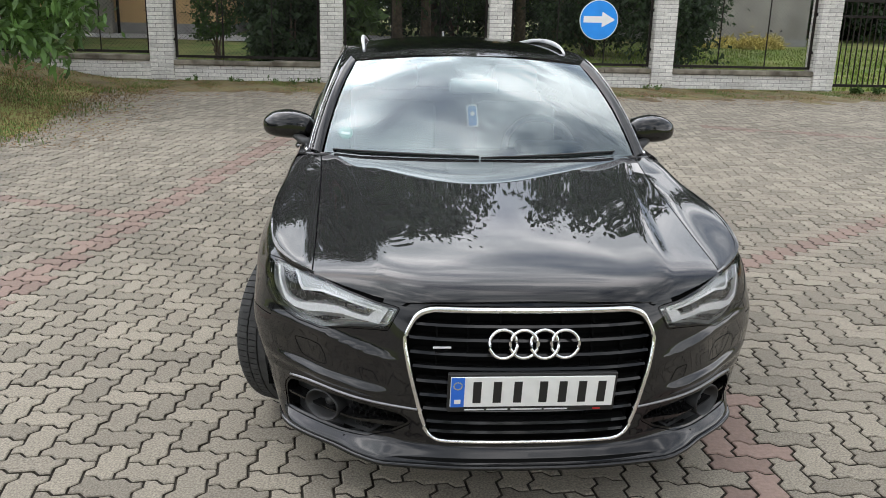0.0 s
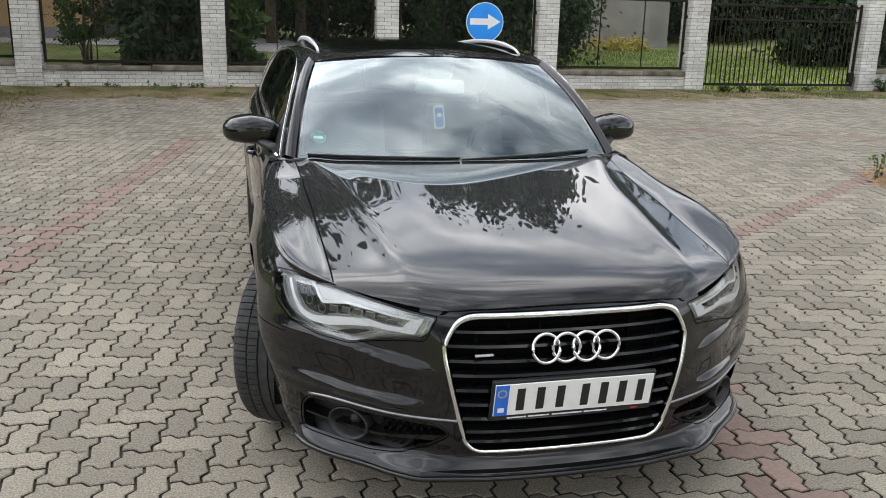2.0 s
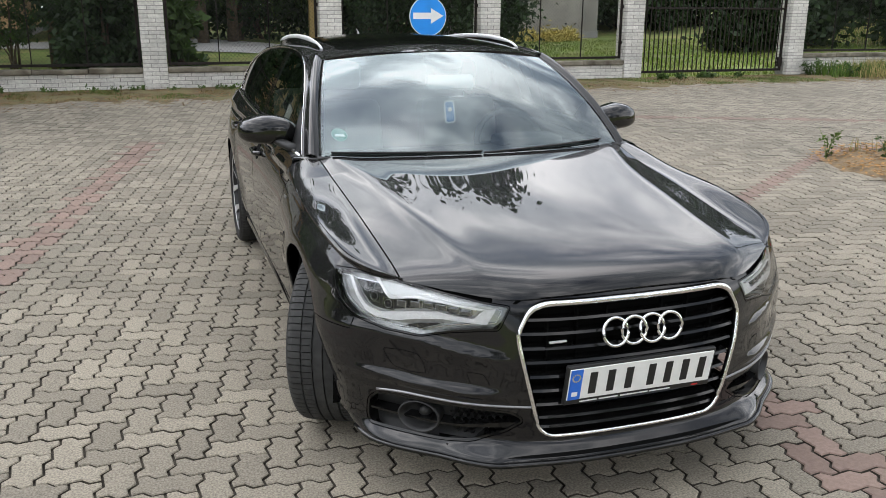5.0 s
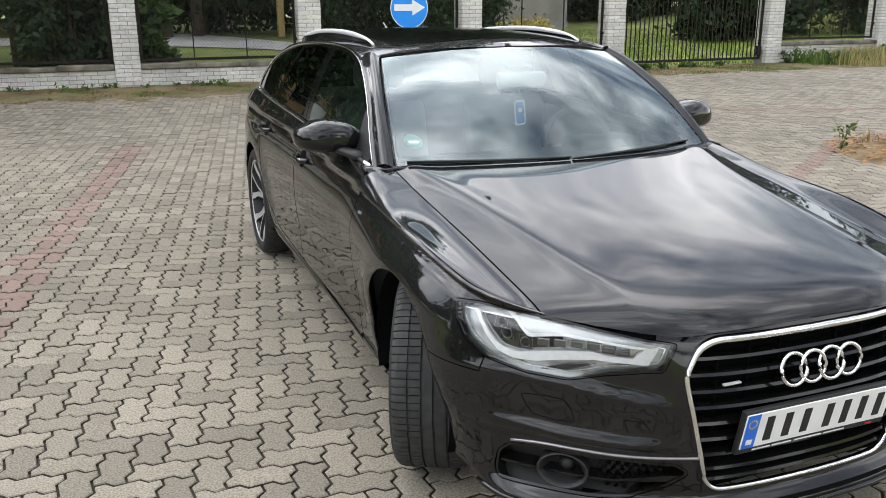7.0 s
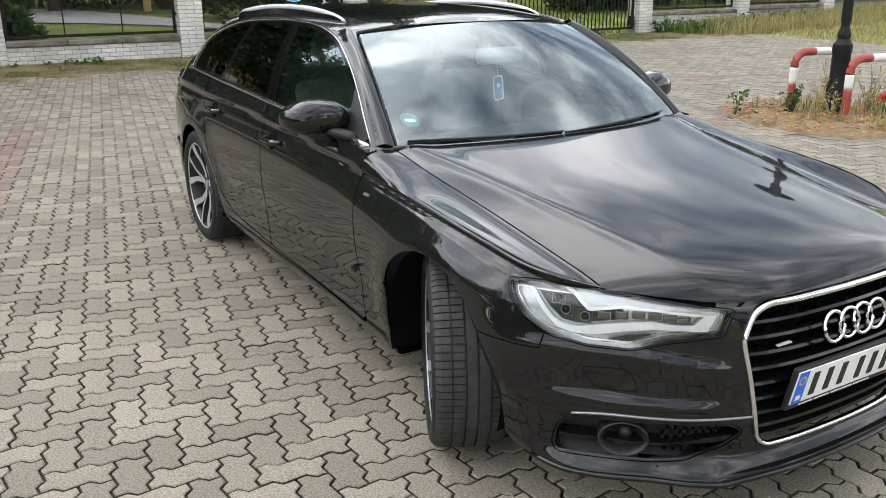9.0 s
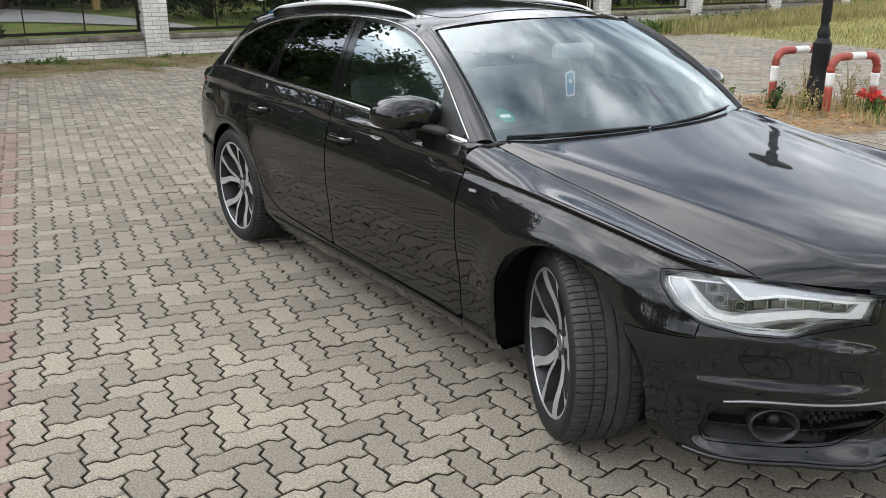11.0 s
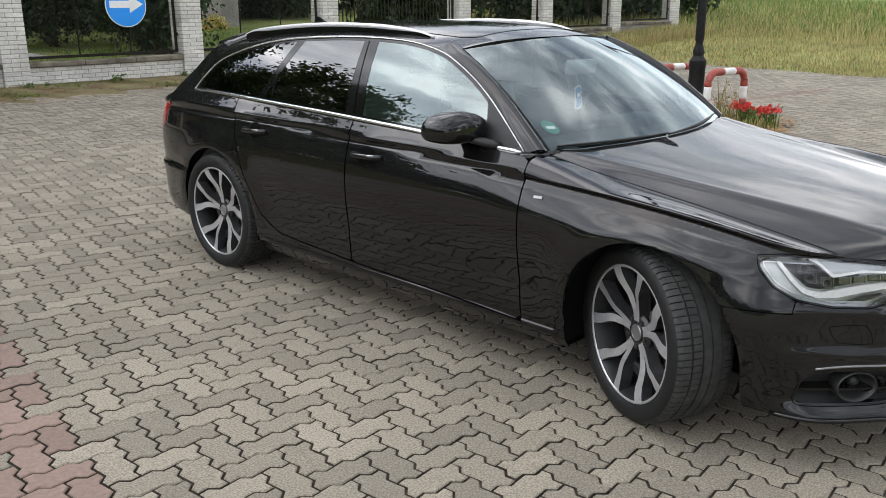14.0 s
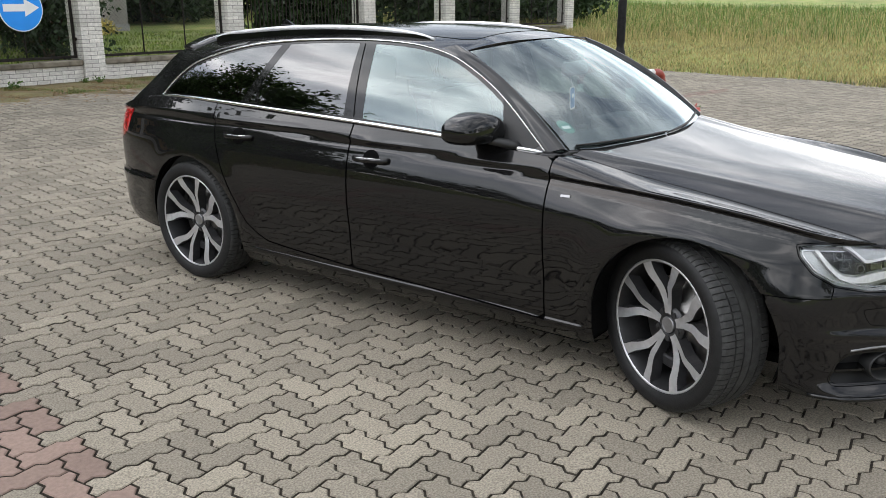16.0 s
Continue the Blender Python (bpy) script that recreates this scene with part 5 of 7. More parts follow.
copy_thing(wheel, Matrix.Translation((.800, WB, WR + .004)) @ Matrix.Rotation(radians(180), 4, "Z"))

# ---- cabin ----
bm = bmesh.new()
vs = box(bm, -.70, .70, .56, .98, .70, .93, .05)
bm_part("dashboard", bm, DASH, car, "dark dashboard", smooth=True)
bm = bmesh.new()
box(bm, .22, .56, .80, 1.0, .90, .975, .03)
bm_part("instrument_hood", bm, DASH, car, smooth=True)
ringp = [(.37 + .185 * math.cos(2 * math.pi * k / 36), 1.07 + .185 * math.sin(2 * math.pi * k / 36) * .42, .90 + .185 * math.sin(2 * math.pi * k / 36) * .90) for k in range(36)]
sw = part("steering_wheel", *tube(ringp, .017, 10, closed=True), DASH, car, "dark steering wheel", smooth=True)
bm = bmesh.new()
box(bm, .37 - .17, .37 + .17, 1.05, 1.08, .88, .92, .012)
box(bm, .37 - .06, .37 + .06, 1.03, 1.09, .84, .96, .02)
bm_part("spoke", bm, DASH, sw, smooth=True)
for x in (-.37, .37):
    bm = bmesh.new()
    box(bm, x - .25, x + .25, 1.30, 1.80, .42, .58, .06)
    seat = bm_part("front_seat", bm, SEAT, car, "light grey leather seat", smooth=True)
    bm = bmesh.new()
    box(bm, x - .25, x + .25, 1.75, 1.88, .52, 1.10, .055, Matrix.Translation((0, 1.75, .52)) @ Matrix.Rotation(radians(-14), 4, "X") @ Matrix.Translation((0, -1.75, -.52)))
    bm_part("backrest", bm, SEAT, seat, smooth=True)
    bm = bmesh.new()
    box(bm, x - .14, x + .14, 1.92, 2.02, 1.12, 1.29, .045)
    bm_part("headrest", bm, SEAT, seat, smooth=True)
bm = bmesh.new()
box(bm, -.66, .66, 2.55, 2.70, .50, 1.08, .05)
bm_part("rear_bench", bm, SEAT, car, "light grey rear bench", smooth=True)
bm = bmesh.new()
box(bm, -.78, .78, .5, 3.6, .30, .34)
bm_part("cabin_floor", bm, DASH, car)
lin = patch(ROOF, line(-.97, .97, 21), line(.02, .97, 20), rim=0, lift=-.03)
part("headliner", lin[0], [q[::-1] for q in lin[1]], SEAT, car)
for name, p in (("pillar_lining", merged(patch(AP, line(.02, .98, 16), line(0, 1, 5), flip=True, rim=0, lift=-.012))),):
    for q in (p, flipped(p)):
        part(name, q[0], q[1], SEAT, car)
inner = patch(SIDE, line(u_y(.60), u_y(3.6), 40), line(.32, 1.0, 12), [lambda u, z, P: belt(P[:, 1]) - .01 - z], rim=0, lift=-.07)
for q in (inner, flipped(inner)):
    part("door_lining", q[0], q[1], DASH, car)

# ---- the place: materials ----
PAVER = material("concrete_paver", (0.234, 0.206, 0.160), 0.88, vary=0.34, scale=130.0, bump=0.7, bump_scale=220.0, rand=0.21, second=0.12, second_scale=0.45)
PAVER_ALL = material("concrete_paver_field", (0.234, 0.206, 0.160), 0.88, vary=0.34, scale=130.0, bump=0.7, bump_scale=220.0, rand=0.21, island=True, second=0.12, second_scale=0.45)
PAVER_RED = material("red_paver", (0.208, 0.146, 0.118), 0.88, vary=0.12, scale=55.0, bump=0.35, bump_scale=260.0, rand=0.15, second=0.10)
PAVER_RED_ALL = material("red_paver_field", (0.208, 0.146, 0.118), 0.88, vary=0.12, scale=55.0, bump=0.35, bump_scale=260.0, rand=0.15, island=True, second=0.10)
# sand of the joints; on block walls it also carries the joints' shade
SAND_SHADE = material("joint_sand_and_shade", (0.048, 0.040, 0.029), 0.95, vary=0.35, scale=14.0, bump=0.6, bump_scale=120.0)
TURF = material("turf", (0.115, 0.190, 0.032), 0.95, color2=(0.26, 0.245, 0.085), scale=1.3, bump=0.8, bump_scale=30.0, second=0.25, second_scale=0.35)
GRAVEL = material("grey_gravel_drive", (0.45, 0.44, 0.42), 0.95, vary=0.15, scale=12.0, bump=0.6, bump_scale=60.0, second=0.1)
BRICK = material("white_sand_lime_brick", (0.60, 0.58, 0.54), 0.85, vary=0.12, scale=22.0, bump=0.3, bump_scale=120.0, rand=0.12, second=0.16, second_scale=1.2)
MORTAR = material("grey_mortar", (0.27, 0.26, 0.245), 0.95, vary=0.2, scale=20.0, bump=0.4, bump_scale=90.0)
COPING = material("weathered_concrete", (0.085, 0.072, 0.052), 0.95, vary=0.35, scale=4.0, bump=0.9, bump_scale=40.0, color2=(0.24, 0.215, 0.17), second=0.25, second_scale=1.1)
IRON = material("dark_painted_iron", (0.020, 0.016, 0.014), 0.75, vary=0.4, scale=14.0, spec=0.2)
WIRE = material("dull_fence_wire", (0.045, 0.047, 0.045), 0.7, 0.0)
SIGN_BLUE = material("sign_blue", (0.004, 0.27, 0.84), 0.35, vary=0.05, scale=4.0)
SIGN_WHITE = material("sign_white", (0.80, 0.80, 0.80), 0.4, vary=0.03, scale=6.0)
ZINC = material("galvanised_post", (0.35, 0.35, 0.34), 0.45, 0.6, vary=0.1, scale=15.0)
PAINT_RED = material("barrier_red", (0.30, 0.055, 0.038), 0.5, vary=0.2, scale=12.0)
PAINT_WHITE = material("barrier_white", (0.68, 0.67, 0.65), 0.5, vary=0.08, scale=12.0)
LAMP_BLACK = material("black_lamp_iron", (0.009, 0.009, 0.0095), 0.6, vary=0.4, scale=24.0, bump=0.4, bump_scale=50.0, spec=0.25)
BARK = material("bark", (0.10, 0.075, 0.05), 0.95, vary=0.35, scale=9.0, bump=0.9, bump_scale=25.0)
HOUSE = material("ochre_render", (0.60, 0.40, 0.20), 0.9, vary=0.05, scale=3.0, bump=0.2, bump_scale=80.0)
PLINTH = material("grey_plinth", (0.32, 0.31, 0.30), 0.9, vary=0.12, scale=6.0)
CONCRETE = material("grey_concrete_wall", (0.33, 0.31, 0.28), 0.9, vary=0.12, scale=1.5, bump=0.3, bump_scale=30.0, second=0.12)
ROOFING = material("dark_roofing", (0.07, 0.06, 0.055), 0.8, vary=0.2, scale=5.0)
STRAW = material("dry_straw", (0.62, 0.52, 0.16), 0.95, vary=0.25, scale=9.0)


def foliage(name, color, var=0.45, rough=0.55):
    """Leaves: colour varies leaf by leaf; a little light passes through."""
    m = material(name, color, rough, vary=0.2, scale=3.0, rand=var, island=True, spec=0.35)
    n, l = m.node_tree.nodes, m.node_tree.links
    b = n["Principled BSDF"]
    tr, mix, out = n.new("ShaderNodeBsdfTranslucent"), n.new("ShaderNodeMixShader"), n["Material Output"]
    src = b.inputs["Base Color"].links[0].from_socket
    l.new(src, tr.inputs["Color"])
    mix.inputs["Fac"].default_value = 0.28
    l.new(b.outputs["BSDF"], mix.inputs[1])
    l.new(tr.outputs["BSDF"], mix.inputs[2])
    l.new(mix.outputs["Shader"], out.inputs["Surface"])
    return m


LEAF = foliage("green_leaves", (0.050, 0.090, 0.022))
LEAF_DARK = foliage("dark_green_leaves", (0.028, 0.052, 0.018))
LEAF_LIGHT = foliage("light_green_leaves", (0.085, 0.135, 0.030))
LEAF_WEED = foliage("weed_leaves", (0.075, 0.13, 0.028))
LEAF_DRY = foliage("dry_leaves", (0.23, 0.135, 0.06), 0.45, 0.8)
GRASS_GREEN = foliage("green_grass", (0.085, 0.150, 0.024), 0.4)
LAWN = foliage("lawn_blades", (0.185, 0.265, 0.040), 0.4)
GRASS_DRY = foliage("dry_tall_grass", (0.34, 0.285, 0.125), 0.4, 0.8)
BANK_DRY = foliage("trodden_dry_grass", (0.18, 0.14, 0.06), .35, .85)
POPPY = foliage("red_petals", (0.50, 0.050, 0.040), 0.30)

rng = np.random.default_rng(7)


def fast(name, V, quads, mat, parent=None):
    """A mesh from arrays of vertices and quads."""
    me = bpy.data.meshes.new(name)
    V, quads = np.asarray(V, np.float32), np.asarray(quads, np.int32)
    k = quads.shape[1]
    me.vertices.add(len(V))
    me.vertices.foreach_set("co", V.ravel())
    me.loops.add(quads.size)
    me.loops.foreach_set("vertex_index", quads.ravel())
    me.polygons.add(len(quads))
    me.polygons.foreach_set("loop_start", np.arange(len(quads), dtype=np.int32) * k)
    me.update(calc_edges=True)
    me.materials.append(mat)
    ob = new(name, me)
    if parent is not None:
        ob.parent = parent
    return ob


def leaf_quads(P, size, droop=0.0, wide=0.55, up=None):
    """A bent rhombic leaf at each point."""
    n = len(P)
    d = rng.normal(size=(n, 3))
    d[:, 2] -= droop
    if up is not None:
        d = d * .35 + np.asarray(up)
    d /= np.linalg.norm(d, axis=1, keepdims=True)
    s = np.cross(d, rng.normal(size=(n, 3)))
    s /= np.linalg.norm(s, axis=1, keepdims=True) + 1e-9
    L = size * rng.uniform(.6, 1.3, (n, 1))
    V = np.stack([P, P + d * L * .45 + s * L * wide * .5, P + d * L, P + d * L * .45 - s * L * wide * .5], 1).reshape(-1, 3)
    return V, np.arange(4 * n).reshape(-1, 4)


def clumps(centre, radii, count, per, spread, hollow=.55, low=-1.0):
    """Points of leaves gathered in clumps through an uneven crown."""
    c = rng.normal(size=(count, 3))
    c /= np.linalg.norm(c, axis=1, keepdims=True)
    r = rng.uniform(hollow, 1.0, (count, 1)) ** .6
    wob = 1 + .22 * np.sin(c[:, :1] * 5.1 + centre[0]) + .18 * np.sin(c[:, 1:2] * 6.3 + centre[1] * 2)
    c = c * r * wob
    c = c[c[:, 2] > low]
    P = (np.asarray(centre) + c * np.asarray(radii))[:, None, :] + rng.normal(size=(len(c), per, 3)) * spread * rng.uniform(.5, 1.2, (len(c), 1, 1))
    return P.reshape(-1, 3), np.asarray(centre) + c * np.asarray(radii)


def ground_z(x, y):
    """The lot is level by the car and rises gently to the fence; the lawn behind goes on rising."""
    x, y = np.asarray(x, float), np.asarray(y, float)
    z = .10 * smooth(y, 3.0, 14.0) + .03 * np.clip(y - 14.3, 0, 22) + .035 * np.clip(x - 17.0, 0, 70)
    mound = .55 * smooth(-x, 4.9, 8.5) * smooth(y, 6.0, 9.5) * (1 - smooth(y, 13.6, 14.4))
    return z + mound


LOT = (-9.0, 15.4, -6.0, 13.95)


def tree(x, y, h, r, leaf=LEAF, n=110, per=70, size=.17, base=None, label="tall leafy tree behind the fence", trunk=.16, crown_low=.28, group="trees around the lot"):
    z0 = float(ground_z(x, y))
    top = z0 + h
    lean = rng.uniform(-.3, .3, 2)
    path = [(x, y, z0 - .1), (x + lean[0] * .2, y + lean[1] * .2, z0 + h * .25), (x + lean[0] * .6, y + lean[1] * .6, z0 + h * .5), (x + lean[0], y + lean[1], z0 + h * .9)]
    ob = new("tree")
    tagged(ob, label, "tree", group)
    V, F = tube(path, [trunk * 1.25, trunk, trunk * .6, trunk * .12], 9)
    c = np.array([x + lean[0] * .6, y + lean[1] * .6, z0 + h * (crown_low + 1) / 2])
    P, cc = clumps(c, (r, r, h * (1 - crown_low) / 2), n, per, r * .13)
    for k in rng.choice(len(cc), 14, replace=False):
        q = cc[k]
        t = rng.uniform(.3, .75)
        s = np.array(path[1]) * (1 - t) + np.array(path[3]) * t
        m = (s + q) / 2 + np.array([0, 0, .15 * r * rng.uniform(-1, .6)])
        v, f = tube([tuple(s), tuple(m), tuple(q)], [trunk * .32, trunk * .2, trunk * .05], 6)
        o = len(V)
        V += v
        F += [tuple(i + o for i in g) for g in f]
    part("trunk", V, F, BARK, ob, smooth=True)
    v, q = leaf_quads(P, size, .5)
    fast("crown", v, q, leaf, ob)
    return ob


def shrub(x, y, h, r, leaf=LEAF_DARK, n=60, per=90, size=.12, label="dense green shrub behind the fence", droop=.4, low=.02):
    z0 = float(ground_z(x, y))
    ob = new("shrub")
    tagged(ob, label, "shrub", "shrubs behind the fence")
    P, cc = clumps((x, y, z0 + h * .5), (r, r * .9, h * .52), n, per, r * .17, .35)
    P = P[P[:, 2] > z0 + low + .08 * np.sin(P[:, 0] * 7)]
    V, F = [], []
    for k in range(9):
        q = cc[k * len(cc) // 9]
        v, f = tube([(x + rng.uniform(-.1, .1), y + rng.uniform(-.1, .1), z0 - .05), (x * .6 + q[0] * .4, y * .6 + q[1] * .4, z0 + (q[2] - z0) * .6), tuple(q)], [.035, .022, .006], 6)
        o = len(V)
        V += v
        F += [tuple(i + o for i in g) for g in f]
    part("stem", V, F, BARK, ob, smooth=True)
    v, q = leaf_quads(P, size, droop)
    fast("crown", v, q, leaf, ob)
    return ob


# ---- ground ----
gx = np.unique(np.concatenate([np.linspace(-400, -30, 12), np.linspace(-30, 40, 71), np.linspace(40, 500, 14)]))
gy = np.unique(np.concatenate([np.linspace(-400, -20, 12), np.linspace(-20, 44, 65), np.linspace(44, 500, 14)]))
X, Y = np.meshgrid(gx, gy, indexing="ij")
Z = ground_z(X, Y)
inside_lot = (X > LOT[0] - .5) & (X < LOT[1] + .2) & (Y > LOT[2] - .5) & (Y < LOT[3] + .3)
Z = np.where(inside_lot, Z - .06 * (X > -4.2) - .02, Z)
i = np.arange(X.size).reshape(X.shape)
Q = np.stack([i[:-1, :-1], i[1:, :-1], i[1:, 1:], i[:-1, 1:]], -1).reshape(-1, 4)
ground = fast("ground", np.stack([X, Y, Z], -1).reshape(-1, 3), Q, TURF)
ground.data.polygons.foreach_set("use_smooth", [True] * len(Q))
tagged(ground, "green and straw-coloured grass on gently rising ground", "ground", kind="structure")
bx, by = np.linspace(LOT[0], LOT[1], 30), np.linspace(LOT[2], LOT[3], 40)
X, Y = np.meshgrid(bx, by, indexing="ij")
i = np.arange(X.size).reshape(X.shape)
Q = np.stack([i[:-1, :-1], i[1:, :-1], i[1:, 1:], i[:-1, 1:]], -1).reshape(-1, 4)
mound_cut = ground_z(X, Y) - np.where((X < -4.6) & (Y > 6.0), .3, 0)
pavement = fast("pavement", np.stack([X, Y, np.minimum(mound_cut, .10 * smooth(Y, 3.0, 14.0)) - .014], -1).reshape(-1, 3), Q, SAND_SHADE)
tagged(pavement, "grey zigzag interlocking concrete block paving with red lines", "pavement", kind="structure")

# far drive behind the fence
dx = np.linspace(-30, 4.6, 32)
d_low = natural([-30, -10, -3, -.3, 1.5, 3.2, 4.6], [24.9, 24.9, 24.3, 23.2, 22.2, 20.6, 18.9])
d_top = natural([-30, -10, -3, .5, 2.9, 3.8, 4.6], [27.2, 27.1, 28.2, 28.6, 25.2, 23.0, 20.2])
V = [(x, y, float(ground_z(x, y)) + .03) for x in dx for y in (float(d_low(x)), float(d_low(x) + d_top(x)) / 2, float(d_top(x)))]
drive = part("drive", V, [(3 * i + j, 3 * i + j + 3, 3 * i + j + 4, 3 * i + j + 1) for i in range(31) for j in range(2)], GRAVEL)
tagged(drive, "pale grey gravel drive across the lawn", "drive", kind="structure")

# ---- fence: pillars, low wall, panels, gate ----
PILLARS = (-8.0, -4.65, -1.34, 2.02, 5.41, 8.88, 13.31, 16.84, 20.43, 24.1)
FY, PW = 14.06, .44
COURSE = .075
brick_shapes = {}


def brick_mesh(lx, ly):
    key = (round(lx, 3), round(ly, 3))
    if key not in brick_shapes:
        bm = bmesh.new()
        box(bm, -lx / 2, lx / 2, -ly / 2, ly / 2, -.0325, .0325)
        bmesh.ops.bevel(bm, geom=bm.edges[:], offset=.004, segments=1, affect="EDGES")
        me = bpy.data.meshes.new("brick")
        bm.to_mesh(me)
        bm.free()
        me.materials.append(BRICK)
        brick_shapes[key] = me
    return brick_shapes[key]


def brick(x, y, z, lx, ly, parent):
    ob = new("brick", brick_mesh(lx, ly))
    ob.location = (x + rng.uniform(-.002, .002), y + rng.uniform(-.0025, .0025), z)
    ob.parent = parent
    return ob


for k, px in enumerate(PILLARS):
    z0 = float(ground_z(px, FY)) - .04 + (.05 if px > 12 else 0)
    bm = bmesh.new()
    box(bm, px - PW / 2 + .006, px + PW / 2 - .006, FY + .006, FY + PW - .006, z0 - .2, z0 + 29 * COURSE)
    pil = bm_part("gate_pillar" if px in (8.88, 13.31) else "fence_pillar", bm, MORTAR, None)
    tagged(pil, "white brick fence pillar with grey mortar joints", "pillar", "fence pillars")
    for c in range(29):
        z = z0 + (c + .5) * COURSE
        a, b = (.285, .145) if c % 2 else (.145, .285)
        t = .12
        brick(px - PW / 2 + a / 2, FY + t / 2, z, a, t, pil)
        brick(px + PW / 2 - b / 2, FY + t / 2, z, b, t, pil)
        if px < 17 and 3 < c < 29:
            for sx in (-1, 1):
                brick(px + sx * (PW / 2 - t / 2), FY + t + .01 + (PW - t - .01) / 2, z, t, PW - t - .012, pil)
    bm = bmesh.new()
    box(bm, px - PW / 2 - .04, px + PW / 2 + .04, FY - .04, FY + PW + .04, z0 + 29 * COURSE, z0 + 29 * COURSE + .07, .015)
    bm_part("cap", bm, COPING, pil)

panel_no = 0
for x0, x1 in zip(PILLARS, PILLARS[1:]):
    if x0 == 8.88:
        continue
    a, b = x0 + PW / 2, x1 - PW / 2
    zg = float(ground_z((a + b) / 2, FY)) + (.10 if a > 13 else 0) - .03
    bm = bmesh.new()
    box(bm, a, b, FY + .075, FY + .33, zg - .2, zg + .335)
    wall = bm_part("fence_wall", bm, MORTAR, None)
    tagged(wall, "low white brick wall under a concrete coping", "wall", "fence walls", kind="structure")
    if a < 17:
        for c in range(5):
            z = zg - .02 + (c + .5) * COURSE - .02
            n = 12
            L = (b - a) / n
            ends = [0] + [(j + (.25 if c % 2 else -.25)) * L for j in range(1, n)] + [n * L]
            for e0, e1 in zip(ends, ends[1:]):
                brick(a + (e0 + e1) / 2, FY + .068 + .06, z, e1 - e0 - .010, .12, wall)
    n = 3
    for j in range(n):
        bm = bmesh.new()
        box(bm, a + (b - a) * j / n + .003, a + (b - a) * (j + 1) / n - .003, FY + .02, FY + .36, zg + .335 + rng.uniform(0, .006), zg + .430 + rng.uniform(-.012, .012), .018)
        bm_part("coping_slab", bm, COPING, wall)
    # iron panel with wire mesh
    z1, z2 = zg + .47, zg + 1.95
    bm = bmesh.new()
    yb = FY + .20
    box(bm, a + .02, b - .02, yb - .02, yb + .02, z1, z1 + .05, .004)
    panel = bm_part("fence_panel", bm, IRON, None)
    tagged(panel, "dark iron fence panel filled with wire mesh", "fence panel", "fence panels")
    for name, bx0, bx1, bz0, bz1 in (("top_rail", a + .02, b - .02, z2 - .05, z2), ("side_rail", a + .02, a + .07, z1 + .05, z2 - .05), ("side_rail", b - .07, b - .02, z1 + .05, z2 - .05), ("upright", a + (b - a) / 3 - .009, a + (b - a) / 3 + .009, z1 + .05, z2 - .05), ("upright", a + (b - a) * 2 / 3 - .009, a + (b - a) * 2 / 3 + .009, z1 + .05, z2 - .05)):
        bm = bmesh.new()
        box(bm, bx0, bx1, yb - .015, yb + .015, bz0, bz1, .003)
        bm_part(name, bm, IRON, panel)
    for sx in (a - .004, b + .004):
        for zz in (z1 + .35, z2 - .35):
            bm = bmesh.new()
            box(bm, sx - .028, sx + .028, yb - .03, yb + .03, zz - .03, zz + .03, .006)
            bm_part("bracket", bm, IRON, panel)
    s, w, h = .075, b - a - .10, z2 - z1 - .10
    V, Q = [], []
    for sg in (1, -1):
        for j in range(int((w + h) / s) + 1):
            o = j * s
            if sg == 1:
                p, q = (max(0, o - h), min(o, h)), (min(o, w), max(0, o - w))
            else:
                p, q = (max(0, o - h), h - min(o, h)), (min(o, w), h - max(0, o - w))
            p, q = np.array([a + .05 + p[0], yb, z1 + .05 + p[1]]), np.array([a + .05 + q[0], yb + .002 * sg, z1 + .05 + q[1]])
            d = (q - p) / (np.linalg.norm(q - p) + 1e-9)
            nrm = np.array([-d[2], 0, d[0]]) * .0017
            k = len(V)
            V += [p - nrm, p + nrm, q + nrm, q - nrm]
            Q.append((k, k + 1, k + 2, k + 3))
            V += [p - (0, .0017, 0), p + (0, .0017, 0), q + (0, .0017, 0), q - (0, .0017, 0)]
            Q.append((k + 4, k + 5, k + 6, k + 7))
    tagged(fast("wire_mesh", V, Q, WIRE, panel), kind="stuff")
    panel_no += 1

# double gate of upright bars
ga, gb, gz1, gz2 = 8.88 + PW / 2 + .03, 13.31 - PW / 2 - .03, .20, 1.98
bm = bmesh.new()
box(bm, ga, gb, FY + .17, FY + .23, gz1, gz1 + .055, .004)
gate_ob = bm_part("gate", bm, IRON, None)
tagged(gate_ob, "closed dark iron gate of upright bars", "gate")
for name, z0, z1 in (("rail", 1.62, 1.665), ("rail", gz2 - .05, gz2)):
    bm = bmesh.new()
    box(bm, ga, gb, FY + .175, FY + .225, z0, z1, .004)
    bm_part(name, bm, IRON, gate_ob)
nb = 33
bar = None
for j in range(nb + 1):
    x = ga + .02 + (gb - ga - .04) * j / nb
    w = .022 if j in (0, nb) else .010
    bm = bmesh.new()
    box(bm, x - w, x + w, FY + .20 - w, FY + .20 + w, gz1 + .05, gz2 + .05)
    bm_part("bar", bm, IRON, gate_ob)
bm = bmesh.new()
box(bm, gb - .14, gb - .02, FY + .12, FY + .18, .30, .52, .01)
bm_part("lock_case", bm, IRON, gate_ob)

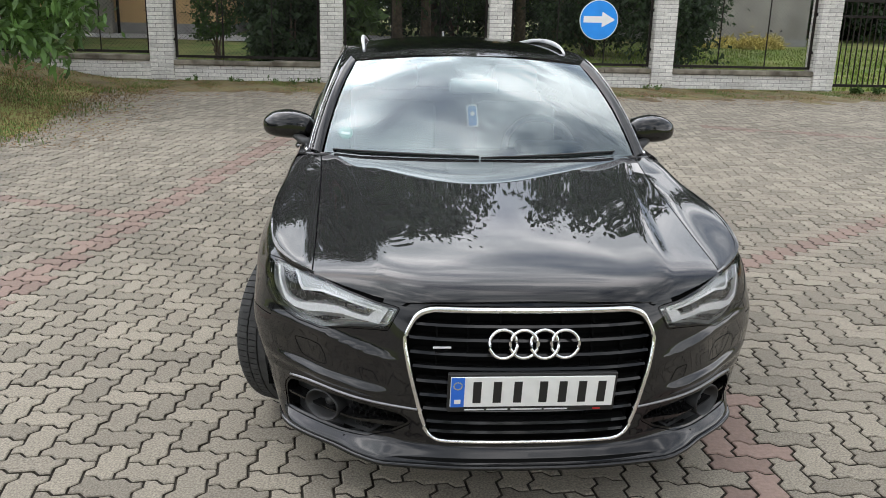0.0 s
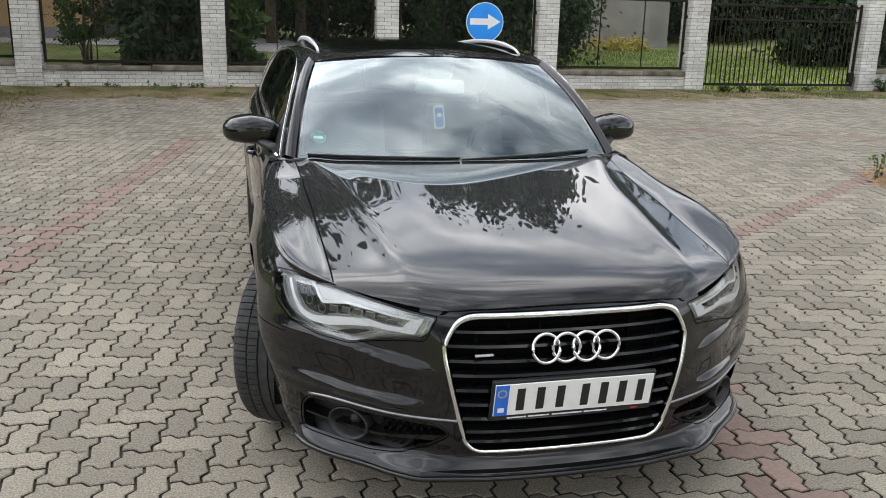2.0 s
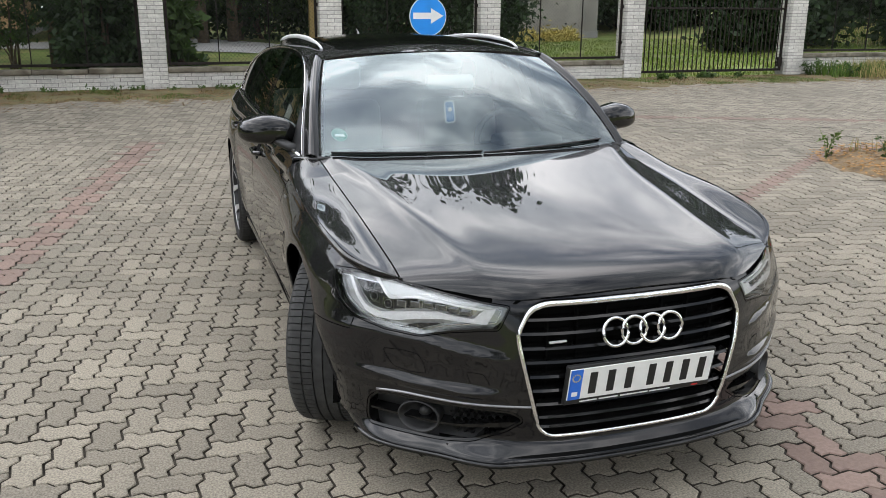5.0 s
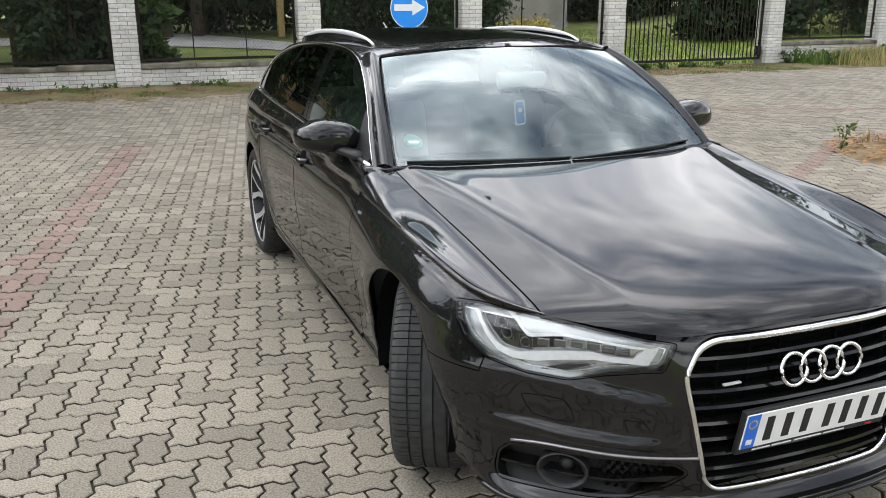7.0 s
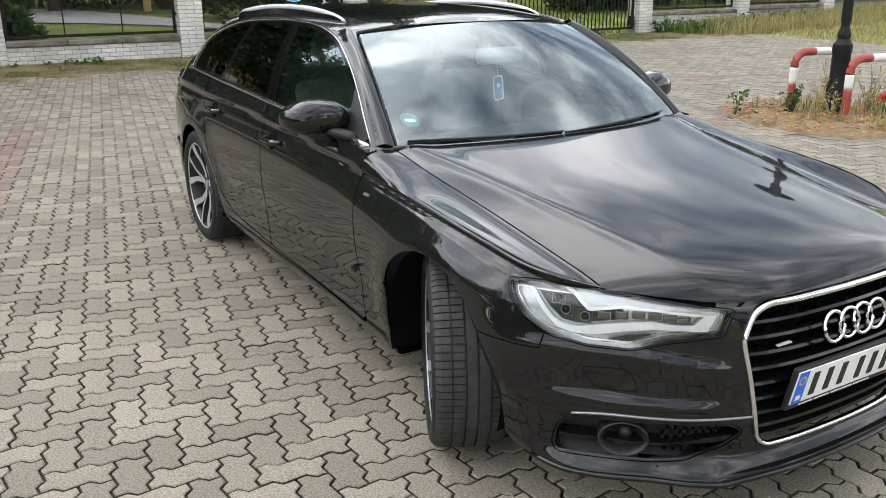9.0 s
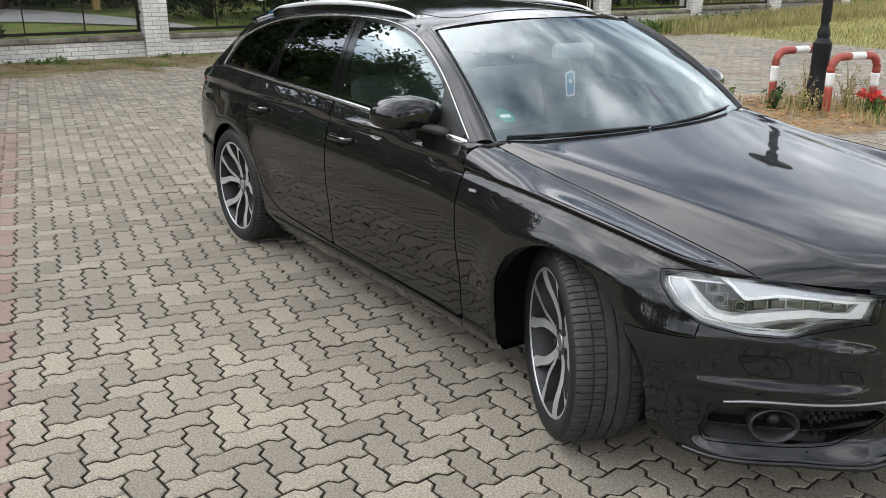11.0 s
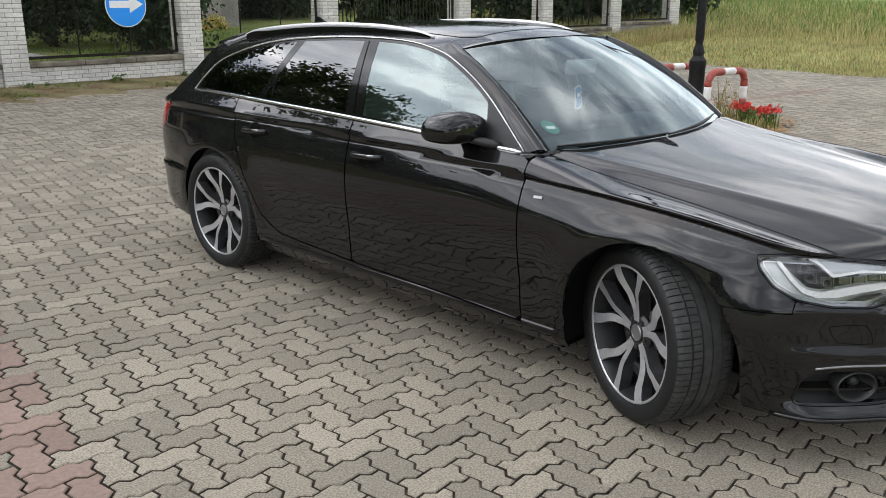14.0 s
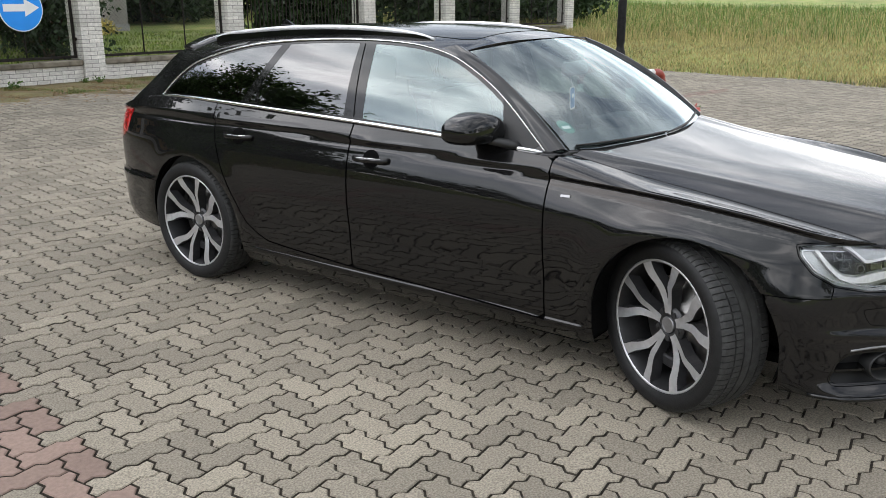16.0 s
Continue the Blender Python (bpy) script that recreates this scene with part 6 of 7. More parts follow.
# ---- round direction sign on a post ----
SX, SY, SZ, SR = 3.915, 13.70, 1.452, .386
bm = bmesh.new()
bmesh.ops.create_cone(bm, segments=64, radius1=SR, radius2=SR, depth=.012, cap_ends=True, matrix=Matrix.Translation((SX, SY, SZ)) @ Matrix.Rotation(radians(90), 4, "X"))
sign = bm_part("direction_sign", bm, SIGN_WHITE, None)
tagged(sign, "round blue sign with a white arrow fixed to the fence", "road sign")
bm = bmesh.new()
bmesh.ops.create_cone(bm, segments=64, radius1=SR - .016, radius2=SR - .016, depth=.004, cap_ends=True, matrix=Matrix.Translation((SX, SY - .0085, SZ)) @ Matrix.Rotation(radians(90), 4, "X"))
bm_part("blue_face", bm, SIGN_BLUE, sign)
arrow = [(-.31, -.062), (.06, -.062), (.06, -.15), (.325, .0), (.06, .15), (.06, .062), (-.31, .062)]
V = [(SX + a, SY - y, SZ + b + .012) for y in (.0135, .0115) for a, b in arrow]
F = [tuple(range(7)), tuple(range(13, 6, -1))] + [(k, (k + 1) % 7, 7 + (k + 1) % 7, 7 + k) for k in range(7)]
part("arrow", V, F, SIGN_WHITE, sign)
for dz in (-.16, .16):
    bm = bmesh.new()
    box(bm, SX + .26, SX + .32, SY + .004, FY + .20, SZ + dz - .02, SZ + dz + .02, .004)
    bm_part("mounting_bar", bm, ZINC, sign)
bm = bmesh.new()
box(bm, SX - .30, SX + .32, SY + .005, SY + .03, SZ - .02, SZ + .02, .004)
bm_part("back_rail", bm, ZINC, sign)

# ---- planting bed with two hooped barriers and a street lamp ----


def barrier(p0, p1, h):
    z0 = .02
    a, b = Vector((*p0, z0)), Vector((*p1, z0))
    d = (b - a).normalized()
    r = .14
    pts = [a]
    path = [a + Vector((0, 0, -.15)), a + Vector((0, 0, h - r))]
    for k in range(1, 9):
        w = math.pi / 2 * k / 8
        path.append(a + d * r * (1 - math.cos(w)) + Vector((0, 0, h - r + r * math.sin(w))))
    for k in range(0, 9):
        w = math.pi / 2 * k / 8
        path.append(b - d * r * (1 - math.sin(w)) + Vector((0, 0, h - r + r * math.cos(w))))
    path += [b + Vector((0, 0, h - r)), b + Vector((0, 0, -.15))]
    path = [path[0]] + [p for q, p in zip(path, path[1:]) if (p - q).length > 1e-4]
    fine_, tot = [], 0
    for q, p in zip(path, path[1:]):
        n = max(1, int((p - q).length / .03))
        fine_ += [q.lerp(p, k / n) for k in range(n)]
    fine_.append(path[-1])
    bands, run = [], []

    def kind(p):
        if p.z < z0 + .29:
            return "red_band"
        if p.z < z0 + h - r - .06:
            return "white_band"
        s = (p - a).dot(d) / (b - a).length
        return "white_band" if abs(s - .5) < .17 else "red_band"

    ob = None
    cur = kind(fine_[0])
    start = 0
    for k in range(1, len(fine_) + 1):
        if k == len(fine_) or kind(fine_[k]) != cur:
            seg = fine_[start:min(k + 1, len(fine_))]
            v, f = tube(seg, .046, 16)
            m = PAINT_RED if cur == "red_band" else PAINT_WHITE
            if ob is None:
                ob = part("hoop_barrier", v, f, m, None, smooth=True)
                tagged(ob, "red and white hooped steel barrier guarding a lamp", "barrier", "hoop barriers")
            else:
                part(cur, v, f, m, ob, smooth=True)
            if k < len(fine_):
                cur, start = kind(fine_[k]), k
    return ob


barrier((6.45, 3.60), (7.15, 3.46), .645)
barrier((6.39, 4.28), (7.09, 4.14), .67)
LX, LY = 6.6, 3.84
V, F = [], []
prof = [(.13, 0), (.13, .12), (.115, .15), (.115, .30), (.105, .33), (.095, .36), (.095, .70), (.105, .72), (.105, .80), (.08, .83), (.065, .86), (.075, .90), (.062, .95), (.05, .98), (.045, 1.02), (.055, 1.06), (.055, 1.7), (.048, 2.80), (.065, 2.82), (.065, 2.90), (.04, 2.95), (.04, 3.05)]
n = 20
for r, z in prof:
    for k in range(n):
        w = 2 * math.pi * k / n
        rr = r * (1 + (.05 if (.3 < z < .72 and k % 2) else 0))
        V.append((LX + rr * math.cos(w), LY + rr * math.sin(w), z))
for j in range(len(prof) - 1):
    for k in range(n):
        F.append((j * n + k, j * n + (k + 1) % n, (j + 1) * n + (k + 1) % n, (j + 1) * n + k))
lampost = part("street_lamp", V, F, LAMP_BLACK, None, smooth=True)
lampost.data.set_sharp_from_angle(angle=radians(35))
tagged(lampost, "black cast iron street lamp with a fluted base", "street lamp")
V, F = [], []
prof = [(.05, 3.03), (.07, 3.05), (.08, 3.28), (.27, 3.31), (.28, 3.33), (.15, 3.37), (.06, 3.42), (.02, 3.46), (.001, 3.47)]
for r, z in prof:
    for k in range(n):
        w = 2 * math.pi * k / n
        V.append((LX + r * math.cos(w), LY + r * math.sin(w), z))
for j in range(len(prof) - 1):
    for k in range(n):
        F.append((j * n + k, j * n + (k + 1) % n, (j + 1) * n + (k + 1) % n, (j + 1) * n + k))
part("lantern", V, F, LAMP_BLACK, lampost, smooth=True)
# earth and litter of the bed
BED = rounded([(5.35, 4.5), (5.15, 3.2), (5.6, 2.6), (6.6, 2.55), (7.5, 2.9), (7.75, 3.6), (7.3, 4.6), (6.4, 4.95)], .5, 6)
bed_s = sdf(BED)
BX, BY = np.meshgrid(np.linspace(4.8, 9.5, 48), np.linspace(1.6, 5.8, 44), indexing="ij")
bd_ = bed_s(BX, BY)
BZ = ground_z(BX, BY) - .06 + .10 * smooth(bd_, -.08, .25) + .02 * np.sin(BX * 9) * np.sin(BY * 7.7)
i = np.arange(BX.size).reshape(BX.shape)
Q = np.stack([i[:-1, :-1], i[1:, :-1], i[1:, 1:], i[:-1, 1:]], -1).reshape(-1, 4)
EARTH = material("bed_earth", (0.15, 0.105, 0.062), 0.95, vary=0.3, scale=9.0, bump=1.0, bump_scale=60.0, color2=(.26, .185, .10))
bed = fast("planting_bed", np.stack([BX, BY, BZ], -1).reshape(-1, 3), Q, EARTH)
bed.data.polygons.foreach_set("use_smooth", [True] * len(Q))
tagged(bed, "earth bed littered with dry leaves", "flower bed", kind="structure")


def scatter(n, x0, x1, y0, y1, keep=None):
    P = np.stack([rng.uniform(x0, x1, n), rng.uniform(y0, y1, n)], 1)
    if keep is not None:
        P = P[keep(P[:, 0], P[:, 1])]
    return P


def litter(name, P, zs, size, mat, label, flat=.25):
    n = len(P)
    C3 = np.column_stack([P, zs + rng.uniform(.004, .02, n)])
    w = rng.uniform(0, 2 * np.pi, n)
    d = np.stack([np.cos(w), np.sin(w), rng.uniform(-flat, flat, n)], 1)
    s = np.stack([-np.sin(w), np.cos(w), rng.uniform(-flat, flat, n)], 1)
    L = size * rng.uniform(.5, 1.3, (n, 1))
    V = np.stack([C3 - d * L, C3 + s * L * .55 + (0, 0, .006), C3 + d * L, C3 - s * L * .55 + (0, 0, .006)], 1).reshape(-1, 3)
    ob = fast(name, V, np.arange(4 * n).reshape(-1, 4), mat)
    return tagged(ob, label, "leaf litter", kind="stuff")


P = scatter(5200, 4.9, 9.4, 1.7, 5.7, lambda x, y: bed_s(x, y) > -.12 * rng.uniform(0, 1, len(x)))
litter("leaf_litter", P, ground_z(P[:, 0], P[:, 1]) + .05, .030, foliage("fallen_orange_leaves", (0.34, 0.19, 0.07), .45, .8), "dry orange-brown leaf litter on the bed")


def blades(P, zs, h, w, mat, name, label, cat="grass", lean=.35):
    """Grass: tapered bent blades, all of one stretch in one mesh."""
    n = len(P)
    B = np.column_stack([P, zs])
    a = rng.uniform(0, 2 * np.pi, n)
    s = np.stack([np.cos(a), np.sin(a), 0 * a], 1) * w * rng.uniform(.6, 1.4, (n, 1))
    H = h * rng.uniform(.45, 1.25, (n, 1))
    b = np.stack([np.cos(a + 1.3), np.sin(a + 1.3), 0 * a], 1) * H * lean * rng.uniform(.1, 1.3, (n, 1))
    up = np.array([0, 0, 1.0])
    V = np.stack([B - s, B + s, B + s * .7 + up * H * .55 + b * .35, B - s * .7 + up * H * .55 + b * .35, B + s * .15 + up * H + b, B - s * .15 + up * H + b], 1).reshape(-1, 3)
    k = np.arange(n)[:, None] * 6
    Q = np.concatenate([k + [0, 1, 2, 3], k + [3, 2, 4, 5]])
    ob = fast(name, V, Q, mat)
    return tagged(ob, label, cat, kind="stuff")


# weeds, poppies and stalks in the bed
def weed(x, y, h, r, n, leaf=LEAF_WEED, size=.05, stalks=7, label="leafy green weed", z=None):
    z0 = float(ground_z(x, y)) + .02 if z is None else z
    ob = new("weed")
    tagged(ob, label, "weed", "weeds")
    V, F, tips = [], [], []
    for k in range(stalks):
        w, q = rng.uniform(0, 2 * math.pi), rng.uniform(.3, 1) * r
        hh = h * rng.uniform(.6, 1.0)
        p = [(x, y, z0 - .02), (x + q * .35 * math.cos(w), y + q * .35 * math.sin(w), z0 + hh * .55), (x + q * math.cos(w), y + q * math.sin(w), z0 + hh)]
        v, f = tube(p, [.004, .003, .0015], 5)
        o = len(V)
        V += v
        F += [tuple(i + o for i in g) for g in f]
        tips.append(p)
    tagged(part("stalk", V, F, leaf, ob), kind="stuff")
    T_ = rng.integers(0, stalks, n)
    t = rng.uniform(.12, 1.0, n)[:, None]
    A = np.array([tips[i][0] for i in T_]) * (1 - t) ** 2 + np.array([tips[i][1] for i in T_]) * 2 * t * (1 - t) + np.array([tips[i][2] for i in T_]) * t * t
    A += rng.normal(size=A.shape) * r * .07
    v, q = leaf_quads(A, size, -.3)
    fast("leaves", v, q, leaf, ob)
    return ob


bz = lambda x, y: float(ground_z(x, y)) + .04
weed(5.55, 4.35, .42, .16, 60, LEAF_LIGHT, .05, 5, "pale green weed growing in the bed", bz(0, 0))
weed(6.12, 4.05, .34, .14, 110, LEAF, .06, 8, "small dark green bush in the bed", bz(0, 0))
for x, y, h in ((6.55, 3.95, .50), (6.75, 4.05, .62), (6.95, 3.95, .55), (6.35, 3.85, .42), (7.2, 3.8, .5), (6.9, 3.65, .45), (7.35, 3.6, .4), (6.2, 3.6, .3), (6.7, 3.4, .35)):
    weed(x, y, h, .16, 70, GRASS_DRY, .035, 10, "dry straw-coloured weed stalks in the bed", bz(0, 0))
P = scatter(1300, 5.9, 8.6, 2.4, 4.9, lambda x, y: (bed_s(x, y) > .15) & (np.sin(x * 5) * np.sin(y * 6 + 1) > -.25))
blades(P, ground_z(P[:, 0], P[:, 1]) + .03, .16, .006, GRASS_DRY, "bed_grass", "dry thin grass in the planting bed")
P = scatter(700, 6.2, 8.8, 2.4, 4.2, lambda x, y: (bed_s(x, y) > .15) & (np.sin(x * 4 + 1) * np.sin(y * 5) > .1))
blades(P, ground_z(P[:, 0], P[:, 1]) + .03, .18, .006, GRASS_GREEN, "bed_grass", "green grass in the planting bed")
for x, y in ((6.82, 3.30), (6.86, 3.12), (6.90, 2.98), (6.74, 3.18)):
    weed(x, y, .20, .16, 110, LEAF_WEED, .045, 9, "bushy grey-green poppy foliage in the bed", bz(0, 0))
for k in range(30):
    x, y = 6.78 + rng.uniform(-.12, .16), 3.16 + rng.uniform(-.32, .32)
    h = rng.uniform(.19, .27)
    ob = part("poppy", *tube([(x, y, .02), (x + .01, y, h)], .003, 5), LEAF_WEED)
    tagged(ob, "red poppy on a thin stem", "flower", "poppies in the bed")
    w = np.linspace(0, 2 * np.pi, 6)[:5]
    v, q = leaf_quads(np.repeat([[x + .01, y, h]], 7, 0) + rng.normal(size=(7, 3)) * .006, .052, -.4, .9)
    fast("petals", v, q, POPPY, ob)

# ---- verge, litter along the wall, weeds ----
P = scatter(26000, -9, 15.2, 10.6, 14.1, lambda x, y: rng.uniform(0, 1, len(x)) < np.clip((y - 10.4) / 2.4, 0, 1) ** 2.0 * np.where(x > 8, .35, 1.0))
litter("leaf_litter", P, ground_z(P[:, 0], P[:, 1]), .022, LEAF_DRY, "dry brown leaves and dirt along the wall", .15)
P = scatter(9000, -7.5, -3.4, 6.2, 13.8, lambda x, y: rng.uniform(0, 1, len(x)) < np.clip((-x - 3.2) / 1.6, 0, 1))
litter("leaf_litter", P, ground_z(P[:, 0], P[:, 1]), .022, LEAF_DRY, "dry leaves along the verge", .15)
DIRT = material("dirt_film", (0.115, 0.075, 0.036), 0.95, vary=0.35, scale=2.6, bump=0.9, bump_scale=60.0, color2=(.155, .140, .058), second=0.25, second_scale=1.4)
WX, WY = np.meshgrid(np.linspace(-9, 15, 161), np.linspace(11.6, 14.2, 30), indexing="ij")
WZ = ground_z(WX, WY) + .026 * smooth(WY, 11.7, 12.9) - .009 + .008 * np.sin(WX * 3.1) * np.sin(WY * 4 + WX) + .006 * np.sin(WX * 7.7 + 2 * WY) - np.where(WX > 8.4, .008, 0)
i = np.arange(WX.size).reshape(WX.shape)
Q = np.stack([i[:-1, :-1], i[1:, :-1], i[1:, 1:], i[:-1, 1:]], -1).reshape(-1, 4)
dirt = fast("dirt_strip", np.stack([WX, WY, WZ], -1).reshape(-1, 3), Q, DIRT)
tagged(dirt, "brown dirt washed along the foot of the wall", "dirt", kind="structure")
P = scatter(24000, -5, 13, 12.2, 14.05, lambda x, y: (rng.uniform(0, 1, len(x)) < np.clip((y - 12.2) / 1.2, 0, 1)) & (np.sin(x * 2.3 + 1) * np.sin(y * 3 + x) > -.35))
blades(P, ground_z(P[:, 0], P[:, 1]), .040, .004, BANK_DRY, "dry_grass", "short dry grass along the wall", lean=.8)
P = scatter(30000, -5, 13, 12.3, 14.05, lambda x, y: np.sin(x * 1.7) * np.sin(y * 2 + x * .6) + .5 * np.sin(x * 5.1 + y) > rng.uniform(-.1, .7, len(x)))
blades(P, ground_z(P[:, 0], P[:, 1]), .042, .0045, GRASS_GREEN, "low_grass", "short green grass along the wall", lean=.7)
for k in range(24):
    x = rng.uniform(-4.4, 5.2)
    weed(x, 13.85 + rng.uniform(-.35, .15), rng.uniform(.04, .12), rng.uniform(.08, .20), 40, LEAF_WEED, .05, 6, "low green weed at the foot of the wall")
P = scatter(26000, -12, -3.9, 6.0, 14.0, lambda x, y: ((-x - 4.0 - .05 * (13.5 - y) + .25 * np.sin(y * 2.1)) > rng.uniform(0, .8, len(x))) & (np.sin(x * 1.9 + y) * np.sin(y * 1.6) > -.45))
blades(P, ground_z(P[:, 0], P[:, 1]) - .01, .05, .006, GRASS_GREEN, "verge_grass", "short patchy green grass on the bank")
P = scatter(38000, -12, -4.0, 6.0, 14.0, lambda x, y: (-x - 4.0 - .05 * (13.5 - y)) > rng.uniform(0, .9, len(x)))
blades(P, ground_z(P[:, 0], P[:, 1]) - .01, .045, .006, BANK_DRY, "verge_grass", "short dry grass on the bank", lean=.9)
P = scatter(64000, -9, 22, 14.45, 27, lambda x, y: (np.sin(x * 1.3) * np.sin(y * 1.7) > -.75) & (rng.uniform(0, 1, len(x)) < 1.25 - (y - 14) / 15) & ((y < 18.5) | (x > 5.2)))
blades(P, ground_z(P[:, 0], P[:, 1]) - .02, .09, .012, LAWN, "lawn_grass", "green lawn grass behind the fence")
# tall meadow beside the lot
edge = lambda y: np.interp(y, [-8, 0, 1.5, 2.5, 4, 6, 8, 14], [13.5, 13.6, 13.8, 14.4, 15.0, 15.0, 15.2, 15.6]) + .12 * np.sin(y * 2.3)
P = scatter(70000, 13.4, 28, -6, 14.0, lambda x, y: x > edge(y) + rng.uniform(-.15, .3, len(x)))
blades(P, ground_z(P[:, 0], P[:, 1]) - .02, .12, .009, GRASS_DRY, "meadow_grass", "low pale dry grass at the meadow's edge", lean=.8)
P = scatter(16000, 13.4, 28, -6, 14.0, lambda x, y: (x > edge(y)) & (np.sin(x * .9 + y * .4) * np.sin(y * .8) > .0))
blades(P, ground_z(P[:, 0], P[:, 1]) - .02, .10, .009, GRASS_GREEN, "meadow_grass", "low green grass at the meadow's edge", lean=.6)
P = scatter(60000, 22, 44, -8, 30, lambda x, y: (x > 25.0 + 1.6 * np.sin(y * .5) + rng.normal(size=len(x)) * 1.3 - .5 * np.maximum(y - 9, 0)) & (rng.uniform(0, 1, len(x)) < (1.2 - (x - 22) / 24) * (.65 + .35 * np.sin(x * 1.1 + y) * np.sin(y * .9))))
blades(P, ground_z(P[:, 0], P[:, 1]) - .02, .42, .007, GRASS_DRY, "meadow_grass", "tall dry seeding meadow grass", lean=.5)
P = scatter(36000, 22, 48, -8, 30, lambda x, y: x > 26 + rng.normal(size=len(x)) * 1.5 - .5 * np.maximum(y - 9, 0))
blades(P, ground_z(P[:, 0], P[:, 1]) - .02, .36, .010, GRASS_GREEN, "meadow_grass", "tall green meadow grass", lean=.5)
P = scatter(9000, 14.2, 24, 12.3, 14.1, lambda x, y: rng.uniform(0, 1, len(x)) < np.clip((x - 13.8) / 2, .1, 1))
blades(P, ground_z(P[:, 0], P[:, 1]) - .02, .38, .008, GRASS_DRY, "rough_grass", "tall dry grass in front of the fence", lean=.5)
P = scatter(8000, 13.6, 24.0, 12.9, 14.1, lambda x, y: rng.uniform(0, 1, len(x)) < np.clip((x - 13.4) / 2, .3, 1))
blades(P, ground_z(P[:, 0], P[:, 1]) - .02, .30, .010, GRASS_GREEN, "rough_grass", "rough green grass in front of the fence")
for k in range(22):
    weed(rng.uniform(13.4, 19.5), rng.uniform(13.1, 14.0), rng.uniform(.2, .42), .3, 90, LEAF if k % 2 else LEAF_WEED, .09, 8, "bushy weed in front of the fence")

for k in range(10):
    weed(rng.uniform(9.1, 13.4), rng.uniform(13.6, 13.98), rng.uniform(.05, .14), .16, 60, LEAF if k % 3 else LEAF_WEED, .08, 8, "bushy weed in front of the fence")

# ---- shrubs and trees ----
shrub(-2.55, 16.3, 3.0, .80, LEAF_DARK, 95, 100, .15, "large dark shrub behind the fence", low=.25)
shrub(-2.3, 15.5, 2.6, .75, LEAF_DARK, 60, 90, .17, "large dark shrub behind the fence")
shrub(-4.35, 18.6, 2.3, .62, LEAF, 46, 80, .10, "round green shrub on the lawn", low=.55)
shrub(-.85, 15.3, 2.6, .45, LEAF, 36, 70, .22, "broad-leaved shrub leaning on the fence")
shrub(5.9, 22.0, 3.2, 1.3, LEAF_DARK, 110, 80, .14, "green shrub on the lawn behind the fence", low=.12)
shrub(7.1, 18.6, 3.4, 1.25, LEAF_DARK, 100, 90, .14, "dark green shrub behind the fence")
shrub(8.6, 22.5, 3.4, 1.2, LEAF_DARK, 70, 70, .16, "dark green shrub before the garage")
shrub(9.9, 27.0, 1.0, .8, LEAF_WEED, 30, 60, .12, "low green shrub by the garage")


def weeping(x, y, h, r, leaf):
    z0 = float(ground_z(x, y))
    ob = tree(x, y, h, r, leaf, 60, 60, .15, label="weeping tree with hanging twigs behind the fence", crown_low=.35)
    P = []
    for k in range(150):
        w, q = rng.uniform(0, 2 * math.pi), r * rng.uniform(.5, 1.1)
        zt = z0 + h * rng.uniform(.4, .7)
        L = rng.uniform(.8, zt - z0 - .9 if zt - z0 > 2.0 else 1.0)
        t = np.linspace(0, 1, 46)
        P.append(np.stack([x + q * math.cos(w) + .12 * np.sin(t * 5 + k), y + q * math.sin(w) + .1 * np.cos(t * 4 + k), zt - L * t], 1))
    v, qd = leaf_quads(np.concatenate(P) + rng.normal(size=(150 * 46, 3)) * .02, .13, 2.2, .3)
    tagged(fast("hanging_foliage", v, qd, leaf, ob), kind="stuff")


weeping(1.3, 27.3, 7.5, 2.0, LEAF)
weeping(4.6, 27.0, 7.5, 2.0, LEAF_LIGHT)
weeping(.3, 26.8, 8.0, 2.2, LEAF)
for x, y, h, r, lf in ((-3.4, 18.7, 13.2, 3.6, LEAF_DARK), (1.6, 28.5, 15.8, 4.1, LEAF_DARK), (6.0, 27.5, 14.0, 3.5, LEAF_DARK), (11.5, 37.0, 16.0, 4.2, LEAF_DARK), (-7.5, 38.0, 16.0, 4.4, LEAF_DARK), (-4.5, 31.0, 15.5, 4.0, LEAF_DARK), (.5, 31, 15, 4.2, LEAF), (6.5, 31, 12.5, 3.6, LEAF_DARK), (12.5, 34, 12, 3.8, LEAF_DARK), (18.5, 34, 11, 3.6, LEAF_DARK), (24, 35, 10.5, 3.8, LEAF_DARK), (30, 37, 10, 3.8, LEAF_DARK), (37, 38, 9.5, 4, LEAF_DARK), (-11, 22, 8.5, 3.4, LEAF), (-17, 21, 6, 3.2, LEAF_DARK), (7.7, 20.3, 11.0, 2.8, LEAF_DARK), (-9.0, 33, 12, 4, LEAF_DARK)):
    tree(x, y, h, r, lf, 240, 80, .34, crown_low=.20)
for x, y, h, r in ((17.5, 20.8, 3.2, 1.7), (20.2, 21.5, 3.4, 1.8), (22.8, 20.2, 3.2, 1.8), (25.3, 19.2, 3.0, 1.8), (27.8, 18.6, 3.0, 1.8), (30.5, 18.2, 2.8, 1.9), (12.0, 31, 3.6, 2.2), (15.5, 31.5, 4.2, 2.4), (19.5, 32, 4.0, 2.6), (23.5, 33, 4.4, 2.6), (28, 34, 4.2, 2.8), (33, 35, 4.4, 3.0), (2.5, 29, 3.6, 2.6), (-2.5, 29.5, 3.4, 2.4), (6.5, 29.5, 3.6, 2.2), (39, 37, 4.2, 3.2)):
    shrub(x, y, h, r, LEAF_DARK, 80, 60, .28, "dense dark thicket beyond the lawn")
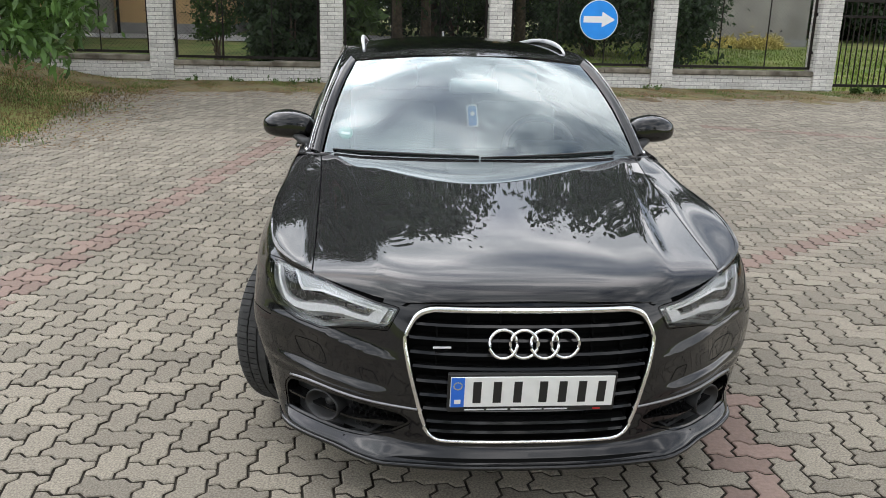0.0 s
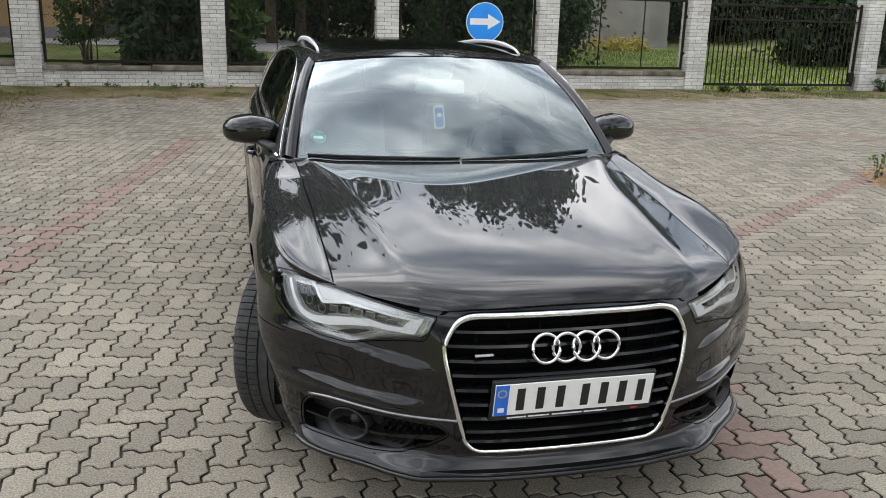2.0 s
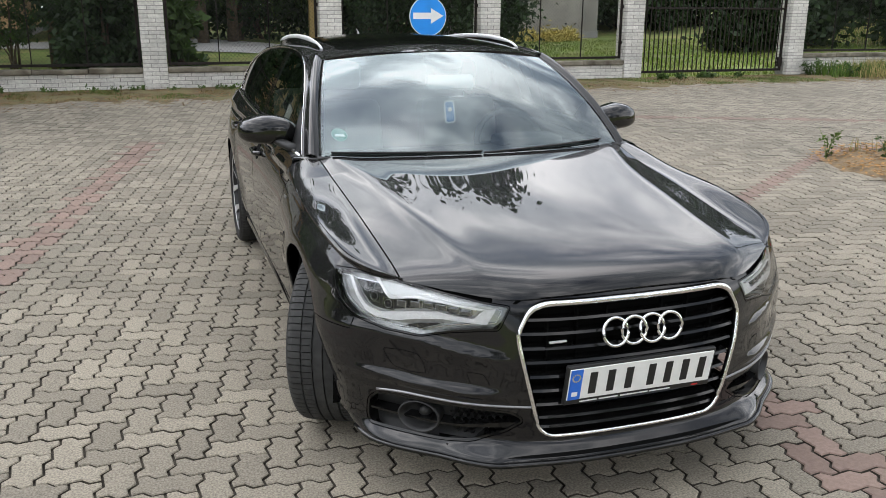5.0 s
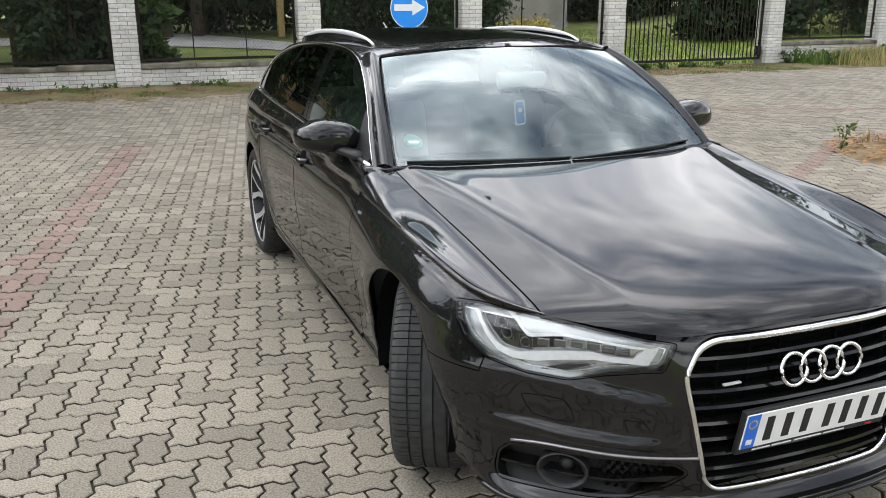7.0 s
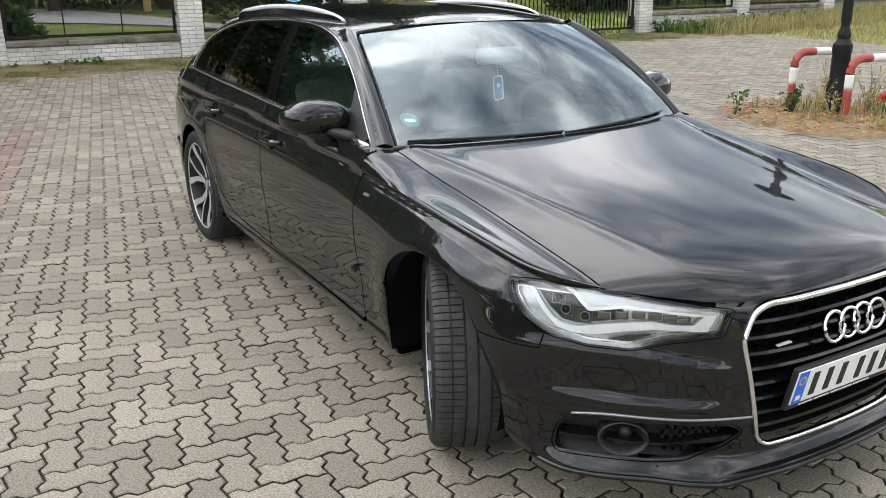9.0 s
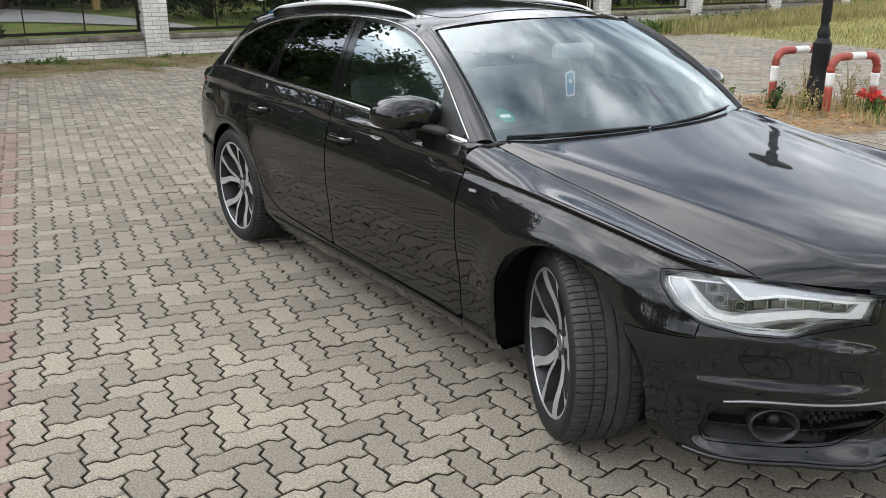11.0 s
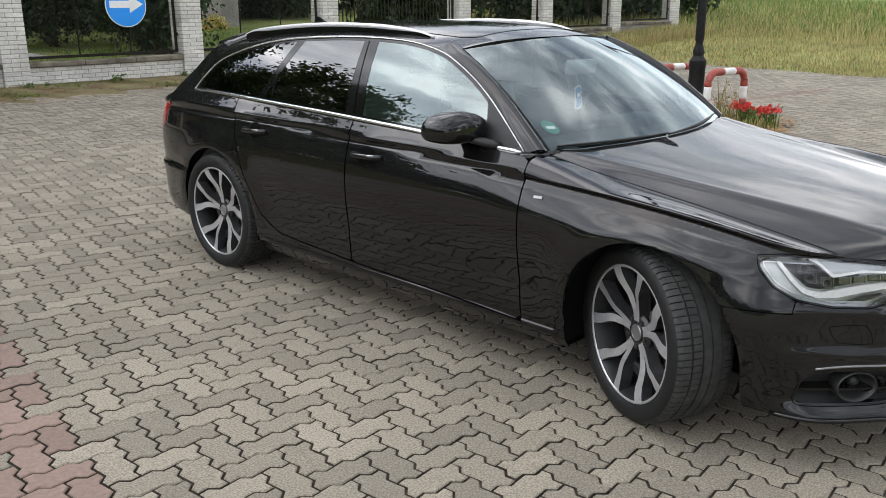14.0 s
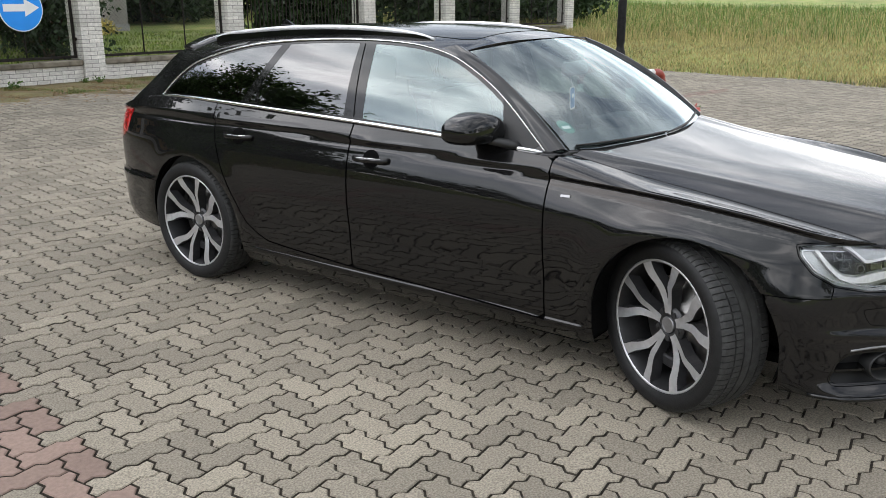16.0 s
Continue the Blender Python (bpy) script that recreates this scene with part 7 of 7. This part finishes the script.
# unseen rows beside and behind the camera, added for reflections and skyline
for k, (x, y) in enumerate(((-21, -12), (-22, -6), (-20.5, -1), (-23, 4), (-21, 9), (-22.5, 14), (-20, 19), (-24, 25), (-17, 28))):
    tree(x, y, (2.9 if y < 8 else 4.6) + .5 * math.sin(k * 2.3), 3.4, LEAF_DARK if k % 2 else LEAF, 110, 60, .30, label="unseen broad dark tree added at the edge of the lot", crown_low=.12)
for k, (x, y) in enumerate(((-12, -24), (-4, -26), (4, -25), (12, -24), (21, -22))):
    tree(x, y, 7.5 + 1.5 * math.sin(k * 1.7), 3.2, LEAF_DARK, 80, 50, .30, label="unseen broad dark tree added at the edge of the lot", crown_low=.12)
# the tree on the bank, its twigs hanging low over the verge
bank = tree(-7.9, 11.6, 6.0, 2.2, LEAF, 130, 80, .20, label="leafy tree on the bank with low hanging twigs", crown_low=.42)
P = []
for k in range(230):
    x0 = rng.uniform(-7.2, -4.85)
    s = np.array([x0, 9.5 + rng.uniform(-.6, .9), rng.uniform(1.0, 2.9)])
    e = s + np.array([rng.uniform(-.1, .4), rng.uniform(-.4, .3), -rng.uniform(.3, .9)])
    low = .72 + .5 * float(smooth(e[0], -5.3, -4.7))
    e[2] = max(e[2], low + rng.uniform(0, .15))
    t = np.linspace(0, 1, 20)[:, None]
    P.append(s + (e - s) * t + np.array([0, 0, .2]) * (4 * t * (1 - t)) + rng.normal(size=(20, 3)) * .08)
for k in range(9):
    s = np.array([rng.uniform(-5.6, -5.1), 8.9 + rng.uniform(-.3, .3), 1.2])
    e = np.array([-4.75 + rng.uniform(-.35, .15), 8.8 + rng.uniform(-.3, .3), .62 + rng.uniform(0, .3)])
    t = np.linspace(0, 1, 20)[:, None]
    P.append(s + (e - s) * t + np.array([0, 0, .15]) * (4 * t * (1 - t)) + rng.normal(size=(20, 3)) * .05)
P = np.concatenate(P)
P = P[P[:, 2] > ground_z(P[:, 0], P[:, 1]) + .12]
v, q = leaf_quads(P, .19, .9, .36)
fast("hanging_foliage", v, q, foliage("walnut_leaves", (0.080, 0.150, 0.036), .45, .42), bank)

# ---- buildings behind ----


def block(name, x0, x1, y0, y1, z0, z1, mat, label, cat, roof=None):
    bm = bmesh.new()
    box(bm, x0, x1, y0, y1, z0, z1)
    ob = bm_part(name, bm, mat, None)
    tagged(ob, label, cat)
    return ob


hz = float(ground_z(-8, 27.3))
house = block("house", -16.0, -5.4, 27.3, 35.0, hz + .38, hz + 5.6, HOUSE, "ochre rendered house with a grey plinth", "house")
bm = bmesh.new()
box(bm, -16.03, -5.37, 27.26, 35.03, hz - .4, hz + .38)
bm_part("plinth", bm, PLINTH, house)
V = [(-16.6, 26.7, hz + 5.5), (-4.8, 26.7, hz + 5.5), (-4.8, 35.6, hz + 5.5), (-16.6, 35.6, hz + 5.5), (-16.6, 31, hz + 8.2), (-4.8, 31, hz + 8.2)]
part("roof", V, [(0, 1, 5, 4), (2, 3, 4, 5), (1, 2, 5), (3, 0, 4), (0, 3, 2, 1)], ROOFING, house)
bm = bmesh.new()
box(bm, -10.7, -9.25, 26.9, 27.24, hz - .3, hz + 1.16, .01)
bm_part("cellar_hatch", bm, CONCRETE, house, "low grey rendered cellar hatch")
part("downpipe", *tube([(-9.12, 27.2, hz - .05), (-9.12, 27.2, hz + 5.4)], .05, 10), IRON, house, smooth=True)
for x in (-7.6, -13.0):
    bm = bmesh.new()
    box(bm, x - .6, x + .6, 27.24, 27.32, hz + 2.0, hz + 3.5, .02)
    w = bm_part("window", bm, PLINTH, house)
    bm = bmesh.new()
    box(bm, x - .5, x + .5, 27.22, 27.26, hz + 2.1, hz + 3.4)
    bm_part("pane", bm, PIANO, w)
gz0 = float(ground_z(12, 26))
garage = block("garage", 9.9, 15.6, 28.2, 34.0, gz0 + .30, gz0 + 3.6, CONCRETE, "plain grey concrete garage with a dark flat roof", "garage")
bm = bmesh.new()
box(bm, 9.87, 15.63, 28.17, 34.03, gz0 - .5, gz0 + .32)
bm_part("plinth", bm, PLINTH, garage)
bm = bmesh.new()
box(bm, 9.6, 15.9, 27.9, 34.3, gz0 + 3.6, gz0 + 3.8, .02)
bm_part("roof", bm, ROOFING, garage)
for x in (14.2, 14.6):
    bm = bmesh.new()
    bmesh.ops.create_cone(bm, segments=14, radius1=.035, radius2=.035, depth=.06, cap_ends=True, matrix=Matrix.Translation((x, 28.19, gz0 + .62)) @ Matrix.Rotation(radians(90), 4, "X"))
    bm_part("vent", bm, CAVITY, garage)
P, _ = clumps((12.6, 26.6, gz0 + .12), (1.7, .6, .28), 60, 60, .1, .1, -.4)
v, q = leaf_quads(P, .22, 0, .22)
tagged(fast("straw_heap", v, q, STRAW), "heap of yellow straw before the garage", "straw", kind="stuff")
bm = bmesh.new()
box(bm, 3.55, 3.75, 25.2, 25.4, .5, 4.0, .01)
tagged(bm_part("timber_post", bm, material("yellow_timber", (.45, .32, .13), .8, vary=.1, scale=10.0), None), "yellow timber post on the lawn", "post")
# thicket closing the view beyond the lawn
for k in range(15):
    shrub(-15 + 4.2 * k, 40 + 1.5 * math.sin(k * 2.1), 5.2 + .6 * math.sin(k * 1.3), 3.0, LEAF_DARK, 110, 60, .34, "dense dark thicket beyond the lawn")
# field boundary far off
for k in range(16):
    x, y = 46 + 9 * k, 60 + 8 * math.sin(k)
    tree(x, y, 9 + 2 * math.sin(k * 1.9), 5.0, LEAF_DARK, 60, 40, .6, label="far tree beyond the meadow", crown_low=.05, group="far trees")

# ---- paving: zigzag blocks in herringbone ----
W = .1125
AX = radians(-9.4)
E1, E2 = np.array([math.cos(AX), math.sin(AX)]), np.array([-math.sin(AX), math.cos(AX)])
HZ = .105
O0 = np.array([-2.206, .773])


def edge_pts(ax, rev):
    """Inner points of one zigzag edge of unit length, along x or along y."""
    p = [(.36, HZ), (.64, -HZ)] if ax == 0 else [(-HZ, .36), (HZ, .64)]
    return p[::-1] if rev else p


outline = []
for (cx, cy), ax, rev in (((0, 0), 0, 0), ((1, 0), 0, 0), ((2, 0), 1, 0), ((1, 1), 0, 1), ((0, 1), 0, 1), ((0, 0), 1, 1)):
    start = {((0, 0), 0, 0): (0, 0), ((1, 0), 0, 0): (1, 0), ((2, 0), 1, 0): (2, 0), ((1, 1), 0, 1): (2, 1), ((0, 1), 0, 1): (1, 1), ((0, 0), 1, 1): (0, 1)}[((cx, cy), ax, rev)]
    outline.append(start)
    outline += [(cx + a, cy + b) for a, b in edge_pts(ax, rev)]
outline = (np.array(outline, float) - (1, .5)) * W


def inset(poly, d):
    a, b = np.roll(poly, 1, 0), np.roll(poly, -1, 0)
    e0, e1 = poly - a, b - poly
    e0, e1 = e0 / np.linalg.norm(e0, axis=1, keepdims=True), e1 / np.linalg.norm(e1, axis=1, keepdims=True)
    n0, n1 = np.stack([-e0[:, 1], e0[:, 0]], 1), np.stack([-e1[:, 1], e1[:, 0]], 1)
    m = n0 + n1
    m /= np.linalg.norm(m, axis=1, keepdims=True)
    k = np.clip((m * n0).sum(1, keepdims=True), .5, 1)
    return poly + m * d / k


ring0, ring1 = inset(outline, .0045), inset(outline, .0085)
NB = len(outline)
H_POS, ANG = [], []
span = range(-150, 160)
for n_ in span:
    for m_ in range(-75, 80):
        for v_ in (0, 1):
            c = np.array([n_ + 4 * m_ + 1, n_ + .5]) if not v_ else np.array([n_ + 4 * m_ + 2.5, n_ + 0.0])
            if abs(c[0]) > 190 or abs(c[1]) > 190:
                continue
            p = O0 + (E1 * c[0] + E2 * c[1]) * W
            if LOT[0] + .1 < p[0] < LOT[1] - .1 and LOT[2] + .1 < p[1] < LOT[3] - .15:
                H_POS.append(p)
                ANG.append(AX + (math.pi / 2 if v_ else 0))
POS, ANG = np.array(H_POS), np.array(ANG)
keep = ~((POS[:, 0] < -5.0 + .3 * np.sin(POS[:, 1])) & (POS[:, 1] > 7.0)) & ~(bed_s(POS[:, 0], POS[:, 1]) > .1) & (POS[:, 0] < edge(POS[:, 1]) + .2)
POS, ANG = POS[keep], ANG[keep]


def near_line(P, line_, d):
    best = np.full(len(P), 9.0)
    for a, b in zip(line_, line_[1:]):
        a, b = np.array(a), np.array(b)
        t = np.clip(((P - a) @ (b - a)) / ((b - a) @ (b - a)), 0, 1)
        best = np.minimum(best, np.linalg.norm(P - a - t[:, None] * (b - a), axis=1))
    return best < d


red = near_line(POS, [(-3.15, -1.9), (-1.55, 7.6)], .135) | near_line(POS, [(-5.2, 4.6), (-2.35, 3.2)], .10) | near_line(POS, [(1.1, 1.35), (6.2, 5.0)], .13) | near_line(POS, [(1.02, .2), (.72, -1.9)], .135) | near_line(POS, [(6.2, 5.0), (12, 4.2)], .12) | near_line(POS, [(4.3, 8.6), (9.4, 6.6)], .12)
near = (POS[:, 0] > -6.5) & (POS[:, 0] < 5.0) & (POS[:, 1] > -2.4) & (POS[:, 1] < 7.5)
single = (POS[:, 0] > -3.05) & (POS[:, 0] < -1.05) & (POS[:, 1] > -1.0) & (POS[:, 1] < 2.75)
rng2 = np.random.default_rng(11)
tilt = rng2.normal(size=(len(POS), 2)) * .006
dz = rng2.normal(size=len(POS)) * .0012


def placed(k, ring, z):
    c, s = math.cos(ANG[k]), math.sin(ANG[k])
    x, y = POS[k, 0] + ring[:, 0] * c - ring[:, 1] * s, POS[k, 1] + ring[:, 0] * s + ring[:, 1] * c
    zz = .10 * smooth(y, 3.0, 14.0) + z + dz[k] + (x - POS[k, 0]) * tilt[k, 0] + (y - POS[k, 1]) * tilt[k, 1]
    return np.stack([x, y, zz], 1)


for is_red, mat in ((False, PAVER_ALL), (True, PAVER_RED_ALL)):
    V, F, MI = [], [], []
    for k in np.nonzero((red == is_red) & ~single)[0]:
        o = len(V)
        if near[k]:
            V += placed(k, ring1, 0).tolist() + placed(k, ring0, -.0045).tolist() + placed(k, ring0, -.02).tolist()
            F.append(tuple(range(o, o + NB)))
            for lv in (0, 1):
                F += [(o + lv * NB + (j + 1) % NB, o + lv * NB + j, o + lv * NB + NB + j, o + lv * NB + NB + (j + 1) % NB) for j in range(NB)]
            # walls take the dark sand: joint dirt, with the joint's shade in its colour
            MI += [0] + [0] * NB + [1] * NB
        else:
            V += placed(k, ring0, -.001).tolist()
            F.append(tuple(range(o, o + NB)))
            MI.append(0)
    field = tagged(part("red_paver_field" if is_red else "paver_field", V, F, mat, pavement), kind="stuff")
    field.data.materials.append(SAND_SHADE)
    field.data.polygons.foreach_set("material_index", MI)
one = {}
for is_red, mat in ((False, PAVER), (True, PAVER_RED)):
    V = [(*p, 0) for p in ring1] + [(*p, -.0045) for p in ring0] + [(*p, -.02) for p in ring0]
    F = [tuple(range(NB))]
    for lv in (0, 1):
        F += [(lv * NB + (j + 1) % NB, lv * NB + j, lv * NB + NB + j, lv * NB + NB + (j + 1) % NB) for j in range(NB)]
    me = bpy.data.meshes.new("paver")
    me.from_pydata(V, [], F)
    me.update()
    me.materials.append(mat)
    me.materials.append(SAND_SHADE)
    # lower walls again in the dark sand that holds the joint's shade
    me.polygons.foreach_set("material_index", [0] * (NB + 1) + [1] * NB)
    one[is_red] = me
for k in np.nonzero(single)[0]:
    ob = new("red_paver" if red[k] else "paver", one[bool(red[k])])
    ob.matrix_basis = Matrix.Translation((POS[k, 0], POS[k, 1], dz[k])) @ Matrix.Rotation(float(ANG[k]), 4, "Z") @ Matrix.Rotation(float(tilt[k, 0]), 4, "X") @ Matrix.Rotation(float(tilt[k, 1]), 4, "Y")
    ob.parent = pavement
